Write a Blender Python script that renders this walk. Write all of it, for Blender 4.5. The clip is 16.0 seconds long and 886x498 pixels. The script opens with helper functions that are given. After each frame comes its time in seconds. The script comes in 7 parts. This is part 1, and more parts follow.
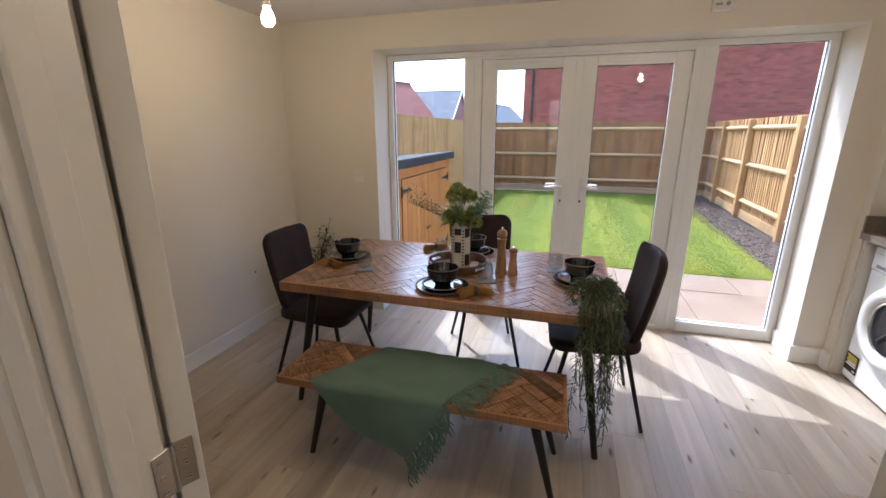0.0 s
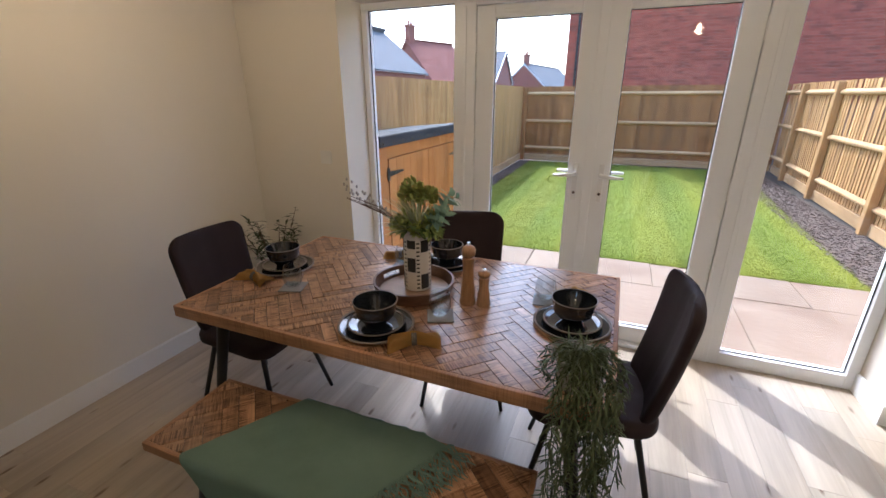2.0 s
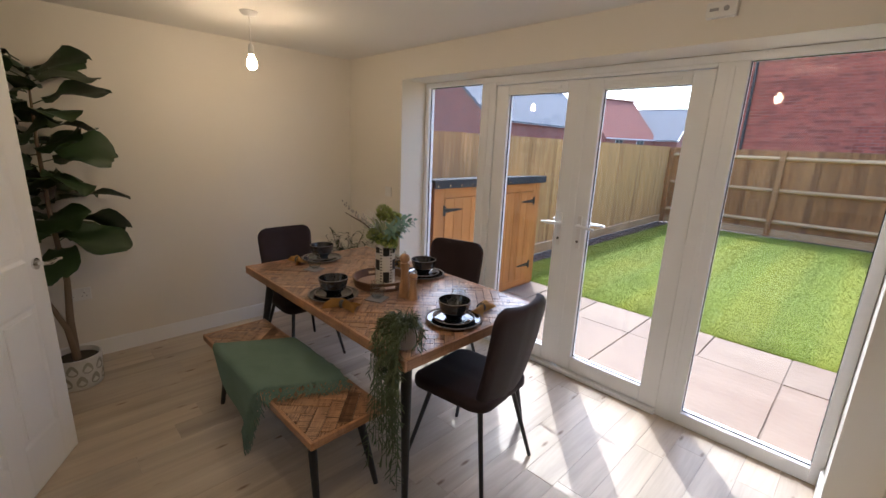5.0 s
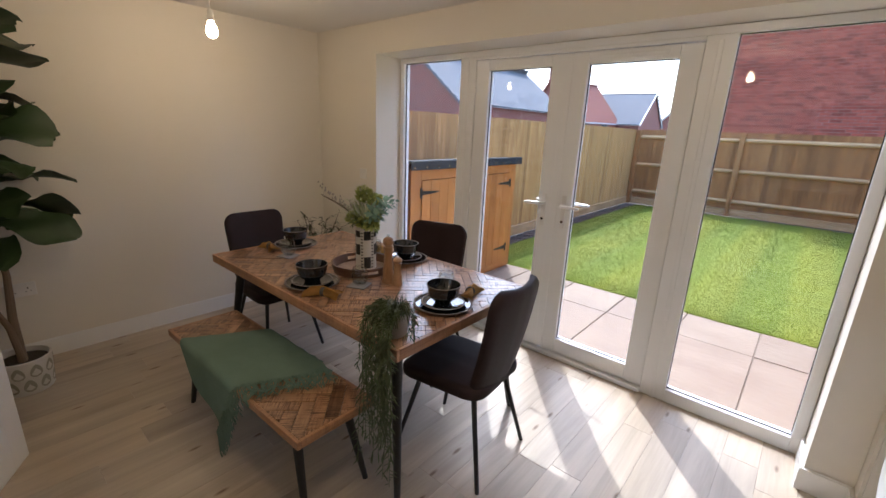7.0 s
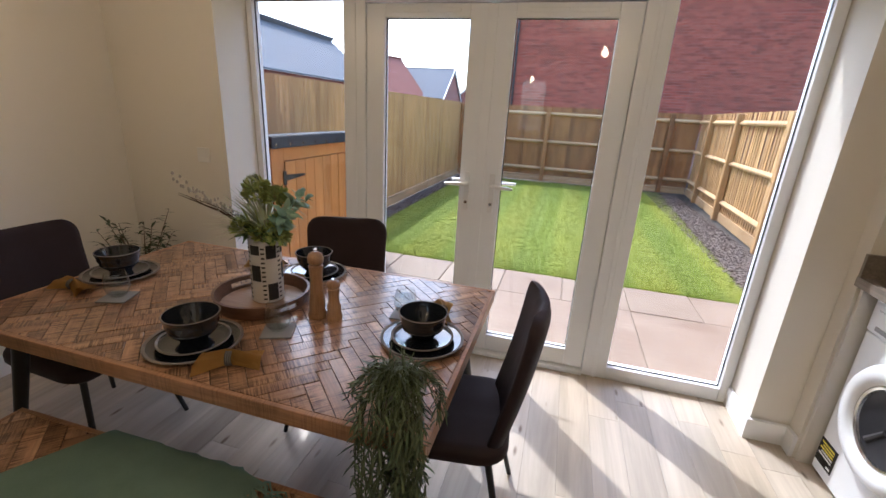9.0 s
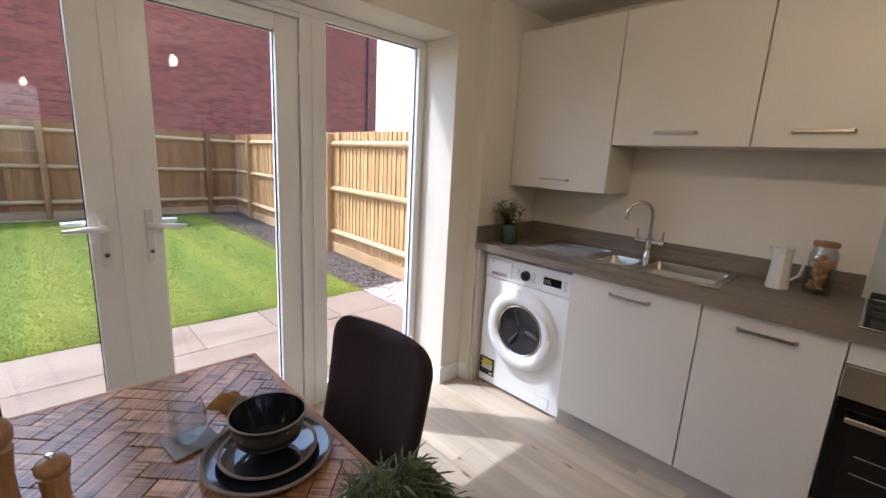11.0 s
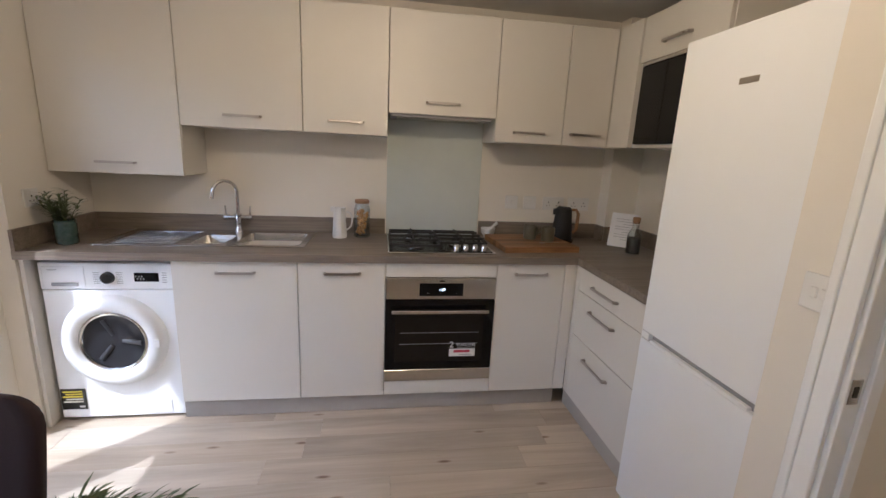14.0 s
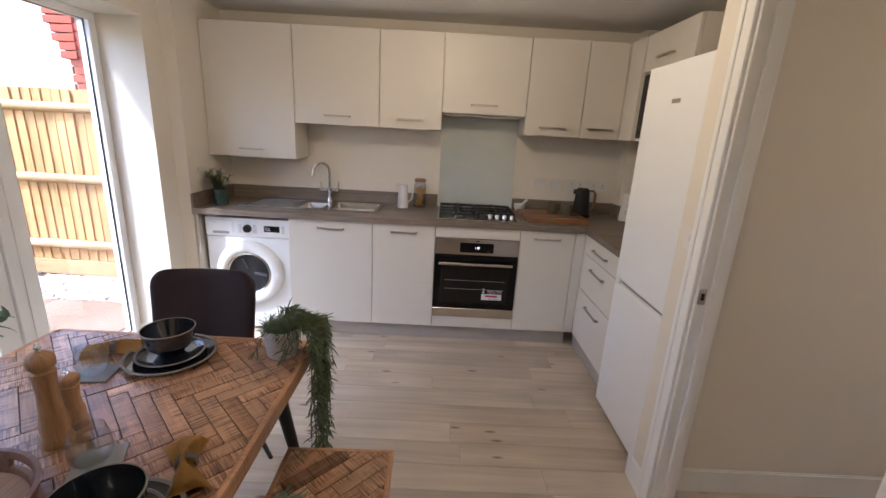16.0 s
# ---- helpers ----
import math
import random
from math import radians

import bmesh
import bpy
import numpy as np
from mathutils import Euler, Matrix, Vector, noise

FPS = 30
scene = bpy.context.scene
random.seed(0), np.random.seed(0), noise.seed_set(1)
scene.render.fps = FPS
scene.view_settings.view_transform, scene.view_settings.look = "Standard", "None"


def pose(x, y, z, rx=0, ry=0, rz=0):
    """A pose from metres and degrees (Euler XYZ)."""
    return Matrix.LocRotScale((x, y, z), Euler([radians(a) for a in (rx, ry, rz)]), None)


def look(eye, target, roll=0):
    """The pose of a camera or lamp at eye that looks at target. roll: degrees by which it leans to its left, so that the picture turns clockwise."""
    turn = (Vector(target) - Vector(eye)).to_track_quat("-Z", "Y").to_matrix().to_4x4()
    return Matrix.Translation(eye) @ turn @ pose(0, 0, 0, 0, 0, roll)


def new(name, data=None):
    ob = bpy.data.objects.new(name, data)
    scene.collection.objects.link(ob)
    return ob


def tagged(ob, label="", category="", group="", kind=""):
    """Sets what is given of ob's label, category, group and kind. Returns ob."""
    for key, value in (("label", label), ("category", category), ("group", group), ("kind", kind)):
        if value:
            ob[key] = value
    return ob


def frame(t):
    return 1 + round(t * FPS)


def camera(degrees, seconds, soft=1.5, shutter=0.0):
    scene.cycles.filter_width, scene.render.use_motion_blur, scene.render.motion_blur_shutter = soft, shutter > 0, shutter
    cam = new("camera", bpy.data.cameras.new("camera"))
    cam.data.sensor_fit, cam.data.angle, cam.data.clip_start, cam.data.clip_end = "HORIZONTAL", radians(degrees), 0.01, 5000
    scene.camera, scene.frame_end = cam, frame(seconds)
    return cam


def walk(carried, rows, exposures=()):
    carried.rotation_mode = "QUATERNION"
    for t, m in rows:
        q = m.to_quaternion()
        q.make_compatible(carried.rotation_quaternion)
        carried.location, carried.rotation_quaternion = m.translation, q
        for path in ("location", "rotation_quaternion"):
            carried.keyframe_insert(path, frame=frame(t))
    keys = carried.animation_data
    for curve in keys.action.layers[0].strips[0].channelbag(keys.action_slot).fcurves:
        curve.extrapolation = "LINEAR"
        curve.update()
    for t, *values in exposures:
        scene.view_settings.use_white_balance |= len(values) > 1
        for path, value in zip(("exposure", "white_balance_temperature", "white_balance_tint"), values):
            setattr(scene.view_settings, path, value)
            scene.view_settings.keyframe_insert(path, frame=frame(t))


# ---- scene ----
cam = camera(92.8, 16.0)
EXPOSURES = [(0.0, 2.65, 5550, 12), (4.0, 2.5, 5700, 12), (8.0, 2.5, 5700, 12), (10.5, 2.35, 5700, 12), (12.5, 2.9, 5350, 12), (16.0, 2.9, 5400, 14)]
PATH = [
    (0, (0.626, 0.333, 1.483), (0.078, 2.175, 0.945), -0.0),
    (0.5, (0.627, 0.401, 1.507), (0.1, 2.249, 0.955), -0.4),
    (1, (0.64, 0.605, 1.549), (0.057, 2.418, 0.937), -0.8),
    (1.5, (0.685, 0.858, 1.525), (0.058, 2.643, 0.874), -0.7),
    (2, (0.792, 1.091, 1.515), (0.076, 2.828, 0.829), -0.2),
    (2.5, (1.068, 1.182, 1.476), (0.204, 2.848, 0.786), 0.3),
    (3, (1.337, 1.249, 1.461), (0.292, 2.817, 0.79), 1.1),
    (3.5, (1.561, 1.272, 1.467), (0.346, 2.728, 0.834), 1.3),
    (4, (1.876, 1.183, 1.496), (0.544, 2.565, 0.934), 1.7),
    (4.2, (1.957, 1.158, 1.514), (0.595, 2.522, 0.98), 1.7),
    (6.3, (2.042, 1.092, 1.589), (0.669, 2.471, 1.127), 2.7),
    (6.5, (2.018, 1.097, 1.581), (0.671, 2.494, 1.096), 2.7),
    (7, (1.888, 1.119, 1.52), (0.639, 2.582, 0.974), 2.4),
    (7.5, (1.692, 1.105, 1.494), (0.566, 2.643, 0.886), 2.3),
    (8, (1.535, 1.157, 1.486), (0.577, 2.78, 0.817), 2.3),
    (8.2, (1.467, 1.204, 1.469), (0.58, 2.86, 0.786), 2.4),
    (10.3, (0.503, 1.528, 1.446), (1.171, 3.363, 1.016), 3.1),
    (10.5, (0.462, 1.585, 1.434), (1.352, 3.327, 1.016), 3.0),
    (11, (0.395, 1.671, 1.393), (1.76, 3.072, 0.979), 3.1),
    (11.5, (0.41, 1.672, 1.379), (2.057, 2.728, 0.962), 2.9),
    (12, (0.375, 1.726, 1.377), (2.238, 2.332, 0.973), 3.0),
    (12.5, (0.408, 1.695, 1.408), (2.337, 2.029, 0.996), 2.3),
    (13, (0.377, 1.681, 1.412), (2.334, 1.714, 1.002), 2.3),
    (13.5, (0.283, 1.647, 1.421), (2.231, 1.486, 1.002), 2.4),
    (14, (0.189, 1.696, 1.438), (2.117, 1.399, 0.994), 2.8),
    (14.5, (0.086, 1.76, 1.459), (2.004, 1.434, 0.996), 3.0),
    (15, (-0.124, 1.729, 1.506), (1.798, 1.459, 1.022), 3.1),
    (15.5, (-0.36, 1.677, 1.507), (1.565, 1.491, 0.999), 3.1),
    (16, (-0.558, 1.639, 1.502), (1.369, 1.616, 0.969), 3.1),
]
walk(cam, [(t, look(eye, target, roll)) for t, eye, target, roll in PATH], EXPOSURES)

# ---- world, sun, large lights ----
W = bpy.data.worlds.new("sky")
scene.world = W
W.use_nodes = True
_sky = W.node_tree.nodes.new("ShaderNodeTexSky")
_sky.sky_type, _sky.sun_disc = "NISHITA", False
_sky.sun_elevation, _sky.sun_rotation = radians(54.9), radians(-39.8)
_sky.air_density, _sky.dust_density = 1.0, 2.5
_bg = W.node_tree.nodes["Background"]
_bg.inputs["Strength"].default_value = 0.15
W.node_tree.links.new(_sky.outputs[0], _bg.inputs[0])
_l = bpy.data.lights.new("sun", "SUN")
_l.energy, _l.angle, _l.color = 1.05, radians(0.6), (1.0, 0.96, 0.90)
sun = new("sun", _l)
sun.matrix_world = look((-4.5, 5.4, 10.0), (0, 0, 0))
# dining bulb, kitchen bulb, and the unseen bulb added in the hall
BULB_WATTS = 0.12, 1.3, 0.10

# ---- node materials ----
def nodes_of(name):
    m = bpy.data.materials.new(name)
    m.use_nodes = True
    nt = m.node_tree
    return m, nt, nt.nodes["Principled BSDF"]


def nd(nt, kind, **kw):
    n = nt.nodes.new(kind)
    for k, v in kw.items():
        n.inputs[k].default_value = v
    return n


def coords(nt, scale, rand=False):
    tc = nt.nodes.new("ShaderNodeTexCoord")
    mp = nt.nodes.new("ShaderNodeMapping")
    mp.inputs["Scale"].default_value = scale
    nt.links.new(tc.outputs["Object"], mp.inputs["Vector"])
    if rand:
        oi = nt.nodes.new("ShaderNodeObjectInfo")
        mu = nd(nt, "ShaderNodeMath")
        mu.operation = "MULTIPLY"
        mu.inputs[1].default_value = 37.0
        nt.links.new(oi.outputs["Random"], mu.inputs[0])
        nt.links.new(mu.outputs[0], mp.inputs["Location"])
    return mp


def noise_tex(nt, vec, scale, detail=4.0, rough=0.6):
    n = nd(nt, "ShaderNodeTexNoise", Scale=scale, Detail=detail, Roughness=rough)
    nt.links.new(vec.outputs["Vector"], n.inputs["Vector"])
    return n


def ramp(nt, src, stops):
    r = nt.nodes.new("ShaderNodeValToRGB")
    e = r.color_ramp.elements
    while len(e) < len(stops):
        e.new(0.5)
    for el, (p, c) in zip(e, stops):
        el.position, el.color = p, (*c, 1)
    nt.links.new(src, r.inputs[0])
    return r


def mixc(nt, a, b, fac, mode="MULTIPLY"):
    m = nt.nodes.new("ShaderNodeMix")
    m.data_type, m.blend_type = "RGBA", mode
    m.inputs[0].default_value = fac if isinstance(fac, float) else 1.0
    if not isinstance(fac, float):
        nt.links.new(fac, m.inputs[0])
    for s, i in ((a, 6), (b, 7)):
        if isinstance(s, tuple):
            m.inputs[i].default_value = (*s, 1)
        else:
            nt.links.new(s, m.inputs[i])
    return m.outputs[2]


def bumped(nt, p, src, strength, dist=0.002):
    b = nd(nt, "ShaderNodeBump", Strength=strength, Distance=dist)
    nt.links.new(src, b.inputs["Height"])
    nt.links.new(b.outputs[0], p.inputs["Normal"])
    return b


def surf(name, col, rough=0.5, metal=0.0, col2=None, scale=4.0, bump=0.15, fine=120.0, vary=0.0, island=False, stretch=(1, 1, 1), coat=0.0, dist=0.002, rvar=0.12, spec=0.5, grain=0.0):
    m, nt, p = nodes_of(name)
    mp = coords(nt, stretch, vary > 0 and not island)
    n1 = noise_tex(nt, mp, scale)
    n2 = noise_tex(nt, mp, fine, 3.0)
    c2 = col2 or tuple(0.88 * c for c in col)
    out = ramp(nt, n1.outputs["Fac"], [(0.3, c2), (0.7, col)]).outputs[0]
    if grain:
        g = ramp(nt, n2.outputs["Fac"], [(0.3, (1 - grain,) * 3), (0.7, (1, 1, 1))])
        out = mixc(nt, out, g.outputs[0], 1.0)
    if vary:
        if island:
            src = nt.nodes.new("ShaderNodeNewGeometry").outputs["Random Per Island"]
        else:
            src = nt.nodes.new("ShaderNodeObjectInfo").outputs["Random"]
        r = ramp(nt, src, [(0.0, (1 - vary,) * 3), (0.5, (1, 1 - vary * 0.35, 1 - vary * 0.4)), (1.0, (1 + vary * 0.4,) * 3)])
        out = mixc(nt, out, r.outputs[0], 1.0)
    nt.links.new(out, p.inputs["Base Color"])
    mr = nd(nt, "ShaderNodeMapRange")
    mr.inputs[3].default_value, mr.inputs[4].default_value = max(0.02, rough - rvar / 2), min(1, rough + rvar / 2)
    nt.links.new(n1.outputs["Fac"], mr.inputs[0])
    nt.links.new(mr.outputs[0], p.inputs["Roughness"])
    p.inputs["Metallic"].default_value = metal
    p.inputs["Coat Weight"].default_value = coat
    p.inputs["Specular IOR Level"].default_value = spec
    if bump:
        bumped(nt, p, n2.outputs["Fac"], bump, dist)
    return m


def wood(name, dark, light, rough=0.5, along=0, vary=0.25, saw=0.0, scale=1.0, coat=0.0, knots=False, island=False, bump=0.25, fine=0.8):
    """Timber whose grain runs along one local axis."""
    m, nt, p = nodes_of(name)
    s = [22.0 * scale] * 3
    s[along] = 1.6 * scale
    rnd = vary > 0 and not island
    mp = coords(nt, s, rnd)
    n1 = noise_tex(nt, mp, 1.0, 5.0, 0.65)
    n1.inputs["Distortion"].default_value = 0.6
    s2 = [160.0 * scale] * 3
    s2[along] = 6.0 * scale
    mp2 = coords(nt, s2, rnd)
    n2 = noise_tex(nt, mp2, 1.0, 2.0)
    mp3 = coords(nt, (1, 1, 1), rnd)
    n3 = noise_tex(nt, mp3, 3.0 * scale, 2.0)
    out = ramp(nt, n1.outputs["Fac"], [(0.28, dark), (0.72, light)]).outputs[0]
    out = mixc(nt, out, ramp(nt, n2.outputs["Fac"], [(0.35, (0.72,) * 3), (0.6, (1, 1, 1))]).outputs[0], fine)
    out = mixc(nt, out, ramp(nt, n3.outputs["Fac"], [(0.3, (0.75,) * 3), (0.7, (1.1,) * 3)]).outputs[0], 0.7)
    if saw:
        s4 = [5.0] * 3
        s4[along] = 190.0
        mp4 = coords(nt, s4, True)
        n4 = noise_tex(nt, mp4, 1.0, 2.0, 0.7)
        n5 = noise_tex(nt, mp3, 14.0, 2.0)
        k = ramp(nt, n4.outputs["Fac"], [(0.42, (0.28, 0.22, 0.19)), (0.56, (1, 1, 1))]).outputs[0]
        f = ramp(nt, n5.outputs["Fac"], [(0.36, (0,) * 3), (0.56, (saw,) * 3)]).outputs[0]
        out = mixc(nt, out, k, f)
    if knots:
        vo = nd(nt, "ShaderNodeTexVoronoi", Scale=1.0)
        s6 = [11.0] * 3
        s6[along] = 3.2
        mp6 = coords(nt, s6, not island)
        nt.links.new(mp6.outputs["Vector"], vo.inputs["Vector"])
        k = ramp(nt, vo.outputs["Distance"], [(0.05, (0.3, 0.2, 0.14)), (0.13, (1, 1, 1))]).outputs[0]
        out = mixc(nt, out, k, 0.85)
    if vary:
        src = nt.nodes.new("ShaderNodeNewGeometry").outputs["Random Per Island"] if island else nt.nodes.new("ShaderNodeObjectInfo").outputs["Random"]
        r = ramp(nt, src, [(0.0, (1 - vary, 1 - vary * 1.1, 1 - vary * 1.15)), (0.35, (1, 0.97, 0.93)), (0.7, (1 - vary * 0.4,) * 3), (1.0, (1 + vary * 0.5,) * 3)])
        out = mixc(nt, out, r.outputs[0], 1.0)
    nt.links.new(out, p.inputs["Base Color"])
    p.inputs["Roughness"].default_value = rough
    p.inputs["Coat Weight"].default_value = coat
    p.inputs["Coat Roughness"].default_value = 0.25
    bumped(nt, p, n2.outputs["Fac"], bump, 0.0015)
    return m


def glass_pane(name, tint=(0.97, 0.98, 0.98), gloss=0.03):
    m = bpy.data.materials.new(name)
    m.use_nodes = True
    nt = m.node_tree
    nt.nodes.remove(nt.nodes["Principled BSDF"])
    tr = nt.nodes.new("ShaderNodeBsdfTransparent")
    tr.inputs[0].default_value = (*tint, 1)
    gl = nd(nt, "ShaderNodeBsdfGlossy", Roughness=0.0)
    lw = nd(nt, "ShaderNodeLayerWeight", Blend=0.5)
    pw = nd(nt, "ShaderNodeMath")
    pw.operation = "POWER"
    pw.inputs[1].default_value = 4.0
    nt.links.new(lw.outputs["Facing"], pw.inputs[0])
    mr = nd(nt, "ShaderNodeMapRange")
    mr.inputs[3].default_value, mr.inputs[4].default_value = gloss, 1.0
    nt.links.new(pw.outputs[0], mr.inputs[0])
    mx = nt.nodes.new("ShaderNodeMixShader")
    nt.links.new(mr.outputs[0], mx.inputs[0])
    nt.links.new(tr.outputs[0], mx.inputs[1])
    nt.links.new(gl.outputs[0], mx.inputs[2])
    nt.links.new(mx.outputs[0], nt.nodes["Material Output"].inputs[0])
    return m


def glow(name, col, power):
    m, nt, p = nodes_of(name)
    p.inputs["Emission Color"].default_value = (*col, 1)
    p.inputs["Emission Strength"].default_value = power
    return m


M_WALL = surf("wall_paint", (0.75, 0.71, 0.635), 0.85, scale=1.2, col2=(0.73, 0.69, 0.615), bump=0.10, fine=260, spec=0.25)
M_CEIL = surf("ceiling_paint", (0.76, 0.74, 0.70), 0.9, scale=1.2, col2=(0.74, 0.72, 0.68), bump=0.10, fine=200, spec=0.2)
M_GLOSS = surf("white_gloss_paint", (0.82, 0.82, 0.81), 0.35, scale=2.5, col2=(0.79, 0.79, 0.78), bump=0.06, fine=90)
M_UPVC = surf("white_upvc", (0.80, 0.815, 0.83), 0.3, scale=3, col2=(0.77, 0.785, 0.80), bump=0.04, fine=150)
M_PLANK = wood("oak_vinyl", (0.39, 0.333, 0.266), (0.605, 0.53, 0.435), 0.34, along=1, vary=0.13, knots=True, bump=0.10, scale=0.42, fine=0.16)
M_SEAM = surf("floor_seam", (0.09, 0.075, 0.06), 0.8)
M_CAB = surf("cashmere_laminate", (0.67, 0.64, 0.585), 0.42, scale=1.5, col2=(0.65, 0.62, 0.565), bump=0.07, fine=220, stretch=(1, 1, 1))
M_CABIN = surf("cabinet_carcass", (0.55, 0.52, 0.46), 0.5)
M_WORKTOP = wood("grey_oak_worktop", (0.17, 0.135, 0.105), (0.285, 0.24, 0.195), 0.42, along=1, vary=0.0, scale=0.7, bump=0.1)
M_PLINTH = surf("plinth_grey", (0.42, 0.39, 0.35), 0.5)
M_BRUSH = surf("brushed_nickel", (0.50, 0.46, 0.42), 0.30, 1.0, scale=30, stretch=(1, 12, 1), bump=0.05)
M_CHROME = surf("chrome", (0.82, 0.82, 0.83), 0.07, 1.0, bump=0, rvar=0.03)
M_STEEL = surf("satin_steel", (0.62, 0.60, 0.58), 0.20, 1.0, scale=20, stretch=(1, 10, 1), bump=0.04)
M_BLACK = surf("black_enamel", (0.012, 0.012, 0.013), 0.22, scale=8, bump=0.03)
M_BLACKM = surf("black_cast_iron", (0.014, 0.014, 0.015), 0.6, scale=20, bump=0.3)
M_BLKGLASS = surf("black_glass", (0.004, 0.004, 0.005), 0.06, spec=0.25, bump=0, rvar=0.02)
M_WHITEGOODS = surf("white_appliance", (0.81, 0.825, 0.84), 0.34, scale=0.7, col2=(0.80, 0.815, 0.83), bump=0.02, rvar=0.02)
M_PLASTIC = surf("white_plastic", (0.78, 0.77, 0.74), 0.35, bump=0.02)
M_GREYP = surf("grey_plastic", (0.32, 0.32, 0.33), 0.45, bump=0.05)
M_SPLASH = surf("splash_glass", (0.58, 0.62, 0.59), 0.12, scale=2, bump=0, rvar=0.03)
M_GLASS = glass_pane("window_glass", (0.92, 0.93, 0.925))
M_TABLE = wood("mango_wood", (0.25, 0.125, 0.065), (0.66, 0.39, 0.215), 0.32, along=0, vary=0.45, saw=1.0, coat=0.5)
M_TABLE_E = wood("mango_edge", (0.28, 0.14, 0.07), (0.58, 0.32, 0.165), 0.42, along=0, vary=0.1, saw=0.35)
M_GROOVE = surf("dark_groove", (0.06, 0.033, 0.02), 0.8)
M_LEG = surf("black_powder_coat", (0.012, 0.012, 0.013), 0.42, bump=0.05)
M_LEATHER = surf("brown_suede", (0.030, 0.018, 0.020), 0.6, scale=6, col2=(0.021, 0.012, 0.013), bump=0.25, fine=400, spec=0.25)
M_LAWN = surf("lawn_soil", (0.205, 0.24, 0.029), 0.9, scale=1.2, col2=(0.145, 0.19, 0.025), bump=0.3, fine=60, dist=0.004)
M_SOIL = surf("bed_soil", (0.055, 0.045, 0.035), 0.95, scale=14, bump=0.8, fine=70, dist=0.02)
M_SLAB = surf("sandstone", (0.27, 0.215, 0.16), 0.6, spec=0.35, scale=2.2, col2=(0.19, 0.135, 0.095), bump=0.5, fine=9, vary=0.12, dist=0.012, rvar=0.6, stretch=(1.0, 2.2, 1))
M_JOINT = surf("slab_joint", (0.26, 0.21, 0.165), 0.9, bump=0.3)
M_FENCE = wood("fence_timber", (0.50, 0.27, 0.095), (0.72, 0.45, 0.195), 0.75, along=2, vary=0.24, knots=True, scale=0.6)
# Darker and browner than M_FENCE, with more difference between boards.
M_FENCEB = wood("fence_timber_brown", (0.28, 0.125, 0.042), (0.49, 0.24, 0.085), 0.8, along=2, vary=0.36, knots=True, scale=0.6)
M_RAIL = wood("fence_rail", (0.42, 0.25, 0.11), (0.66, 0.44, 0.22), 0.75, along=0, vary=0.15, scale=0.6)
M_SHED = wood("shed_cladding", (0.46, 0.175, 0.042), (0.64, 0.29, 0.08), 0.55, along=2, vary=0.14, knots=True, scale=0.6)
M_FELT = surf("roof_felt", (0.03, 0.036, 0.042), 0.85, scale=20, bump=0.5)
M_BRICK = surf("red_brick", (0.44, 0.115, 0.07), 0.85, scale=9, col2=(0.30, 0.085, 0.052), vary=0.35, island=True, bump=0.4, fine=60)
M_MORTAR = surf("mortar", (0.36, 0.21, 0.165), 0.95, bump=0.3)
M_BRICKF = surf("far_brick", (0.33, 0.11, 0.075), 0.9, scale=1.5, col2=(0.27, 0.085, 0.06), vary=0.3, island=True)
M_SLATE = surf("grey_roof_tile", (0.20, 0.208, 0.218), 0.9, spec=0.1, scale=3, vary=0.12, island=True, bump=0.3)
M_TILE = surf("red_roof_tile", (0.30, 0.125, 0.095), 0.85, spec=0.2, scale=3, vary=0.12, island=True, bump=0.3)
M_FARGLASS = surf("far_window_glass", (0.05, 0.06, 0.07), 0.08, bump=0)
M_DARKPIPE = surf("black_pipe", (0.015, 0.015, 0.016), 0.4)
M_PEBBLE = surf("pale_gravel", (0.50, 0.47, 0.43), 0.85, vary=0.35, island=True, bump=0.2)
M_CHIP = surf("slate_chippings", (0.12, 0.10, 0.085), 0.85, vary=0.5, island=True, bump=0.3)
M_GRASS = surf("grass_blade", (0.21, 0.245, 0.029), 0.85, spec=0.1, scale=1.3, col2=(0.145, 0.19, 0.025), vary=0.05, island=True, bump=0)
M_SATIN = surf("satin_aluminium", (0.80, 0.80, 0.80), 0.38, 0.4, bump=0)


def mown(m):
    """Faint mowing stripes along y: the leaning blades' light and shade put into colour."""
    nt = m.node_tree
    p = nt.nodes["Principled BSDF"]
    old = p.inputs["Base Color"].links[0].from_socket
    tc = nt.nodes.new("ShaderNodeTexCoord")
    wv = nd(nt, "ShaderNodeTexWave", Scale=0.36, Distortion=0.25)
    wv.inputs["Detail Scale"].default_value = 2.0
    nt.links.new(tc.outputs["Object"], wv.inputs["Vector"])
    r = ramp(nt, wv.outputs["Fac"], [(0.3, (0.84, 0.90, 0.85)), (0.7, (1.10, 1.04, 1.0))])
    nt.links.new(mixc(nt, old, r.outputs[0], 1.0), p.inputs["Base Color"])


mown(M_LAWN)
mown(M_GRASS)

# ---- geometry helpers ----
def part(name, bm, mat, parent=None, label="", smooth=False, angle=35, kind=""):
    me = bpy.data.meshes.new(name)
    bm.to_mesh(me)
    bm.free()
    me.materials.append(mat)
    ob = new(name, me)
    if parent is not None:
        ob.parent = parent
    if smooth:
        for p in me.polygons:
            p.use_smooth = True
        me.set_sharp_from_angle(angle=radians(angle))
    return tagged(ob, label=label, kind=kind)


def shared(name, me, parent, m, label=""):
    ob = new(name, me)
    ob.parent = parent
    ob.matrix_basis = m
    return tagged(ob, label=label)


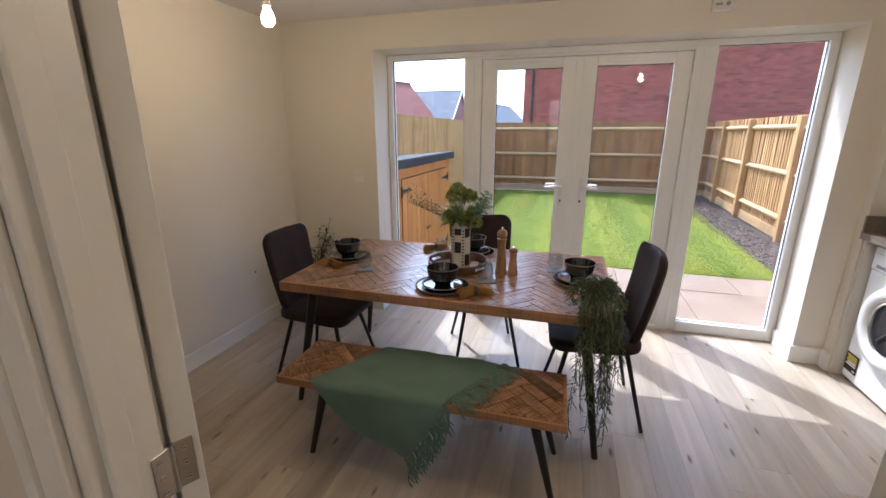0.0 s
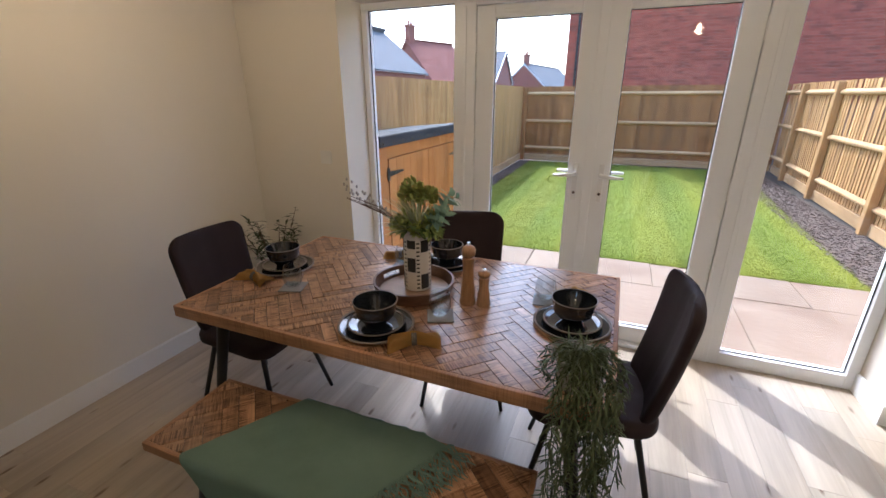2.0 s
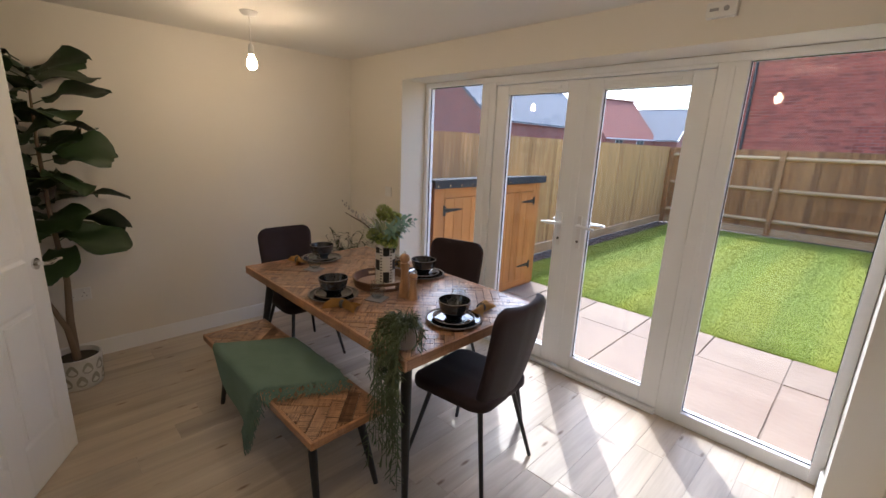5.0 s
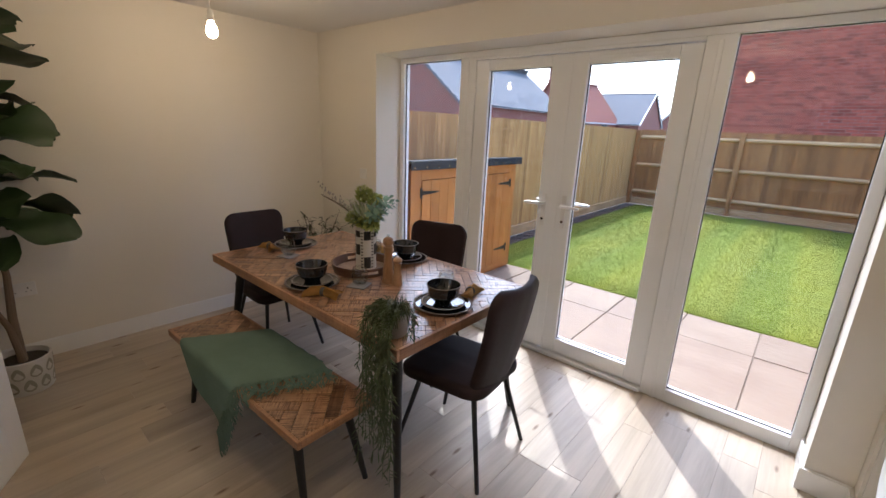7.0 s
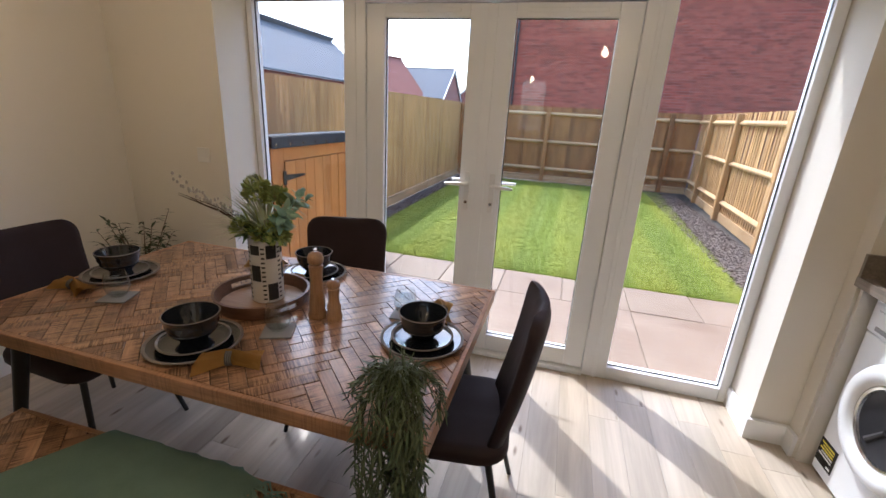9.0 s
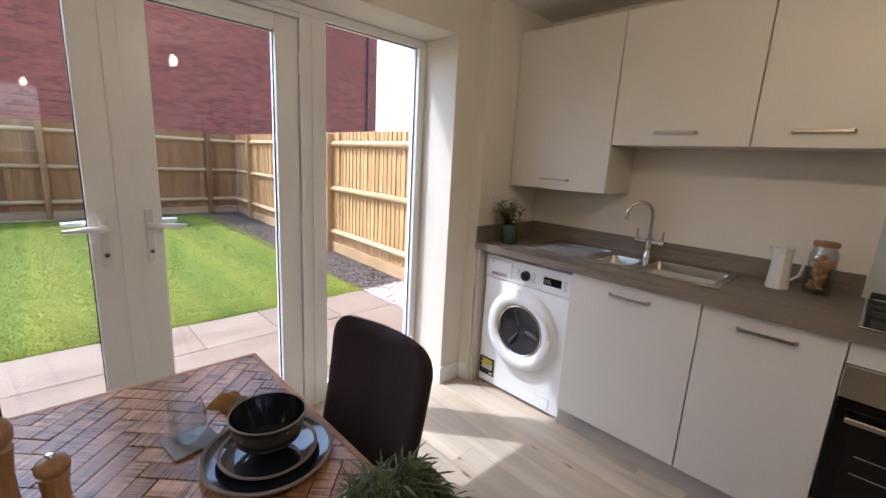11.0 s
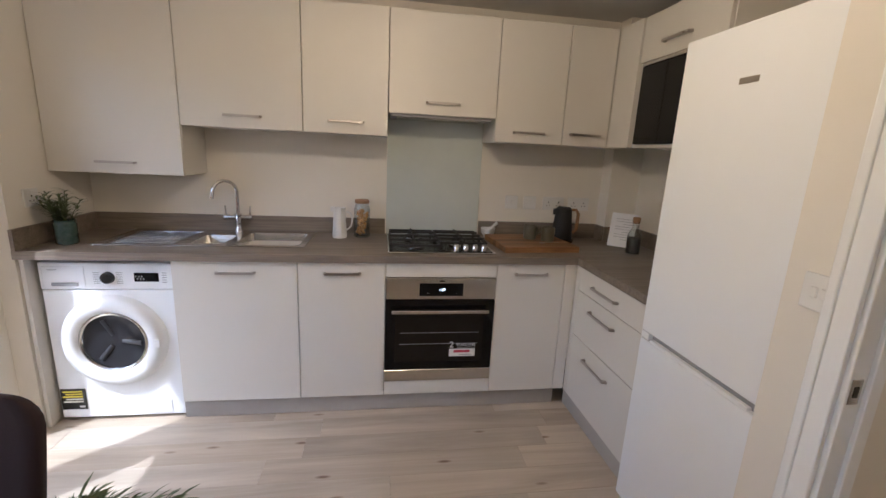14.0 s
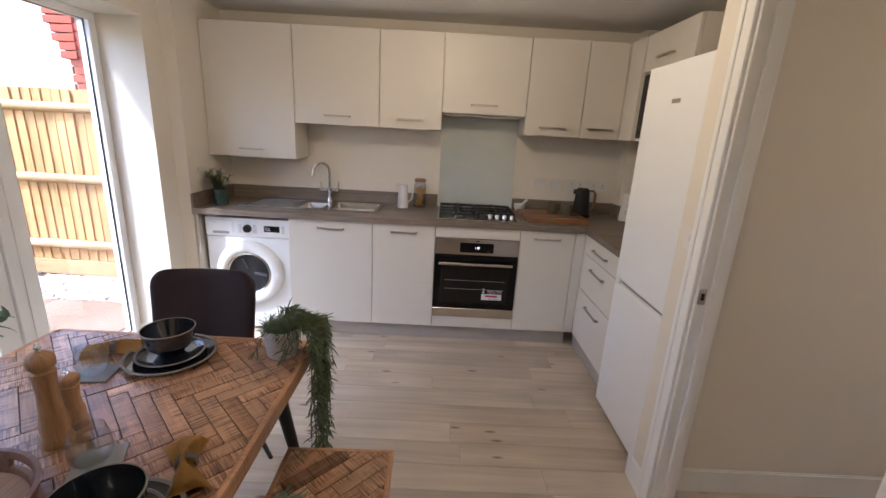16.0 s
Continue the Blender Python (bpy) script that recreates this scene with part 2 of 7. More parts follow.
def thing(name, label, category, x=0.0, y=0.0, z=0.0, rz=0.0, group="", kind=""):
    ob = new(name)
    ob.empty_display_size = 0.1
    ob.matrix_basis = pose(x, y, z, 0, 0, rz)
    return tagged(ob, label=label, category=category, group=group, kind=kind)


def box(x0, x1, y0, y1, z0, z1, bevel=0.0, seg=1, bm=None):
    own = bmesh.new()
    bmesh.ops.create_cube(own, size=1.0)
    bmesh.ops.scale(own, vec=(abs(x1 - x0), abs(y1 - y0), abs(z1 - z0)), verts=own.verts)
    bmesh.ops.translate(own, vec=((x0 + x1) / 2, (y0 + y1) / 2, (z0 + z1) / 2), verts=own.verts)
    if bevel:
        bmesh.ops.bevel(own, geom=own.edges[:], offset=bevel, segments=seg, affect="EDGES", profile=0.5)
    if bm is None:
        return own
    add(bm, own)
    return bm


def add(bm, other, m=None):
    if m is not None:
        other.transform(m)
    me = bpy.data.meshes.new("tmp")
    other.to_mesh(me)
    other.free()
    bm.from_mesh(me)
    bpy.data.meshes.remove(me)
    return bm


def rod(p0, p1, r0, r1=None, n=12, bm=None, caps=True):
    """A tapered round bar from p0 to p1."""
    bm = bm or bmesh.new()
    r1 = r0 if r1 is None else r1
    p0, p1 = Vector(p0), Vector(p1)
    q = (p1 - p0).to_track_quat("Z", "Y")
    rings = []
    for p, r in ((p0, r0), (p1, r1)):
        rings.append([bm.verts.new(p + q @ Vector((r * math.cos(6.28319 * i / n), r * math.sin(6.28319 * i / n), 0))) for i in range(n)])
    for i in range(n):
        bm.faces.new((rings[0][i], rings[0][(i + 1) % n], rings[1][(i + 1) % n], rings[1][i]))
    if caps:
        bm.faces.new(rings[0][::-1])
        bm.faces.new(rings[1])
    return bm


def lathe(profile, n=32, bm=None, at=(0, 0, 0), close=False):
    """Turns (r, z) pairs round the z axis."""
    bm = bm or bmesh.new()
    rings = []
    for r, z in profile:
        if r < 1e-5:
            rings.append([bm.verts.new((at[0], at[1], at[2] + z))])
        else:
            rings.append([bm.verts.new((at[0] + r * math.cos(6.28319 * i / n), at[1] + r * math.sin(6.28319 * i / n), at[2] + z)) for i in range(n)])
    for a, b in zip(rings, rings[1:]):
        for i in range(n):
            j = (i + 1) % n
            if len(a) == 1 and len(b) == 1:
                continue
            if len(a) == 1:
                bm.faces.new((a[0], b[j], b[i]))
            elif len(b) == 1:
                bm.faces.new((a[i], a[j], b[0]))
            else:
                bm.faces.new((a[i], a[j], b[j], b[i]))
    bmesh.ops.recalc_face_normals(bm, faces=bm.faces)
    return bm


def tube(points, r, n=8, bm=None, caps=True):
    """A round bar along points; r is a radius or one per point."""
    bm = bm or bmesh.new()
    pts = [Vector(p) for p in points]
    rr = [r] * len(pts) if isinstance(r, (int, float)) else r
    rings = []
    side = None
    for k, p in enumerate(pts):
        d = (pts[min(k + 1, len(pts) - 1)] - pts[max(k - 1, 0)]).normalized()
        if side is None:
            side = d.orthogonal().normalized()
        side = (side - d * side.dot(d)).normalized()
        up = d.cross(side)
        rings.append([bm.verts.new(p + rr[k] * (side * math.cos(6.28319 * i / n) + up * math.sin(6.28319 * i / n))) for i in range(n)])
    for a, b in zip(rings, rings[1:]):
        for i in range(n):
            bm.faces.new((a[i], a[(i + 1) % n], b[(i + 1) % n], b[i]))
    if caps:
        bm.faces.new(rings[0][::-1])
        bm.faces.new(rings[-1])
    return bm


def slab(outline, z0, z1, bm=None):
    """A flat plate from an outline of (x, y), between two heights."""
    bm = bm or bmesh.new()
    lo = [bm.verts.new((x, y, z0)) for x, y in outline]
    hi = [bm.verts.new((x, y, z1)) for x, y in outline]
    n = len(lo)
    bm.faces.new(lo[::-1])
    bm.faces.new(hi)
    for i in range(n):
        bm.faces.new((lo[i], lo[(i + 1) % n], hi[(i + 1) % n], hi[i]))
    bmesh.ops.recalc_face_normals(bm, faces=bm.faces)
    return bm


def leaf(bm, base, way, up, length, width, bend=0.3, seg=4, fold=0.15, wave=0.0):
    """One leaf blade, bowed along its length and folded on its midrib."""
    way, up = Vector(way).normalized(), Vector(up).normalized()
    side = way.cross(up).normalized()
    up = side.cross(way)
    rows = []
    for k in range(seg + 1):
        s = k / seg
        w = width * 0.5 * math.sin(math.pi * min(1, 0.06 + s * 0.94)) ** 0.7 * (1 - 0.25 * s) + 0.0004
        p = Vector(base) + way * (length * s) - up * (bend * length * s * s)
        lift = up * (fold * w + wave * width * math.sin(9 * s))
        rows.append((bm.verts.new(p - side * w + lift), bm.verts.new(p), bm.verts.new(p + side * w + up * (fold * w - wave * width * math.cos(8 * s)))))
    for a, b in zip(rows, rows[1:]):
        bm.faces.new((a[0], a[1], b[1], b[0]))
        bm.faces.new((a[1], a[2], b[2], b[1]))


def stuff_boxes(name, boxes, mat, parent=None, kind="stuff", label=""):
    """Many boxes (centre, half sizes, turn about z) joined in one mesh."""
    v, f = [], []
    for (cx, cy, cz), (hx, hy, hz), a in boxes:
        c, s = math.cos(a), math.sin(a)
        o = len(v)
        for dz in (-hz, hz):
            for dx, dy in ((-hx, -hy), (hx, -hy), (hx, hy), (-hx, hy)):
                v.append((cx + dx * c - dy * s, cy + dx * s + dy * c, cz + dz))
        f += [(o, o + 3, o + 2, o + 1), (o + 4, o + 5, o + 6, o + 7)] + [(o + i, o + (i + 1) % 4, o + 4 + (i + 1) % 4, o + 4 + i) for i in range(4)]
    me = bpy.data.meshes.new(name)
    me.from_pydata(v, [], f)
    me.materials.append(mat)
    ob = new(name, me)
    if parent is not None:
        ob.parent = parent
    return tagged(ob, kind=kind, label=label)


def words(name, text, size, mat, parent, m, width=0.0):
    cu = bpy.data.curves.new(name, "FONT")
    cu.body, cu.size, cu.extrude, cu.align_x, cu.align_y = text, size, 0.0003, "CENTER", "CENTER"
    tmp = new("tmp", cu)
    me = bpy.data.meshes.new_from_object(tmp)
    bpy.data.objects.remove(tmp)
    me.materials.clear()
    me.materials.append(mat)
    return shared(name, me, parent, m)

# ---- the room shell ----
XW, XE, YN, YS, ZC = -1.617, 2.885, 3.42, 0.69, 2.281
DX0, DX1 = 0.085, 0.905
OX0, OX1, OZ = -0.835, 2.132, 2.056


def wall(name, boxes, mat=None):
    bm = bmesh.new()
    for b in boxes:
        box(*b, bm=bm)
    return part(name, bm, mat or M_WALL, kind="structure")


wall_north = wall("wall_north", [(XW, OX0, YN, 3.772, 0, ZC), (OX1, XE, YN, 3.772, 0, ZC), (OX0, OX1, YN, 3.772, OZ, ZC)])
wall_west = wall("wall_west", [(XW - 0.15, XW, YS - 0.09, 3.772, 0, ZC)])
wall_east = wall("wall_east", [(XE, XE + 0.15, -0.1, 3.772, 0, ZC)])
wall_south = wall("wall_south", [(XW, DX0, YS - 0.09, YS, 0, ZC), (DX1, 1.07, YS - 0.09, YS, 0, ZC), (DX0, DX1, YS - 0.09, YS, 2.03, ZC)])
wall_niche = wall("wall_niche", [(1.005, 1.07, -0.1, YS - 0.09, 0, ZC)])
wall_kitchen_south = wall("wall_kitchen_south", [(1.07, XE, -0.1, 0.02, 0, ZC)])
wall_corner_boxing = wall("wall_corner_boxing", [(2.77, XE, 0.02, 0.225, 0, ZC)])
wall_boxing = wall("wall_boxing", [(2.30, XE, 3.335, YN, 0, ZC)])
# The gap in the unseen end wall is added to let skylight into the hall.
wall_hall = wall("wall_hall", [(-0.45, -0.3, -2.6, YS - 0.09, 0, ZC), (1.005, 1.15, -2.6, -0.1, 0, ZC), (-0.45, 0.1, -2.75, -2.6, 0, ZC), (0.55, 1.15, -2.75, -2.6, 0, ZC), (0.1, 0.55, -2.75, -2.6, 2.1, ZC), (0.1, 0.55, -2.75, -2.6, 0, 1.2)])
ceiling = part("ceiling", box(XW - 0.15, XE + 0.15, -2.75, 3.772, ZC, ZC + 0.2), M_CEIL, kind="structure")
floor = part("floor", box(XW, XE, -2.6, 3.70, -0.12, -0.004), M_SEAM, kind="structure")


def skirting(name, x0, x1, y0, y1):
    """A skirting board with a chamfered top."""
    bm = box(x0, x1, y0, y1, 0, 0.115)
    bmesh.ops.bevel(bm, geom=[e for e in bm.edges if all(v.co.z > 0.1 for v in e.verts)], offset=0.006, segments=2, affect="EDGES")
    return part(name, bm, M_GLOSS, kind="structure")


skirting("baseboard", XW, XW + 0.016, YS + 0.018, YN - 0.018)
skirting("baseboard", XW, OX0, YN - 0.016, YN)
skirting("baseboard", OX1, 2.284, YN - 0.016, YN)
skirting("baseboard", 2.284, 2.30, 3.335, YN)
skirting("baseboard", OX1 - 0.016, OX1, YN - 0.016, 3.678)
skirting("baseboard", OX0, OX0 + 0.016, YN - 0.016, 3.678)
skirting("baseboard", XW + 0.016, DX0 - 0.055, YS, YS + 0.016)
skirting("baseboard", DX1 + 0.055, 1.086, YS, YS + 0.016)
skirting("baseboard", 1.07, 1.086, 0.65, YS)
skirting("baseboard", 0.989, 1.005, -2.58, YS - 0.11)
skirting("baseboard", -0.3, -0.284, -2.58, YS - 0.11)


# ---- door lining, architraves and the door ----
def door_frame():
    d = thing("door_1", "white painted doorway lining with moulded architraves round the open door", "doorway", kind="structure")
    x0, x1, ya, yb, zt = DX0, DX1, YS - 0.092, YS + 0.002, 2.03
    for a, b in ((x0, x0 + 0.03), (x1 - 0.03, x1)):
        part("jamb", box(a, b, ya, yb, 0, zt, 0.002), M_GLOSS, d)
    part("head", box(x0 + 0.03, x1 - 0.03, ya, yb, zt - 0.03, zt, 0.002), M_GLOSS, d)
    ys = YS - 0.04
    part("door_stop", box(x0 + 0.03, x0 + 0.042, ya + 0.02, ys, 0, zt - 0.042, 0.002), M_GLOSS, d)
    part("door_stop", box(x1 - 0.042, x1 - 0.03, ya + 0.02, ys, 0, zt - 0.042, 0.002), M_GLOSS, d)
    part("door_stop", box(x0 + 0.03, x1 - 0.03, ya + 0.02, ys, zt - 0.042, zt - 0.03, 0.002), M_GLOSS, d)
    for y0, s in ((yb, 1), (ya, -1)):
        for a, b, z0, z1 in ((x0 - 0.05, x0 + 0.018, 0, zt + 0.05), (x1 - 0.018, x1 + 0.05, 0, zt + 0.05)):
            bm = box(a, b, min(y0, y0 + s * 0.014), max(y0, y0 + s * 0.014), z0, z1, 0.004, 2)
            out = a if a < 0.4 else b - 0.025
            box(out, out + 0.025, min(y0, y0 + s * 0.02), max(y0, y0 + s * 0.02), z0, z1, 0.005, 2, bm=bm)
            part("architrave", bm, M_GLOSS, d)
        bm = box(x0 + 0.018, x1 - 0.018, min(y0, y0 + s * 0.014), max(y0, y0 + s * 0.014), zt - 0.018, zt + 0.05, 0.004, 2)
        part("architrave", bm, M_GLOSS, d)
    bm = box(x1 - 0.0325, x1 - 0.0295, YS - 0.032, YS - 0.004, 0.945, 1.005, 0.001)
    part("strike_plate", bm, M_STEEL, d, "satin steel strike plate")
    part("latch_hole", box(x1 - 0.0335, x1 - 0.0324, YS - 0.024, YS - 0.012, 0.962, 0.988), M_BLACK, d)
    return d


door_frame()


def lever(parent, x, y, z, s):
    """A curved lever handle on a round rose; s is the side of the door."""
    h = part("door_handle", rod((x, y, z), (x, y + s * 0.008, z), 0.026, n=24), M_CHROME, parent, "polished chrome lever handle", smooth=True)
    bm = tube([(x, y + s * 0.006, z), (x, y + s * 0.035, z), (x + 0.006, y + s * 0.048, z), (x + 0.03, y + s * 0.052, z), (x + 0.07, y + s * 0.05, z + 0.002), (x + 0.105, y + s * 0.046, z - 0.003)], [0.009, 0.009, 0.01, 0.009, 0.008, 0.006], 10)
    part("lever", bm, M_CHROME, h, smooth=True)


def room_door():
    """The open panel door; x runs from its hinges to its free edge."""
    d = thing("interior_door", "white moulded six-panel door standing open, chrome lever handle", "door", DX0 + 0.036, YS + 0.03, 0.006, 151)
    t, w, h = 0.0175, 0.79, 1.975
    xs = ((0.0, 0.105), (0.345, 0.45), (0.685, w))
    zs = ((0.0, 0.22), (0.80, 0.99), (1.50, 1.61), (1.865, h))
    bm = bmesh.new()
    for a, b in xs:
        box(a, b, -t, t, 0, h, 0.0015, bm=bm)
    for a, b in zs:
        for c, e in ((0.105, 0.345), (0.45, 0.685)):
            box(c, e, -t + 0.0002, t - 0.0002, a, b, bm=bm)
    part("frame", bm, M_GLOSS, d)
    for (z0, z1) in ((0.22, 0.80), (0.99, 1.50), (1.61, 1.865)):
        for (x0, x1) in ((0.105, 0.345), (0.45, 0.685)):
            bm = box(x0, x1, -0.011, 0.011, z0, z1)
            for s in (-1, 1):
                q = [bm.verts.new((x, s * y, z)) for x, y, z in ((x0, t, z0), (x1, t, z0), (x1, t, z1), (x0, t, z1))]
                r = [bm.verts.new((x, s * 0.0113, z)) for x, z in ((x0 + 0.016, z0 + 0.016), (x1 - 0.016, z0 + 0.016), (x1 - 0.016, z1 - 0.016), (x0 + 0.016, z1 - 0.016))]
                for i in range(4):
                    bm.faces.new((q[i], q[(i + 1) % 4], r[(i + 1) % 4], r[i]))
            bmesh.ops.recalc_face_normals(bm, faces=bm.faces)
            box(x0 + 0.034, x1 - 0.034, -0.0162, 0.0162, z0 + 0.034, z1 - 0.034, 0.004, 2, bm=bm)
            part("panel", bm, M_GLOSS, d)
    lever(d, w - 0.055, t, 0.97, 1)
    lever(d, w - 0.055, -t, 0.97, -1)
    for z in (0.19, 0.99, 1.75):
        z += 0.022
        bm = box(-0.003, 0.0, -0.008, 0.0175, z - 0.038, z + 0.038)
        hinge = part("hinge", bm, M_STEEL, d, "satin steel butt hinge")
        part("knuckle", rod((-0.004, 0.0205, z - 0.038), (-0.004, 0.0205, z + 0.038), 0.0058, n=12), M_STEEL, hinge, smooth=True)
        for dz in (-0.025, 0.0, 0.025):
            sc = part("screw", rod((-0.003, 0.004, z + dz), (-0.0042, 0.004, z + dz), 0.0042, n=12), M_CHROME, hinge)
            part("slot", box(-0.0046, -0.0041, 0.001, 0.007, z + dz - 0.0006, z + dz + 0.0006), M_BLACK, sc)
    return d


room_door()


def jamb_hinge(z):
    bm = box(DX0 + 0.0302, DX0 + 0.0325, YS - 0.020, YS + 0.008, z - 0.038, z + 0.038, 0.0008)
    h = tagged(part("hinge_plate", bm, M_STEEL), label="satin steel hinge leaf screwed to the white door jamb", category="hinge")
    for dz in (-0.025, 0.0, 0.025):
        sc = part("screw", rod((DX0 + 0.0322, YS - 0.009, z + dz), (DX0 + 0.0336, YS - 0.009, z + dz), 0.0042, n=12), M_CHROME, h)
        part("slot", box(DX0 + 0.0335, DX0 + 0.034, YS - 0.012, YS - 0.006, z + dz - 0.0006, z + dz + 0.0006), M_BLACK, sc)
    return h


for _z in (0.218, 1.018, 1.778):
    jamb_hinge(_z)


# ---- glazed doors and side lights ----
def upvc(x0, x1, z0, z1, y0, y1, name, parent, lip=0.0):
    """One upvc bar with softened arrises."""
    return part(name, box(x0, x1, y0, y1, z0, z1, 0.004, 2), M_UPVC, parent)


def bead(parent, x0, x1, z0, z1, y):
    """Sloped glazing bead round a pane, with a dark gasket behind it."""
    bm = bmesh.new()
    for yy, a, b in ((y, 0.0, 0.012),):
        o = [bm.verts.new(v) for v in ((x0 - 0.012, yy, z0 - 0.012), (x1 + 0.012, yy, z0 - 0.012), (x1 + 0.012, yy, z1 + 0.012), (x0 - 0.012, yy, z1 + 0.012))]
        i = [bm.verts.new(v) for v in ((x0, yy + 0.022, z0), (x1, yy + 0.022, z0), (x1, yy + 0.022, z1), (x0, yy + 0.022, z1))]
        for k in range(4):
            bm.faces.new((o[k], o[(k + 1) % 4], i[(k + 1) % 4], i[k]))
    bmesh.ops.solidify(bm, geom=bm.faces[:], thickness=0.002)
    part("bead", bm, M_UPVC, parent)
    bm = bmesh.new()
    for a, b, c, e in ((x0 - 0.004, x0 + 0.004, z0, z1), (x1 - 0.004, x1 + 0.004, z0, z1), (x0, x1, z0 - 0.004, z0 + 0.004), (x0, x1, z1 - 0.004, z1 + 0.004)):
        box(a, b, y + 0.022, y + 0.03, c, e, bm=bm)
    part("gasket", bm, M_BLACK, parent, "black rubber gasket")


def glazed_frame():
    w = thing("window_1", "white upvc frame with two fixed side lights filling the wide opening", "window", kind="structure")
    y0, y1 = 3.68, 3.75
    x = OX0 + 0.002, OX1 - 0.002
    upvc(x[0], x[1], OZ - 0.042, OZ - 0.002, y0, y1, "window_frame", w)
    upvc(-0.065, 1.352, OZ - 0.062, OZ - 0.042, y0, y1, "window_frame", w)
    upvc(x[0], -0.793, 0.0, OZ - 0.042, y0, y1, "window_frame", w)
    upvc(2.08, x[1], 0.0, OZ - 0.042, y0, y1, "window_frame", w)
    upvc(-0.20, -0.065, 0.0, OZ - 0.042, y0, y1, "window_frame", w)
    upvc(1.352, 1.487, 0.0, OZ - 0.042, y0, y1, "window_frame", w)
    for a in (-0.1325, 1.4195):
        part("trim", box(a - 0.012, a + 0.012, y0 - 0.006, y0, 0.0, OZ - 0.064, 0.003, 2), M_UPVC, w)
    upvc(-0.793, -0.20, 0.0, 0.08, y0, y1, "window_frame", w)
    upvc(1.487, 2.08, 0.0, 0.08, y0, y1, "window_frame", w)
    part("threshold", box(-0.065, 1.352, y0 - 0.02, y1, 0.0, 0.028, 0.005, 2), M_UPVC, w)
    for a, b in ((-0.793, -0.20), (1.487, 2.08)):
        bead(w, a, b, 0.08, OZ - 0.042, y0 + 0.004)
        part("pane", box(a, b, y0 + 0.03, y0 + 0.034, 0.08, OZ - 0.042), M_GLASS, w, "clear glass pane")
    return w


def glazed_leaf(x0, x1, s, label):
    """One leaf of the glazed doors; s is +1 when its meeting stile is at the greater x."""
    d = thing("patio_door", label, "glazed door")
    y0, y1, z0, z1 = 3.692, 3.752, 0.032, OZ - 0.066
    gx0, gx1, gz0, gz1 = x0 + 0.108, x1 - 0.108, 0.137, 1.922
    for a, b, c, e in ((x0, gx0, z0, z1), (gx1, x1, z0, z1), (gx0, gx1, z0, gz0), (gx0, gx1, gz1, z1)):
        part("stile" if e - c > 1 else "rail", box(a, b, y0, y1, c, e, 0.005, 2), M_UPVC, d)
    bead(d, gx0, gx1, gz0, gz1, y0 + 0.002)
    part("pane", box(gx0, gx1, y0 + 0.03, y0 + 0.034, gz0, gz1), M_GLASS, d, "clear glass pane")
    part("vent", box(gx0 + 0.05, gx1 - 0.05, y0 - 0.007, y0, gz1 + 0.022, gz1 + 0.044, 0.003, 2), M_UPVC, d, "white trickle vent")
    part("vent_knob", box((gx0 + gx1) / 2 - 0.012, (gx0 + gx1) / 2 + 0.012, y0 - 0.011, y0 - 0.006, gz1 + 0.026, gz1 + 0.04, 0.002), M_UPVC, d)
    hx = x1 - 0.062 if s > 0 else x0 + 0.062
    h = part("handle", box(hx - 0.015, hx + 0.015, y0 - 0.011, y0, 0.92, 1.14, 0.004, 2), M_SATIN, d, "satin silver lever on a long backplate")
    lz = 1.075
    part("lever", tube([(hx, y0 - 0.008, lz), (hx, y0 - 0.045, lz), (hx - s * 0.012, y0 - 0.056, lz), (hx - s * 0.06, y0 - 0.058, lz), (hx - s * 0.12, y0 - 0.052, lz - 0.004)], [0.011, 0.011, 0.012, 0.011, 0.007], 12), M_SATIN, h, smooth=True)
    part("lock", rod((hx, y0 - 0.017, 0.968), (hx, y0 - 0.010, 0.968), 0.009, n=16), M_STEEL, h)
    part("keyhole", box(hx - 0.0015, hx + 0.0015, y0 - 0.0185, y0 - 0.0165, 0.960, 0.972), M_BLACK, h)
    for z in (0.25, 1.03, 1.80):
        ex = x0 - 0.004 if s > 0 else x1 + 0.004
        part("hinge", rod((ex, y0 - 0.004, z - 0.05), (ex, y0 - 0.004, z + 0.05), 0.007, n=12), M_UPVC, d, smooth=True)
    # lever on the outside
    part("outer_lever", tube([(hx, y1, lz), (hx, y1 + 0.045, lz), (hx - s * 0.012, y1 + 0.056, lz), (hx - s * 0.12, y1 + 0.052, lz)], [0.011, 0.011, 0.012, 0.008], 10), M_SATIN, d, smooth=True)
    return d


glazed_frame()
glazed_leaf(-0.062, 0.628, 1, "white upvc glazed patio door leaf, shut, satin silver lever handle")
glazed_leaf(0.648, 1.349, -1, "white upvc glazed second patio door leaf, shut, chrome lever handle")
part("trim", box(0.612, 0.664, 3.686, 3.6915, 0.04, OZ - 0.07, 0.002), M_UPVC, kind="structure")


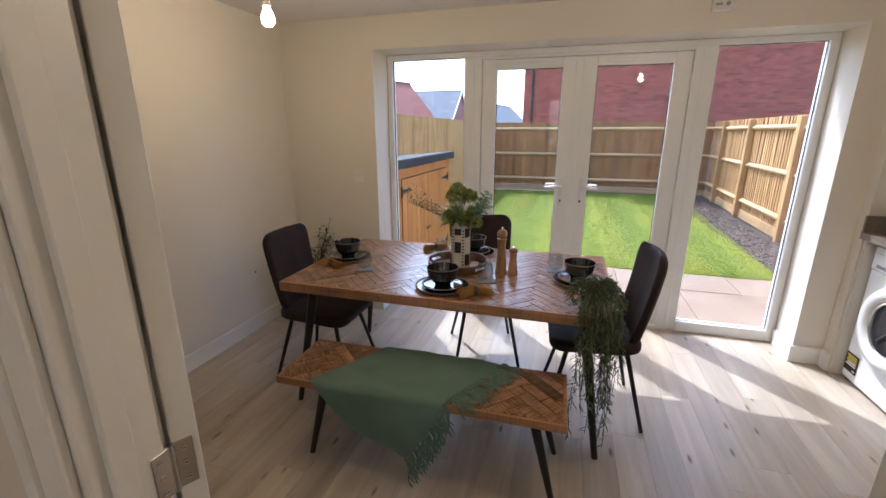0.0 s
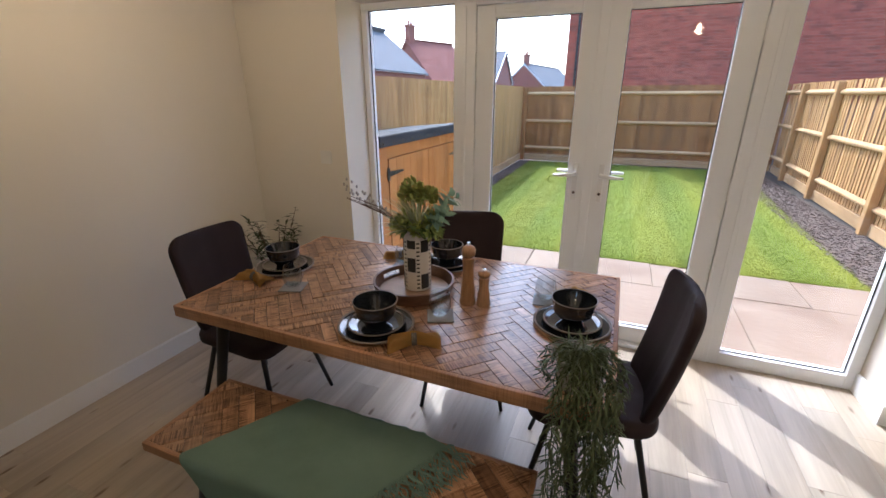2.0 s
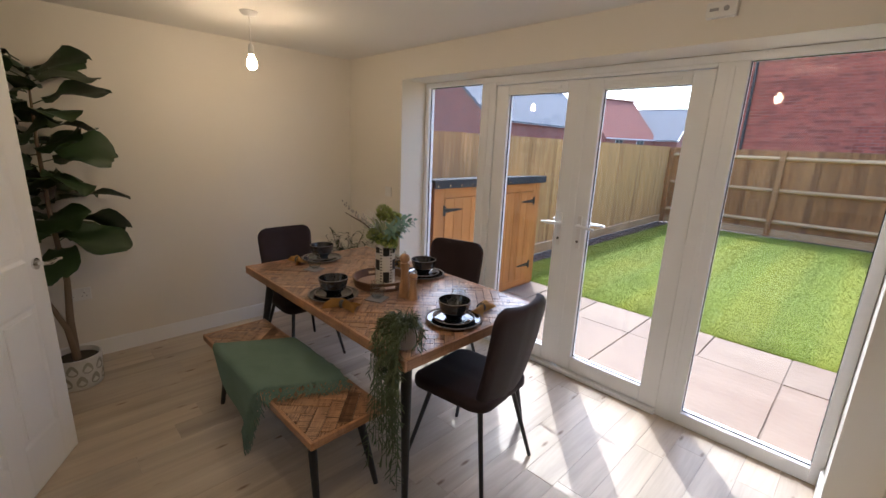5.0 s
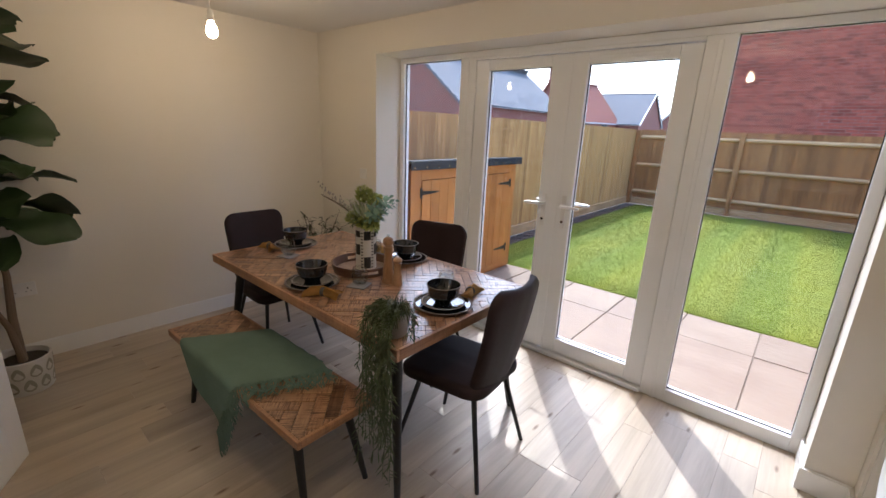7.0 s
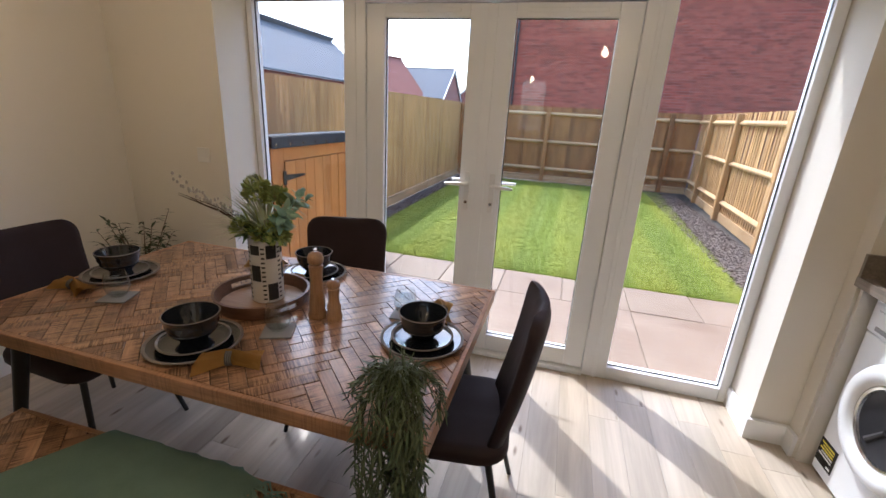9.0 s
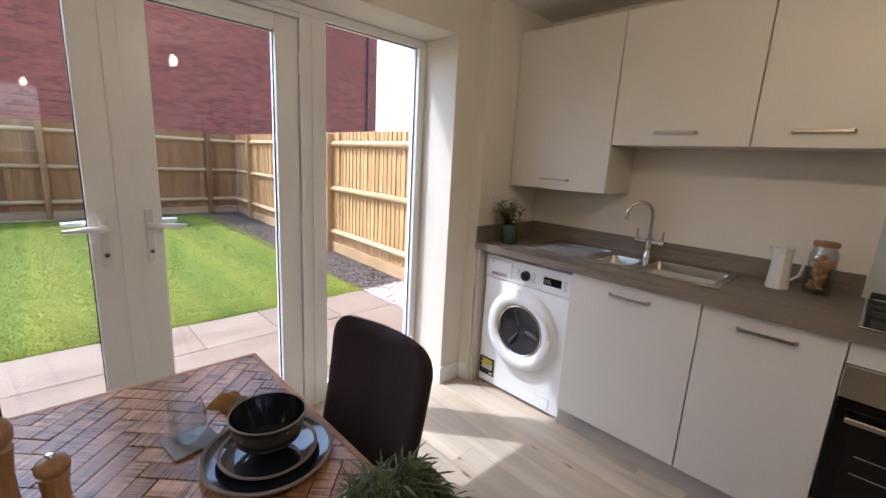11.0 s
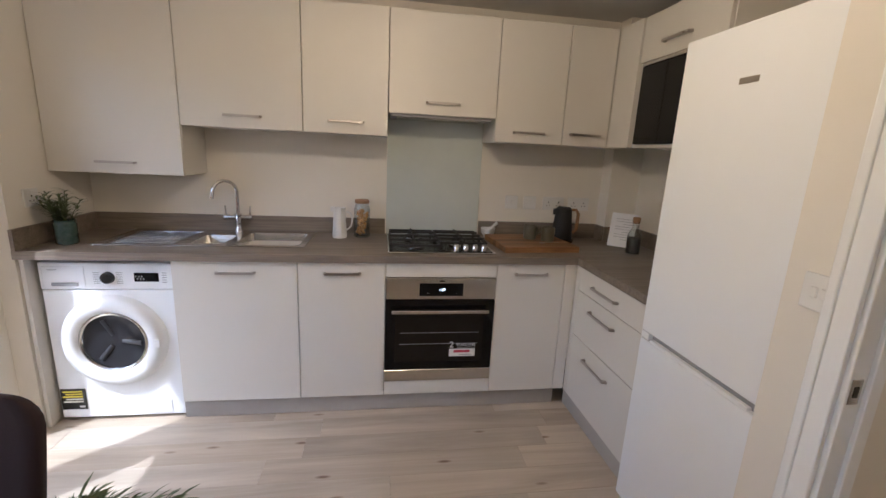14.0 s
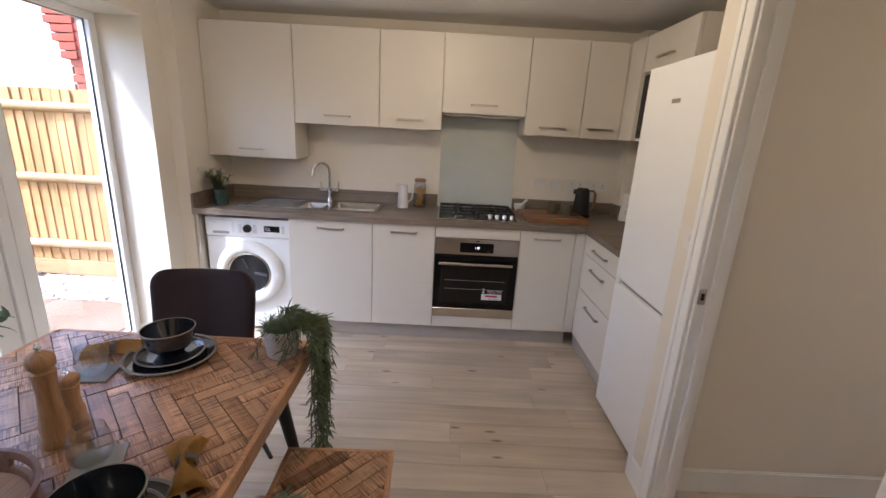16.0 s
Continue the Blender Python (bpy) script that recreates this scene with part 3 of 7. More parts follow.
# ---- wall fittings ----
def plate(name, label, m, w=0.086, h=0.086, rockers=0, pins=0, category="switch", hole=False):
    """A wall plate that faces its own +y."""
    d = thing(name, label, category)
    d.matrix_basis = m
    part("faceplate", box(-w / 2, w / 2, 0, 0.009, -h / 2, h / 2, 0.003, 2), M_PLASTIC, d)
    if hole:
        part("aerial_hole", rod((0, 0.0085, 0), (0, 0.0098, 0), 0.006, n=12), M_BLACK, d)
    for i in range(rockers):
        cx = (i - (rockers - 1) / 2) * 0.024
        part("rocker", box(cx - 0.0085, cx + 0.0085, 0.008, 0.013, -0.013, 0.013, 0.002), M_PLASTIC, d)
    for i in range(pins):
        cx = (i - (pins - 1) / 2) * 0.07
        bm = box(cx - 0.003, cx + 0.003, 0.0085, 0.0098, 0.004, 0.012)
        box(cx - 0.014, cx - 0.008, 0.0085, 0.0098, -0.016, -0.012, bm=bm)
        box(cx + 0.008, cx + 0.014, 0.0085, 0.0098, -0.016, -0.012, bm=bm)
        part("pin_holes", bm, M_BLACK, d)
        part("rocker", box(cx - 0.006, cx + 0.006, 0.008, 0.012, 0.016, 0.034, 0.002), M_PLASTIC, d)
    return d


plate("light_switch", "white double light switch on the cream wall beside the doorway", pose(0.975, YS, 1.165), rockers=2)
plate("wall_socket", "white double socket low on the cream wall behind the leafy plant", pose(XW, 1.26, 0.47, 0, 0, -90), 0.146, 0.086, pins=2, category="socket")
plate("aerial_socket", "white aerial plate low on the cream wall behind the dining chair", pose(XW, 2.84, 0.45, 0, 0, -90), category="socket", hole=True)
plate("aerial_socket", "second white aerial plate low on the cream wall nearer the corner", pose(XW, 2.985, 0.45, 0, 0, -90), category="socket", hole=True)
plate("blank_plate", "small white plate on the cream wall beside the glazed opening", pose(-1.0, YN, 1.13, 0, 0, 180), category="plate")
for _y, _n, _w in ((0.841, 1, 0.086), (0.715, 1, 0.086)):
    tagged(plate("isolator_switch", "white single appliance switch above the grey worktop", pose(XE, _y, 1.143, 0, 0, 90), rockers=_n), group="switches over the worktop")
for _y in (0.55, 0.372):
    tagged(plate("wall_socket", "white double socket above the grey worktop behind the kettle", pose(XE, _y, 1.143, 0, 0, 90), 0.146, 0.086, pins=2, category="socket"), group="sockets over the worktop")
plate("wall_socket", "white socket beside the wall cabinet above the worktop end", pose(2.44, 3.335, 1.14, 0, 0, 180), pins=1, category="socket")


def detector():
    d = thing("carbon_monoxide_alarm", "white box alarm high on the wall over the glazed doors", "alarm", 1.40, YN, 2.185, 180)
    part("case", box(-0.06, 0.06, 0, 0.035, -0.033, 0.033, 0.006, 3), M_PLASTIC, d)
    part("button", rod((-0.02, 0.034, 0), (-0.02, 0.038, 0), 0.011, n=16), M_GREYP, d)
    part("vent", box(0.01, 0.045, 0.034, 0.0365, -0.006, 0.006), M_GREYP, d)


detector()

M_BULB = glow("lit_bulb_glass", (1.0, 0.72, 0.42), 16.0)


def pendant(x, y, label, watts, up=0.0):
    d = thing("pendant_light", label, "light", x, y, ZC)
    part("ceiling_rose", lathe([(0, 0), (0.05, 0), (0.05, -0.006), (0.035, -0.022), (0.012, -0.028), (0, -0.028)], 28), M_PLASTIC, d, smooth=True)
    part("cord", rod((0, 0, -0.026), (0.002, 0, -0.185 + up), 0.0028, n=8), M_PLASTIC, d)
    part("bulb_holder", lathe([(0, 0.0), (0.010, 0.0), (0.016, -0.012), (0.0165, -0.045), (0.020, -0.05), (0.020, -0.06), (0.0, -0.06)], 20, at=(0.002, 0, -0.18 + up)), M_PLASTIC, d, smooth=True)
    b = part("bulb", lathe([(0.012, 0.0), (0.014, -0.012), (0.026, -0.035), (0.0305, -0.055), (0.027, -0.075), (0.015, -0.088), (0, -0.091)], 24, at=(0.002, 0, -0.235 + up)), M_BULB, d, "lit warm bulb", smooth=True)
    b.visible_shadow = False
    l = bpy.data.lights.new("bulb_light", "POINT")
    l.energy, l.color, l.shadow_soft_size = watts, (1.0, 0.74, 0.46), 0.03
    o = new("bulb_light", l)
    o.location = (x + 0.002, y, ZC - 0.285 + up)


pendant(-0.79, 2.205, "bare lit bulb hanging on a white cord over the dining table", BULB_WATTS[0])
pendant(1.30, 1.64, "bare lit bulb hanging on a white cord in the kitchen", BULB_WATTS[1], 0.055)
# Unseen pendant, added to brighten the hall and the door's hinge edge.
pendant(0.42, -1.1, "unseen lit bulb on a white cord, added to brighten the hall", BULB_WATTS[2])

# ---- fitted kitchen ----
WZ = 0.915


def bar_handle(parent, x, y, z, length, along="y", out=(-1, 0)):
    """A flat bow handle; its ends slope back to the door."""
    bm = bmesh.new()
    prof = [(-length / 2, 0.0), (-length / 2 + 0.008, 0.024), (length / 2 - 0.008, 0.024), (length / 2, 0.0), (length / 2 - 0.014, 0.0), (length / 2 - 0.018, 0.017), (-length / 2 + 0.018, 0.017), (-length / 2 + 0.014, 0.0)]
    lo = [bm.verts.new((a, b, -0.006)) for a, b in prof]
    hi = [bm.verts.new((a, b, 0.006)) for a, b in prof]
    n = len(prof)
    for i in range(n):
        bm.faces.new((lo[i], lo[(i + 1) % n], hi[(i + 1) % n], hi[i]))
    for q in (lo, hi):
        bm.faces.new((q[0], q[1], q[6], q[7]))
        bm.faces.new((q[1], q[2], q[5], q[6]))
        bm.faces.new((q[2], q[3], q[4], q[5]))
    bmesh.ops.recalc_face_normals(bm, faces=bm.faces)
    bm.transform(Matrix.Translation((x, y, z)) @ (pose(0, 0, 0, 0, 0, 90) if along == "y" else pose(0, 0, 0, 0, 0, 0)))
    return part("handle", bm, M_BRUSH, parent, "brushed nickel bow handle")


def wall_unit(y0, y1, z0, z1, hz, label, xf=2.575, hl=0.192, handle=True):
    d = thing("wall_cabinet", label, "cabinet", group="kitchen wall cabinets")
    part("body", box(xf + 0.02, XE - 0.002, y0 + 0.001, y1 - 0.001, z0, z1), M_CAB, d)
    b = part("door", box(xf, xf + 0.018, y0 + 0.0015, y1 - 0.0015, z0, z1 - 0.002, 0.0012), M_CAB, d)
    if handle:
        bar_handle(b, xf, (y0 + y1) / 2, hz, hl)
    return d


LBL = "cashmere matt wall cabinet, shut, "
wall_unit(2.705, 3.332, 1.258, 2.152, 1.315, LBL + "tall, over the worktop end")
wall_unit(2.105, 2.703, 1.513, 2.152, 1.574, LBL + "over the sink")
wall_unit(1.662, 2.103, 1.513, 2.152, 1.576, LBL + "narrower, over the jug and jar")
wall_unit(1.068, 1.660, 1.637, 2.152, 1.698, LBL + "shorter, with an extractor over the hob")
wall_unit(0.670, 1.066, 1.513, 2.152, 1.570, LBL + "over the chopping board and switches")
wall_unit(0.392, 0.668, 1.513, 2.152, 1.575, LBL + "narrow, in the corner over sockets")


def extractor():
    d = thing("extractor_hood", "slim grey extractor under the short cashmere cabinet over the hob", "extractor")
    part("body", box(2.60, 2.86, 1.085, 1.645, 1.622, 1.6365), M_GREYP, d)
    part("filter", box(2.63, 2.83, 1.12, 1.61, 1.617, 1.6215), M_STEEL, d)


extractor()


def south_units():
    part("corner_panel_back", box(2.58, XE - 0.002, 0.226, 0.388, 1.513, 2.15), M_CAB, kind="structure")
    d = thing("microwave_cabinet", "cashmere matt cabinet above the microwave, shut, nickel handle", "cabinet")
    part("body", box(1.80, 2.358, 0.022, 0.36, 1.945, 2.152), M_CAB, d)
    part("corner_panel", box(2.362, 2.574, 0.345, 0.389, 1.513, 2.152, 0.001), M_CAB, d)
    b = part("door", box(1.79, 2.358, 0.362, 0.38, 1.935, 2.15, 0.0012), M_CAB, d)
    bar_handle(b, 2.085, 0.38, 2.0, 0.192, "x")
    b.matrix_basis = Matrix.Identity(4)
    part("side_panel", box(1.785, 1.799, 0.022, 0.36, 1.513, 2.152), M_CAB, d)
    part("shelf", box(1.80, 2.358, 0.022, 0.36, 1.513, 1.527), M_CAB, d)
    part("side_panel", box(2.345, 2.36, 0.022, 0.36, 1.528, 1.944), M_CAB, d)
    m = thing("microwave", "built-in black glass microwave under the cashmere flap cabinet", "microwave")
    part("body", box(1.805, 2.34, 0.03, 0.355, 1.5275, 1.925), M_GREYP, m)
    part("door", box(1.89, 2.34, 0.356, 0.374, 1.53, 1.915, 0.002), M_BLKGLASS, m, "black glass door")
    part("control_panel", box(1.803, 1.887, 0.356, 0.374, 1.53, 1.915, 0.002), M_BLACK, m)
    for i in range(4):
        part("button", box(1.83, 1.86, 0.374, 0.3765, 1.72 + 0.04 * i, 1.735 + 0.04 * i, 0.001), M_GREYP, m)
    part("trim", box(1.803, 2.34, 0.356, 0.376, 1.917, 1.934, 0.001), M_STEEL, m)


south_units()


def base_unit(y0, y1, label, z0=0.118, z1=0.874, handle=True, xf=2.305):
    d = thing("base_cabinet", label, "cabinet", group="kitchen base cabinets")
    part("body", box(xf + 0.02, XE - 0.03, y0 + 0.001, y1 - 0.001, z0, z1), M_CAB, d)
    b = part("door", box(xf, xf + 0.018, y0 + 0.0015, y1 - 0.0015, z0, z1 - 0.003, 0.0012), M_CAB, d)
    if handle:
        bar_handle(b, xf, (y0 + y1) / 2, 0.817, 0.19)
    return d


base_unit(2.104, 2.688, "cashmere matt base cabinet, shut, under the sink")
base_unit(1.664, 2.102, "cashmere matt base cabinet, shut, narrower, beside the oven")
base_unit(0.684, 1.069, "cashmere matt base cabinet, shut, between the oven and the corner")
tagged(part("corner_post", box(2.305, 2.40, 0.617, 0.682, 0.118, 0.872, 0.001), M_CAB), label="cashmere matt corner post between the two runs", category="panel")
tagged(part("end_panel", box(2.31, 2.86, 3.311, 3.329, 0.0, 0.874, 0.001), M_CAB), label="cashmere matt end panel beside the washing machine", category="panel")
part("plinth", box(2.345, 2.36, 0.66, 2.70, 0.004, 0.1175), M_PLINTH, kind="structure")
part("plinth", box(1.63, 2.345, 0.575, 0.59, 0.004, 0.1175), M_PLINTH, kind="structure")


def drawers():
    d = thing("drawer_unit", "cashmere matt three-drawer unit, shut, beside the fridge freezer", "cabinet")
    part("body", box(1.63, 2.262, 0.03, 0.596, 0.118, 0.874), M_CAB, d)
    part("post", box(2.264, 2.303, 0.598, 0.616, 0.118, 0.872, 0.001), M_CAB, d)
    for z0, z1, hz in ((0.745, 0.871, 0.805), (0.487, 0.742, 0.672), (0.118, 0.484, 0.405)):
        b = part("drawer_front", box(1.63, 2.262, 0.598, 0.616, z0, z1, 0.0012), M_CAB, d)
        bm_h = bar_handle(b, 1.99, 0.616, hz, 0.235, "x")


drawers()


def worktop():
    d = thing("worktop", "grey-brown oak-effect laminate worktop with upstand, running round the corner", "worktop")
    sx0, sx1, sy0, sy1 = 2.46, 2.83, 2.11, 2.69
    z0, z1, xf, yn = 0.876, WZ, 2.285, 3.334
    for b in ((xf, sx0, 0.02, yn), (sx1, XE - 0.001, 0.02, yn), (sx0, sx1, 0.02, sy0), (sx0, sx1, sy1, yn)):
        part("top", box(b[0], b[1], b[2], b[3], z0, z1), M_WORKTOP, d)

    part("return_top", box(1.622, xf - 0.001, 0.021, 0.627, z0, z1, 0.0015), M_WORKTOP, d)
    part("upstand", box(XE - 0.016, XE - 0.001, 1.665, yn - 0.017, z1, 1.012, 0.001), M_WORKTOP, d)
    part("upstand", box(XE - 0.016, XE - 0.001, 0.226, 1.055, z1, 1.012, 0.001), M_WORKTOP, d)
    part("upstand", box(xf + 0.002, XE - 0.001, yn - 0.016, yn, z1, 1.012, 0.001), M_WORKTOP, d)
    part("upstand", box(2.754, 2.769, 0.037, 0.226, z1, 1.012, 0.001), M_WORKTOP, d)
    part("upstand", box(2.769, XE - 0.017, 0.226, 0.241, z1, 1.012, 0.001), M_WORKTOP, d)
    part("upstand", box(1.622, 2.754, 0.021, 0.036, z1, 1.012, 0.001), M_WORKTOP, d)


worktop()
tagged(part("splashback", box(XE - 0.009, XE - 0.001, 1.062, 1.658, WZ + 0.001, 1.63, 0.001), M_SPLASH), label="pale green-white glass splashback behind the hob", category="splashback")


def sink():
    d = thing("kitchen_sink", "stainless steel one-and-a-half bowl sink with ribbed drainer in the worktop", "sink")
    x0, x1, y0, y1, z = 2.435, 2.866, 2.09, 3.10, WZ
    bowls = ((2.47, 2.80, 2.125, 2.455, 0.15), (2.49, 2.72, 2.505, 2.67, 0.10))
    xs = sorted({x0, x1, 2.47, 2.80, 2.49, 2.72})
    ys = sorted({y0, y1, 2.125, 2.455, 2.505, 2.67, 2.72})
    bm = bmesh.new()
    for a, b in zip(xs, xs[1:]):
        for c, e in zip(ys, ys[1:]):
            mx, my = (a + b) / 2, (c + e) / 2
            if any(q[0] < mx < q[1] and q[2] < my < q[3] for q in bowls):
                continue
            if my > 2.72 and 2.47 < mx < 2.80:
                continue
            box(a, b, c, e, z + 0.0005, z + 0.005, bm=bm)
    box(2.47, 2.80, 2.72, 3.06, z - 0.004, z + 0.001, bm=bm)
    box(2.47, 2.80, 3.06, y1, z + 0.0006, z + 0.005, bm=bm)
    part("rim", bm, M_STEEL, d)
    for i in range(9):
        part("rib", box(2.495 + 0.034 * i, 2.507 + 0.034 * i, 2.745, 3.04, z + 0.001, z + 0.0045, 0.0015), M_STEEL, d)
    for a, b, c, e, dp in bowls:
        bm = bmesh.new()
        o = [bm.verts.new((x, y, z + 0.004)) for x, y in ((a, c), (b, c), (b, e), (a, e))]
        i1 = [bm.verts.new((x, y, z - dp)) for x, y in ((a + 0.02, c + 0.02), (b - 0.02, c + 0.02), (b - 0.02, e - 0.02), (a + 0.02, e - 0.02))]
        for k in range(4):
            bm.faces.new((o[k], o[(k + 1) % 4], i1[(k + 1) % 4], i1[k]))
        bm.faces.new(i1)
        bmesh.ops.bevel(bm, geom=[g for g in bm.edges if any(v in i1 for v in g.verts)], offset=0.018, segments=3, affect="EDGES")
        part("bowl", bm, M_STEEL, d, smooth=True, angle=60)
        part("drain", lathe([(0, 0), (0.03, 0), (0.034, 0.003), (0.038, 0.0)], 20, at=((a + b) / 2, (c + e) / 2, z - dp + 0.001)), M_CHROME, d)
    t = thing("mixer_tap", "tall chrome swan-neck mixer tap with two levers on the sink", "tap", 2.825, 2.53, z + 0.005)
    part("base", lathe([(0, 0), (0.025, 0), (0.025, 0.008), (0.018, 0.02), (0.016, 0.06), (0.02, 0.075), (0.02, 0.105), (0.012, 0.115), (0, 0.115)], 24), M_CHROME, t, smooth=True)
    part("cross_bar", rod((0, -0.05, 0.088), (0, 0.05, 0.088), 0.013, n=16), M_CHROME, t, smooth=True)
    for s in (-1, 1):
        k = part("tap_handle", rod((0, s * 0.05, 0.088), (0, s * 0.078, 0.088), 0.016, n=16), M_CHROME, t, smooth=True)
        part("lever", rod((0, s * 0.066, 0.095), (0, s * 0.07, 0.155), 0.0045, n=8), M_CHROME, k)
    pts = [(0, 0, 0.11), (0, 0, 0.235)]
    for i in range(1, 12):
        a = math.pi * i / 11
        pts.append((-0.045 + 0.045 * math.cos(a), 0.052 * (1 - math.cos(a)), 0.235 + 0.068 * math.sin(a)))
    pts.append((-0.092, 0.108, 0.205))
    part("spout", tube(pts, 0.0105, 14), M_CHROME, t, smooth=True, angle=60)


sink()


def hob():
    d = thing("gas_hob", "steel four-burner gas hob with black pan supports on the worktop", "hob")
    z = WZ
    part("tray", box(2.335, 2.83, 1.075, 1.655, z + 0.0005, z + 0.009, 0.003, 2), M_STEEL, d)
    part("glass_plate", box(2.345, 2.82, 1.09, 1.645, z + 0.009, z + 0.0115), M_BLACK, d)
    for cx, cy, r in ((2.46, 1.50, 0.034), (2.69, 1.50, 0.044), (2.70, 1.22, 0.034), (2.50, 1.27, 0.026)):
        b = part("burner", lathe([(0, 0), (r + 0.012, 0), (r + 0.012, 0.008), (r, 0.014), (0, 0.014)], 24, at=(cx, cy, z + 0.0116)), M_STEEL, d, smooth=True)
        part("burner_cap", lathe([(0, 0), (r, 0), (r, 0.006), (r - 0.006, 0.009), (0, 0.009)], 24, at=(cx, cy, z + 0.026)), M_BLACKM, b, smooth=True)
    for y0, y1 in ((1.375, 1.64), (1.10, 1.365)):
        bm = bmesh.new()
        x0, x1, zz = 2.365 if y0 > 1.2 else 2.44, 2.805, z + 0.044
        for a, b, c, e in ((x0, x0 + 0.009, y0, y1), (x1 - 0.009, x1, y0, y1), (x0, x1, y0, y0 + 0.009), (x0, x1, y1 - 0.009, y1)):
            box(a, b, c, e, zz - 0.012, zz, bm=bm)
        ym, xm = (y0 + y1) / 2, (x0 + x1) / 2
        box(x0, x1, ym - 0.004, ym + 0.004, zz - 0.004, zz + 0.008, bm=bm)
        for xx in ((x0 + xm) / 2, (xm + x1) / 2, xm):
            box(xx - 0.004, xx + 0.004, y0, y1, zz - 0.004, zz + 0.008, bm=bm)
        for xx in (x0 + 0.005, x1 - 0.005, xm):
            for yy in (y0 + 0.005, y1 - 0.005):
                box(xx - 0.006, xx + 0.006, yy - 0.006, yy + 0.006, z + 0.0116, zz - 0.005, bm=bm)
        part("pan_support", bm, M_BLACKM, d, "black cast-iron pan support")
    for i in range(4):
        k = part("knob", lathe([(0, 0.03), (0.013, 0.03), (0.016, 0.026), (0.017, 0.0), (0, 0.0)], 20, at=(2.385, 1.13 + 0.052 * i, z + 0.0116)), M_CHROME, d, smooth=True)
        part("grip", box(2.383, 2.387, 1.118 + 0.052 * i, 1.142 + 0.052 * i, z + 0.0416, z + 0.045), M_STEEL, k)


hob()


def oven():
    d = thing("built_in_oven", "steel and black glass oven, door sticker, under the hob", "oven")
    y0, y1, xf = 1.071, 1.661, 2.303
    part("body", box(xf + 0.03, XE - 0.04, y0 + 0.01, y1 - 0.01, 0.2, 0.79), M_GREYP, d)
    cp = part("control_panel", box(xf - 0.004, xf + 0.028, y0, y1, 0.676, 0.793, 0.002), M_STEEL, d, "brushed steel control panel")
    part("display", box(xf - 0.006, xf - 0.004, 1.25, 1.485, 0.695, 0.765, 0.001), M_BLKGLASS, cp, "black glass display")
    part("logo", box(xf - 0.0055, xf - 0.004, 1.352, 1.38, 0.774, 0.781), M_BLACK, cp)
    words("digits", "1:20", 0.02, glow("display_digits", (0.85, 0.95, 1.0), 0.5), cp, pose(xf - 0.0065, 1.365, 0.73, 90, 0, -90))
    for i in range(3):
        words("marks", "- - -", 0.009, M_PLASTIC, cp, pose(xf - 0.0065, 1.29 + 0.075 * i, 0.712, 90, 0, -90))
    dr = part("door", box(xf - 0.004, xf + 0.028, y0, y1, 0.272, 0.672, 0.003, 2), M_BLKGLASS, d, "black glass oven door")
    part("window", box(xf - 0.0055, xf - 0.004, 1.125, 1.61, 0.315, 0.585, 0.001), surf("smoked_glass", (0.012, 0.010, 0.009), 0.05, spec=0.25, bump=0, rvar=0.02), dr)
    for z in (0.42, 0.485):
        part("rack", box(xf - 0.0062, xf - 0.0055, 1.15, 1.585, z, z + 0.0025), M_GREYP, dr)
    part("bottom_trim", box(xf - 0.004, xf + 0.028, y0, y1, 0.20, 0.268, 0.002), M_STEEL, d)
    h = part("handle", box(xf - 0.048, xf - 0.034, 1.11, 1.63, 0.609, 0.628, 0.004, 2), M_STEEL, dr, "brushed steel bar handle")
    for y in (1.13, 1.60):
        part("bracket", box(xf - 0.036, xf - 0.004, y - 0.007, y + 0.007, 0.612, 0.625, 0.002), M_STEEL, h)
    st = part("sticker", box(xf - 0.0068, xf - 0.0056, 1.165, 1.31, 0.345, 0.39), M_PLASTIC, dr, "white sticker with a red bar and small print")
    part("red_bar", box(xf - 0.0074, xf - 0.0068, 1.195, 1.285, 0.367, 0.382), surf("red_print", (0.45, 0.03, 0.07), 0.5), st)
    part("print_line", box(xf - 0.0074, xf - 0.0068, 1.185, 1.255, 0.352, 0.357), M_GREYP, st)
    words("two", "2", 0.05, M_PLASTIC, dr, pose(xf - 0.0066, 1.298, 0.413, 90, 0, -90))
    words("years_free", "YEARS FREE", 0.021, M_PLASTIC, dr, pose(xf - 0.0066, 1.218, 0.412, 90, 0, -90))
    part("print_line", box(xf - 0.007, xf - 0.0064, 1.165, 1.27, 0.397, 0.3985), M_PLASTIC, dr)
    tagged(part("filler_panel", box(2.305, 2.323, 1.0715, 1.6605, 0.797, 0.871, 0.001), M_CAB), label="cashmere matt filler strip above the oven", category="panel")
    tagged(part("filler_panel", box(2.305, 2.323, 1.0715, 1.6605, 0.118, 0.197, 0.001), M_CAB), label="cashmere matt filler strip below the oven", category="panel")


oven()


M_DRUM = surf("dark_drum_steel", (0.035, 0.035, 0.04), 0.5, 0.0, bump=0)


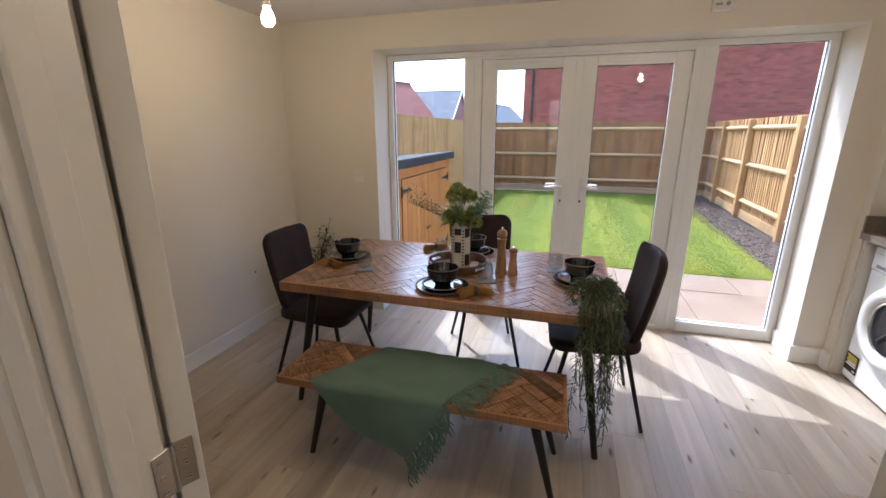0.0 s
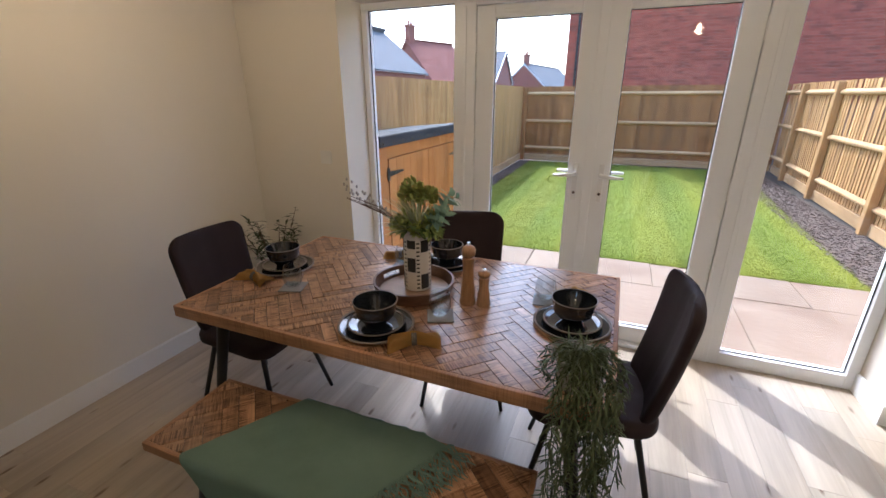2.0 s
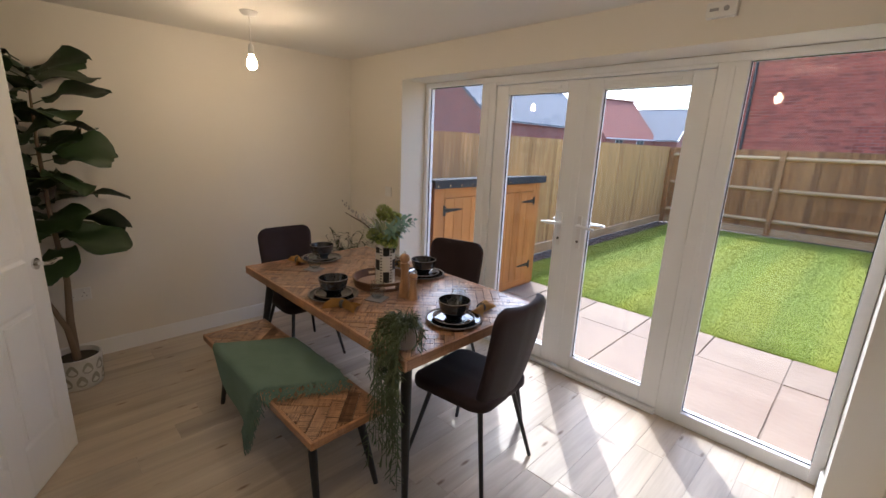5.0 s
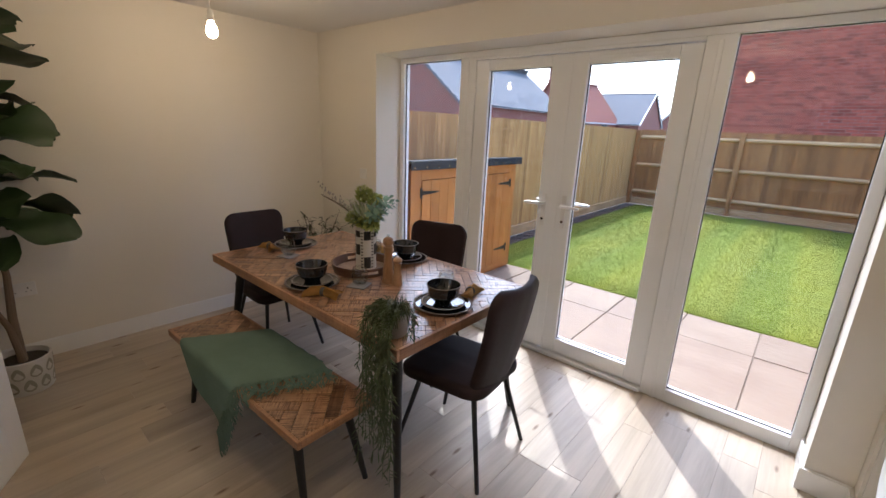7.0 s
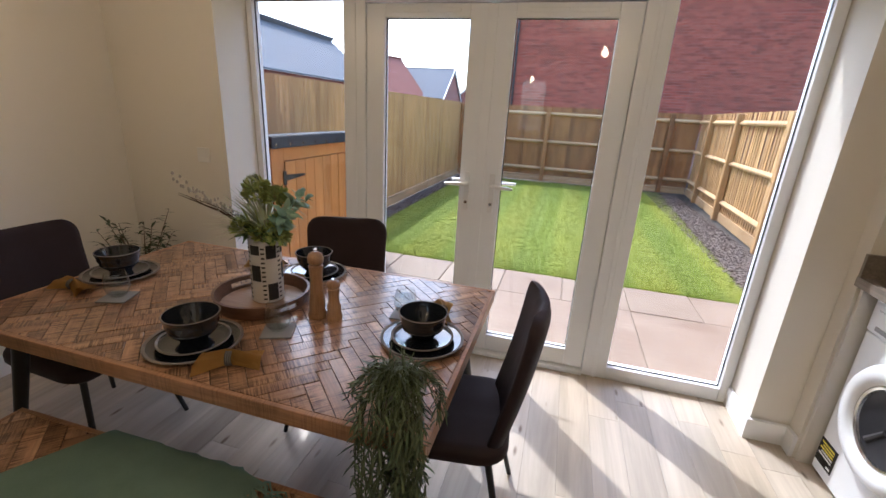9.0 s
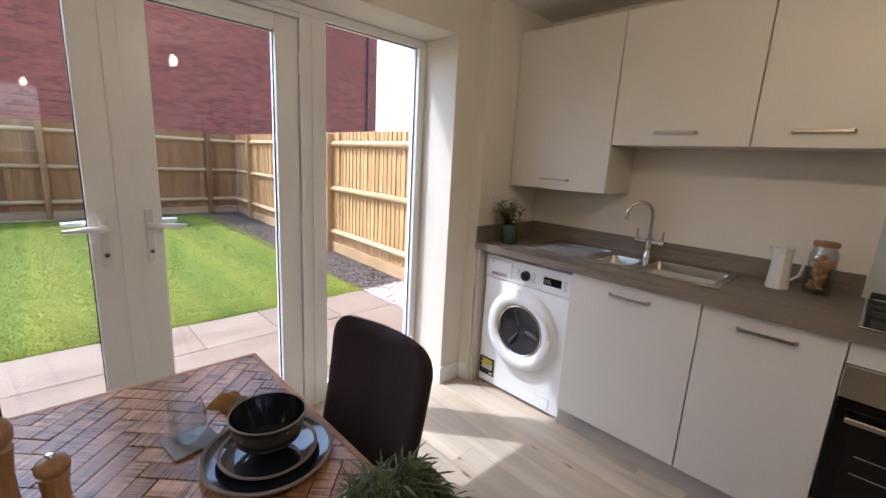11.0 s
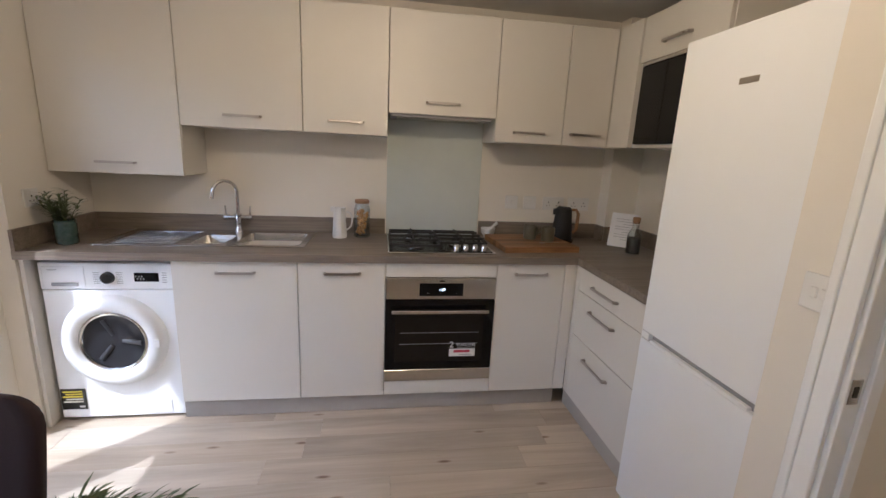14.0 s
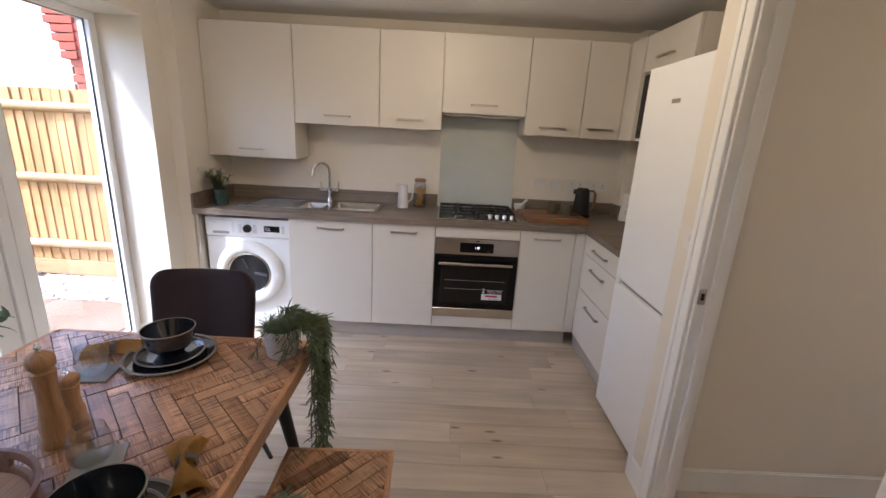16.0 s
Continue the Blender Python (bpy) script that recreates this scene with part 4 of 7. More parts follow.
def washer():
    d = thing("washing_machine", "white washing machine, round door shut, sticker, under the worktop", "washing machine", 2.352, 2.99, 0)
    w = 0.297
    part("body", box(0.03, 0.52, -w, w, 0.018, 0.848, 0.006, 2), M_WHITEGOODS, d)
    part("front", box(0, 0.029, -w, w, 0.02, 0.71, 0.008, 3), M_WHITEGOODS, d)
    cp = part("control_panel", box(-0.004, 0.029, -w, w, 0.714, 0.848, 0.008, 3), M_WHITEGOODS, d)
    for y in (-0.25, 0.25):
        for x in (0.06, 0.48):
            part("foot", rod((x, y, 0), (x, y, 0.02), 0.02, n=12), M_BLACK, d)
    part("programme_dial", lathe([(0, 0.022), (0.022, 0.022), (0.027, 0.018), (0.03, 0.0)], 28), M_BLACK, cp, "black programme dial", smooth=True).matrix_basis = pose(-0.004, 0.0, 0.775, 0, -90, 0)
    part("display", box(-0.006, -0.004, -0.225, -0.115, 0.755, 0.80, 0.001), M_BLKGLASS, cp, "black display window")
    for i in range(6):
        part("display_mark", box(-0.0068, -0.006, -0.16 + 0.007 * i, -0.156 + 0.007 * i, 0.765 + 0.013 * (i % 2), 0.772 + 0.013 * (i % 2)), M_PLASTIC, cp)
    part("detergent_drawer", box(-0.007, -0.003, 0.1, 0.28, 0.725, 0.83, 0.003), M_WHITEGOODS, cp)
    part("drawer_grip", box(-0.009, -0.006, 0.13, 0.245, 0.732, 0.75, 0.002), M_GREYP, cp)
    words("maker_mark", "=====", 0.014, M_GREYP, cp, pose(-0.008, 0.235, 0.812, 90, 0, -90))
    for k in range(14):
        s = 1 if k % 2 else -1
        part("print_mark", box(-0.0048, -0.0038, s * (0.05) - 0.014, s * (0.05) + 0.014, 0.745 + 0.009 * (k // 2), 0.7475 + 0.009 * (k // 2)), M_GREYP, cp)
    for k in range(5):
        part("print_mark", box(-0.0048, -0.0038, -0.26, -0.24, 0.75 + 0.012 * k, 0.754 + 0.012 * k), M_GREYP, cp)
    cy, cz = 0.0, 0.448
    ring = lathe([(0.150, 0.012), (0.160, 0.034), (0.175, 0.046), (0.20, 0.048), (0.222, 0.040), (0.235, 0.022), (0.24, 0.0)], 56)
    dr = part("door_ring", ring, M_WHITEGOODS, d, "white moulded porthole ring", smooth=True, angle=50)
    dr.matrix_basis = pose(0.0, cy, cz, 0, -90, 0)
    part("chrome_trim", lathe([(0.137, 0.004), (0.142, 0.026), (0.150, 0.03), (0.157, 0.028)], 48), M_STEEL, dr, smooth=True)
    g = lathe([(0.150, 0.020), (0.138, 0.016), (0.11, 0.009), (0.06, 0.004), (0.0, 0.003)], 48)
    part("porthole_glass", g, surf("porthole_smoked", (0.030, 0.030, 0.034), 0.12, bump=0, rvar=0.02, spec=0.2), dr, "dark convex porthole glass", smooth=True)
    for a in (0.4, 2.5, 4.6):
        part("drum_lifter", rod((0.03 * math.cos(a), 0.03 * math.sin(a), 0.002), (0.12 * math.cos(a), 0.12 * math.sin(a), 0.008), 0.010, 0.014, n=8), M_DRUM, dr, smooth=True)
    part("door_catch", box(-0.02, 0.02, -0.222, -0.188, 0.044, 0.052, 0.003, 2), M_WHITEGOODS, dr)
    fl = part("filter_flap", box(-0.003, 0.0, -0.225, -0.11, 0.035, 0.11, 0.002), M_WHITEGOODS, d)
    part("flap_slot", box(-0.004, -0.003, -0.223, -0.112, 0.106, 0.108), M_GREYP, fl)
    st = part("sticker", box(-0.002, 0.0, 0.175, 0.29, 0.07, 0.185), M_BLACK, d, "black sticker with yellow and white lettering")
    yel = surf("yellow_print", (0.75, 0.62, 0.05), 0.5)
    for i in range(5):
        part("print_line", box(-0.003, -0.002, 0.19, 0.28 - 0.012 * (i % 2), 0.165 - 0.014 * i, 0.173 - 0.014 * i), yel if i < 3 else M_PLASTIC, st)
    part("print_block", box(-0.003, -0.002, 0.185, 0.21, 0.08, 0.09), M_PLASTIC, st)


washer()


def fridge():
    d = thing("fridge_freezer", "tall white fridge freezer, both doors shut, beside the drawer unit", "fridge")
    x0, x1, y0, y1 = 1.082, 1.614, 0.06, 0.668
    part("body", box(x0, x1, y0, y1 - 0.062, 0.03, 1.843, 0.006, 2), M_WHITEGOODS, d)
    for x in (x0 + 0.05, x1 - 0.05):
        for y in (0.12, 0.55):
            part("foot", rod((x, y, 0), (x, y, 0.032), 0.018, n=12), M_BLACK, d)
    t = part("fridge_door", box(x0, x1, y1 - 0.058, y1, 0.80, 1.843, 0.006, 3), M_WHITEGOODS, d)
    b = part("freezer_door", box(x0, x1, y1 - 0.058, y1, 0.045, 0.768, 0.006, 3), M_WHITEGOODS, d)
    part("grip_channel", box(x0 + 0.004, x1 - 0.05, y1 - 0.055, y1 - 0.018, 0.770, 0.798), M_GREYP, d)
    part("grip_lip", box(x0 + 0.03, x1 - 0.055, y1 - 0.022, y1 - 0.002, 0.765, 0.778, 0.003, 2), M_WHITEGOODS, b)
    part("hinge_block", box(x1 - 0.045, x1, y1 - 0.058, y1 - 0.002, 0.770, 0.798, 0.002), M_WHITEGOODS, d)
    part("maker_badge", box(1.292, 1.36, y1 - 0.0005, y1 + 0.0015, 1.672, 1.69, 0.0005), M_BRUSH, t, "small silver maker's badge")


fridge()

# ---- dining furniture ----
TZ = 0.728


def herringbone(parent, x0, x1, y0, y1, z, w, n, turn, seed, count=300):
    """Sawn strips laid in a herringbone, clipped to a rectangle, each a piece of its own."""
    rng = random.Random(seed)
    gap, L = 0.0011, w * n
    c, s = math.cos(turn), math.sin(turn)
    cx, cy = (x0 + x1) / 2, (y0 + y1) / 2
    made = 0
    R = int(2.4 / w)
    for k in range(-R, R):
        for j in range(-10, 11):
            for o in (0, 1):
                # strip corners in herringbone units
                ux, uy = k * w + j * L * 1.0, k * w - j * L * 1.0
                a = (ux, uy, ux + L, uy + w) if o == 0 else (ux + L - 0.0, uy - L + w, ux + L + w, uy + w)
                a = (a[0] + gap, a[1] + gap, a[2] - gap, a[3] - gap)
                pts = [(a[0], a[1]), (a[2], a[1]), (a[2], a[3]), (a[0], a[3])]
                poly = [(cx + px * c - py * s, cy + px * s + py * c) for px, py in pts]
                for ax, lim, sg in ((0, x0, 1), (0, x1, -1), (1, y0, 1), (1, y1, -1)):
                    out = []
                    for i, p in enumerate(poly):
                        q = poly[(i + 1) % len(poly)]
                        ip, iq = sg * (p[ax] - lim) >= 0, sg * (q[ax] - lim) >= 0
                        if ip:
                            out.append(p)
                        if ip != iq:
                            t = (lim - p[ax]) / (q[ax] - p[ax])
                            out.append((p[0] + t * (q[0] - p[0]), p[1] + t * (q[1] - p[1])))
                    poly = out
                    if len(poly) < 3:
                        break
                if len(poly) < 3:
                    continue
                area = abs(sum(p[0] * q[1] - q[0] * p[1] for p, q in zip(poly, poly[1:] + poly[:1]))) / 2
                if area < w * w * 0.12:
                    continue
                dz = rng.uniform(0, 0.0018)
                # local axes: x along the strip
                ang = turn + (0 if o == 0 else math.pi / 2)
                mx, my = sum(p[0] for p in poly) / len(poly), sum(p[1] for p in poly) / len(poly)
                ca, sa = math.cos(-ang), math.sin(-ang)
                loc = [((px - mx) * ca - (py - my) * sa, (px - mx) * sa + (py - my) * ca) for px, py in poly]
                inset = 0.0016
                bm = bmesh.new()
                lo = [bm.verts.new((px, py, -0.004)) for px, py in loc]
                md = [bm.verts.new((px, py, dz - 0.0012)) for px, py in loc]
                hi = []
                for px, py in loc:
                    d = math.hypot(px, py) or 1
                    hi.append(bm.verts.new((px - px / d * inset, py - py / d * inset, dz)))
                m_ = len(loc)
                for i in range(m_):
                    i2 = (i + 1) % m_
                    bm.faces.new((lo[i], lo[i2], md[i2], md[i]))
                    bm.faces.new((md[i], md[i2], hi[i2], hi[i]))
                bm.faces.new(hi)
                bmesh.ops.recalc_face_normals(bm, faces=bm.faces)
                ob = part("strip", bm, M_TABLE, parent)
                ob.matrix_basis = pose(mx, my, z, 0, 0, math.degrees(ang))
                made += 1
    return made


def parquet_top(parent, w, d, z, t, seed, sw):
    """A framed top: edge boards round a groove-dark bed with the strips on it."""
    top = part("tabletop" if w > 1.4 else "seat", box(-w / 2 + 0.01, w / 2 - 0.01, -d / 2 + 0.01, d / 2 - 0.01, z - t + 0.002, z - 0.006), M_GROOVE, parent)
    e = 0.016
    for a, b, c, g, nm in ((-w / 2, w / 2, -d / 2, -d / 2 + e, 0), (-w / 2, w / 2, d / 2 - e, d / 2, 0)):
        part("edge_board", box(a, b, c, g, z - t, z - 0.001, 0.0018), M_TABLE_E, top)
    for a, b in ((-w / 2, -w / 2 + e), (w / 2 - e, w / 2)):
        ob = part("edge_board", box(-d / 2 + e + 0.0005, d / 2 - e - 0.0005, -e / 2, e / 2, z - t, z - 0.001, 0.0018), M_TABLE_E, top)
        ob.matrix_basis = pose((a + b) / 2, 0, 0, 0, 0, 90)
    herringbone(top, -w / 2 + e, w / 2 - e, -d / 2 + e, d / 2 - e, z - 0.002, sw, 5 if w > 1.4 else 4, radians(45), seed)
    return top


def leg(parent, p0, p1, r0=0.021, r1=0.012, name="leg"):
    g = part(name, rod(p0, p1, r0, r1, 16), M_LEG, parent, smooth=True)
    return g


def dining_table():
    d = thing("dining_table", "herringbone mango-wood dining table, black splayed legs, laid for four", "table", 0.042, 2.555, 0)
    w, dp = 1.655, 0.96
    parquet_top(d, w, dp, TZ, 0.05, 3, 0.0445)
    for sx in (-1, 1):
        for sy in (-1, 1):
            leg(d, (sx * (w / 2 - 0.13), sy * (dp / 2 - 0.12), TZ - 0.05), (sx * (w / 2 - 0.03), sy * (dp / 2 - 0.04), 0), 0.027, 0.014)
    part("underframe", box(-w / 2 + 0.1, w / 2 - 0.1, -dp / 2 + 0.1, dp / 2 - 0.1, TZ - 0.056, TZ - 0.0485), M_LEG, d)
    return d


dining_table()


def bench():
    d = thing("dining_bench", "herringbone mango-wood bench, black splayed legs, beside the dining table", "bench", 0.05, 1.932, 0, 1.0)
    w, dp, z = 1.275, 0.37, 0.412
    parquet_top(d, w, dp, z, 0.036, 8, 0.056)
    for sx in (-1, 1):
        for sy in (-1, 1):
            leg(d, (sx * (w / 2 - 0.17) + 0.04, sy * (dp / 2 - 0.07), z - 0.035), (sx * (w / 2 - 0.08) + 0.05, sy * (dp / 2 - 0.035), 0), 0.022, 0.012)
    return d


bench()


def pad(w0, w1, h, t, r, bow, nu=20, nv=24, dish=0.0):
    """An upholstered panel in its own x (width) and z (height), bowed towards -y at its sides."""
    bm = bmesh.new()
    fr, bk = [], []
    for j in range(nv + 1):
        v = (1 - math.cos(math.pi * j / nv)) / 2
        rf, rb = [], []
        for i in range(nu + 1):
            u = math.sin(math.pi * (i / nu - 0.5))
            w = (w0 + (w1 - w0) * v) / 2
            z = h * v
            # rounded outline
            e = max(0.0, abs(2 * v - 1) * h / 2 - (h / 2 - r))
            cut = r - math.sqrt(max(0.0, r * r - e * e))
            x = u * (w - cut)
            y = -bow * u * u + dish * math.sin(math.pi * v)
            edge = min(1.0, (1 - abs(u)) * 9) * min(1.0, (1 - abs(2 * v - 1)) * 9)
            th = t * (0.35 + 0.65 * math.sqrt(max(0, edge)))
            seam = 0.004 * math.exp(-((x / 0.006) ** 2))
            rf.append(bm.verts.new((x, y - th / 2 + seam, z)))
            rb.append(bm.verts.new((x, y + th / 2 - seam, z)))
        fr.append(rf)
        bk.append(rb)
    for j in range(nv):
        for i in range(nu):
            bm.faces.new((fr[j][i], fr[j][i + 1], fr[j + 1][i + 1], fr[j + 1][i]))
            bm.faces.new((bk[j][i], bk[j + 1][i], bk[j + 1][i + 1], bk[j][i + 1]))
    ring_f = [fr[0][i] for i in range(nu + 1)] + [fr[j][nu] for j in range(1, nv + 1)] + [fr[nv][i] for i in range(nu - 1, -1, -1)] + [fr[j][0] for j in range(nv - 1, 0, -1)]
    ring_b = [bk[0][i] for i in range(nu + 1)] + [bk[j][nu] for j in range(1, nv + 1)] + [bk[nv][i] for i in range(nu - 1, -1, -1)] + [bk[j][0] for j in range(nv - 1, 0, -1)]
    n = len(ring_f)
    for i in range(n):
        bm.faces.new((ring_f[i], ring_b[i], ring_b[(i + 1) % n], ring_f[(i + 1) % n]))
    bmesh.ops.recalc_face_normals(bm, faces=bm.faces)
    return bm


def dining_chair(label, x, y, rz):
    """Faces its own -y."""
    d = thing("dining_chair", label, "chair", x, y, 0, rz, group="chairs round the table")
    back = pad(0.37, 0.41, 0.495, 0.045, 0.075, 0.035, dish=0.01, nu=20)
    b = part("backrest", back, M_LEATHER, d, smooth=True, angle=70)
    b.matrix_basis = pose(0, 0.185, 0.425, -11, 0, 0)
    seat = pad(0.42, 0.44, 0.45, 0.06, 0.09, 0.0, nu=20)
    s = part("seat", seat, M_LEATHER, d, smooth=True, angle=70)
    s.matrix_basis = pose(0, 0.215, 0.445, 92, 0, 0)
    part("piping", tube([(0, 0.192, 0.46), (0, 0.238, 0.66), (0, 0.285, 0.90)], 0.0022, 6), M_LEATHER, d)
    part("seat_frame", box(-0.15, 0.15, -0.15, 0.16, 0.385, 0.412, 0.004), M_LEG, d)
    for sx in (-1, 1):
        leg(d, (sx * 0.135, -0.14, 0.40), (sx * 0.205, -0.235, 0), 0.0125, 0.0095)
        leg(d, (sx * 0.135, 0.15, 0.40), (sx * 0.215, 0.245, 0), 0.0125, 0.0095)
    return d


_c = "dark brown suede dining chair, black legs, "
dining_chair(_c + "at the kitchen end", 0.812, 2.56, -85)
dining_chair(_c + "at the wall end", -0.76, 2.45, 90)
dining_chair(_c + "beside the glazed doors", 0.135, 2.975, 17)

# ---- tableware and loose things ----
M_STONEWARE = surf("navy_stoneware", (0.007, 0.010, 0.016), 0.10, scale=9, col2=(0.012, 0.016, 0.024), bump=0.05, coat=0.7)
M_RIM = surf("bare_clay_rim", (0.20, 0.17, 0.15), 0.6, scale=30)
M_NAPKIN = surf("mustard_linen", (0.46, 0.255, 0.065), 0.9, scale=14, col2=(0.36, 0.19, 0.05), bump=0.6, fine=500)
M_ROPE = surf("grey_rope", (0.13, 0.12, 0.10), 0.9, bump=0.6, fine=300)
M_SLATEC = surf("grey_coaster", (0.22, 0.22, 0.225), 0.7, scale=12, bump=0.3)
M_BEECH = wood("turned_beech", (0.30, 0.155, 0.07), (0.46, 0.27, 0.135), 0.42, along=2, vary=0.08, scale=1.2, coat=0.2)
M_TRAY = wood("dark_tray_wood", (0.10, 0.05, 0.03), (0.20, 0.105, 0.06), 0.45, along=0, vary=0.05)
M_TRAYIN = wood("pale_tray_wood", (0.26, 0.16, 0.10), (0.36, 0.24, 0.16), 0.5, along=0, vary=0.05)
M_VASE = surf("off_white_ceramic", (0.62, 0.59, 0.54), 0.5, bump=0.2)
M_INK = surf("matt_black_glaze", (0.015, 0.015, 0.016), 0.6)
M_THROW = surf("sage_wool", (0.19, 0.285, 0.24), 0.95, scale=6, col2=(0.155, 0.24, 0.20), bump=0.5, fine=700, spec=0.2, grain=0.25)
M_SUCC = surf("trailing_succulent", (0.095, 0.135, 0.055), 0.6, col2=(0.06, 0.09, 0.038), scale=20, island=True, vary=0.35, bump=0)
M_POT = surf("grey_ceramic_pot", (0.50, 0.48, 0.46), 0.6, scale=14, bump=0.25)
M_DARKLEAF = surf("dark_green_leaf", (0.030, 0.060, 0.018), 0.5, col2=(0.018, 0.040, 0.012), scale=9, bump=0.25, fine=40)
M_BLUELEAF = surf("blue_green_leaf", (0.18, 0.32, 0.23), 0.6, island=True, vary=0.25, bump=0)
M_PALELEAF = surf("pale_striped_leaf", (0.42, 0.50, 0.30), 0.6, island=True, vary=0.35, bump=0)
M_BLOOM = surf("green_bloom", (0.42, 0.52, 0.16), 0.75, island=True, vary=0.35, bump=0)
M_BUD = surf("grey_catkin", (0.42, 0.40, 0.38), 0.9)
M_TWIG = surf("brown_twig", (0.10, 0.06, 0.045), 0.8)
M_FRESH = surf("fresh_green_leaf", (0.10, 0.17, 0.045), 0.5, col2=(0.065, 0.12, 0.03), scale=20, bump=0.2, fine=60)
M_BARK = surf("pale_bark", (0.22, 0.16, 0.11), 0.85, scale=14, bump=0.6, fine=50)
M_CLEAR = glass_pane("clear_glassware", (0.93, 0.95, 0.95), 0.06)
M_PASTA = surf("biscuit", (0.55, 0.30, 0.09), 0.8, island=True, vary=0.35)
M_CORK = surf("cork", (0.30, 0.17, 0.09), 0.85, bump=0.5)
M_COFFEE = surf("ground_coffee", (0.012, 0.008, 0.006), 0.9, bump=0.5)
M_OLIVE = surf("olive_stoneware", (0.13, 0.115, 0.075), 0.35, scale=14)
M_WHITECER = surf("white_ceramic", (0.72, 0.71, 0.69), 0.3, bump=0.05)
M_PAPER = surf("white_card", (0.76, 0.76, 0.77), 0.7, bump=0)
M_BOARD = wood("chopping_board_wood", (0.20, 0.085, 0.035), (0.42, 0.235, 0.11), 0.45, along=1, vary=0.5)
M_PAMPAS = surf("pampas_plume", (0.42, 0.28, 0.17), 0.95, island=True, vary=0.3, bump=0)


def ring_profile(r, h, t=0.004):
    return [(0, 0.002), (r * 0.55, 0.0), (r * 0.6, 0.003), (r * 0.93, h), (r, h + 0.004), (r * 0.985, h + 0.006), (r * 0.92, h + 0.003), (r * 0.6, 0.007), (0, 0.006)]


def plate_at(parent_name, label, x, y, z, r, h):
    d = thing(parent_name, label, "plate", x, y, z)
    part("dish", lathe(ring_profile(r, h), 48), M_STONEWARE, d, smooth=True)
    part("rim", lathe([(r * 0.95, h + 0.0035), (r * 1.003, h + 0.0036), (r * 1.003, h + 0.0065), (r * 0.985, h + 0.0075), (r * 0.93, h + 0.0048)], 48), M_RIM, d, "bare clay rim", smooth=True)
    return d


def bowl_at(label, x, y, z):
    d = thing("bowl", label, "bowl", x, y, z, group="navy bowls on the table")
    k = 1.13
    prof = [(0, 0.0), (0.034, 0.0), (0.036, 0.008), (0.052, 0.022), (0.0605, 0.032), (0.059, 0.036), (0.066, 0.050), (0.0645, 0.054), (0.070, 0.071), (0.071, 0.076), (0.068, 0.077), (0.062, 0.050), (0.045, 0.020), (0, 0.012)]
    part("body", lathe([(k * a, 1.17 * b) for a, b in prof], 48), M_STONEWARE, d, smooth=True, angle=50)
    part("rim", lathe([(k * a, 1.17 * b) for a, b in ((0.0705, 0.0755), (0.0715, 0.0765), (0.0695, 0.0785), (0.0675, 0.077))], 48), M_RIM, d, smooth=True)


def glass_at(x, y):
    d = thing("tumbler", "clear stemless glass on a grey coaster", "glass", x, y, TZ + 0.006, group="glasses on the table")
    part("glass", lathe([(0, 0.0), (0.024, 0.0), (0.036, 0.014), (0.043, 0.036), (0.041, 0.062), (0.034, 0.092), (0.0328, 0.092), (0.0398, 0.062), (0.0415, 0.036), (0.034, 0.016), (0.02, 0.006), (0, 0.005)], 36), M_CLEAR, d, smooth=True)


def coaster_at(x, y, rz):
    d = thing("coaster", "square grey slate coaster on the herringbone table", "coaster", x, y, TZ, rz, group="coasters on the table")
    part("tile", box(-0.05, 0.05, -0.05, 0.05, 0.0, 0.0055, 0.0015), M_SLATEC, d)


def napkin_at(x, y, rz, seed):
    """A rolled linen napkin drawn through a rope ring, flared at its ends."""
    rng = random.Random(seed)
    d = thing("napkin", "rolled mustard linen napkin in a grey rope ring", "napkin", x, y, TZ, rz, group="napkins on the table")
    for q in range(3):
        bm = bmesh.new()
        n, m = 16, 9
        ph = rng.uniform(0, 6)
        rows = []
        for i in range(n + 1):
            s = 2 * i / n - 1
            w = 0.019 + 0.030 * abs(s) ** 1.3
            row = []
            for j in range(m + 1):
                u = 2 * j / m - 1
                zz = 0.005 + 0.006 * q + (0.024 * (1 - u * u)) * (1.2 - 0.5 * abs(s)) + 0.0035 * math.sin(5 * u + 3 * s + ph)
                row.append(bm.verts.new((s * (0.088 - 0.006 * q), u * w * (1 - 0.16 * q) + 0.006 * math.sin(2 * s + ph), max(0.001, zz))))
            rows.append(row)
        for a, b in zip(rows, rows[1:]):
            for j in range(m):
                bm.faces.new((a[j], a[j + 1], b[j + 1], b[j]))
        bmesh.ops.solidify(bm, geom=bm.faces[:], thickness=0.0016)
        part("fold", bm, M_NAPKIN, d, smooth=True, angle=60)
    for o in (-0.006, 0.0, 0.006):
        pts = [(o, 0.021 * math.cos(6.28319 * k / 14), 0.0215 + 0.0195 * math.sin(6.28319 * k / 14)) for k in range(15)]
        part("rope_ring", tube(pts, 0.0034, 6), M_ROPE, d, smooth=True)


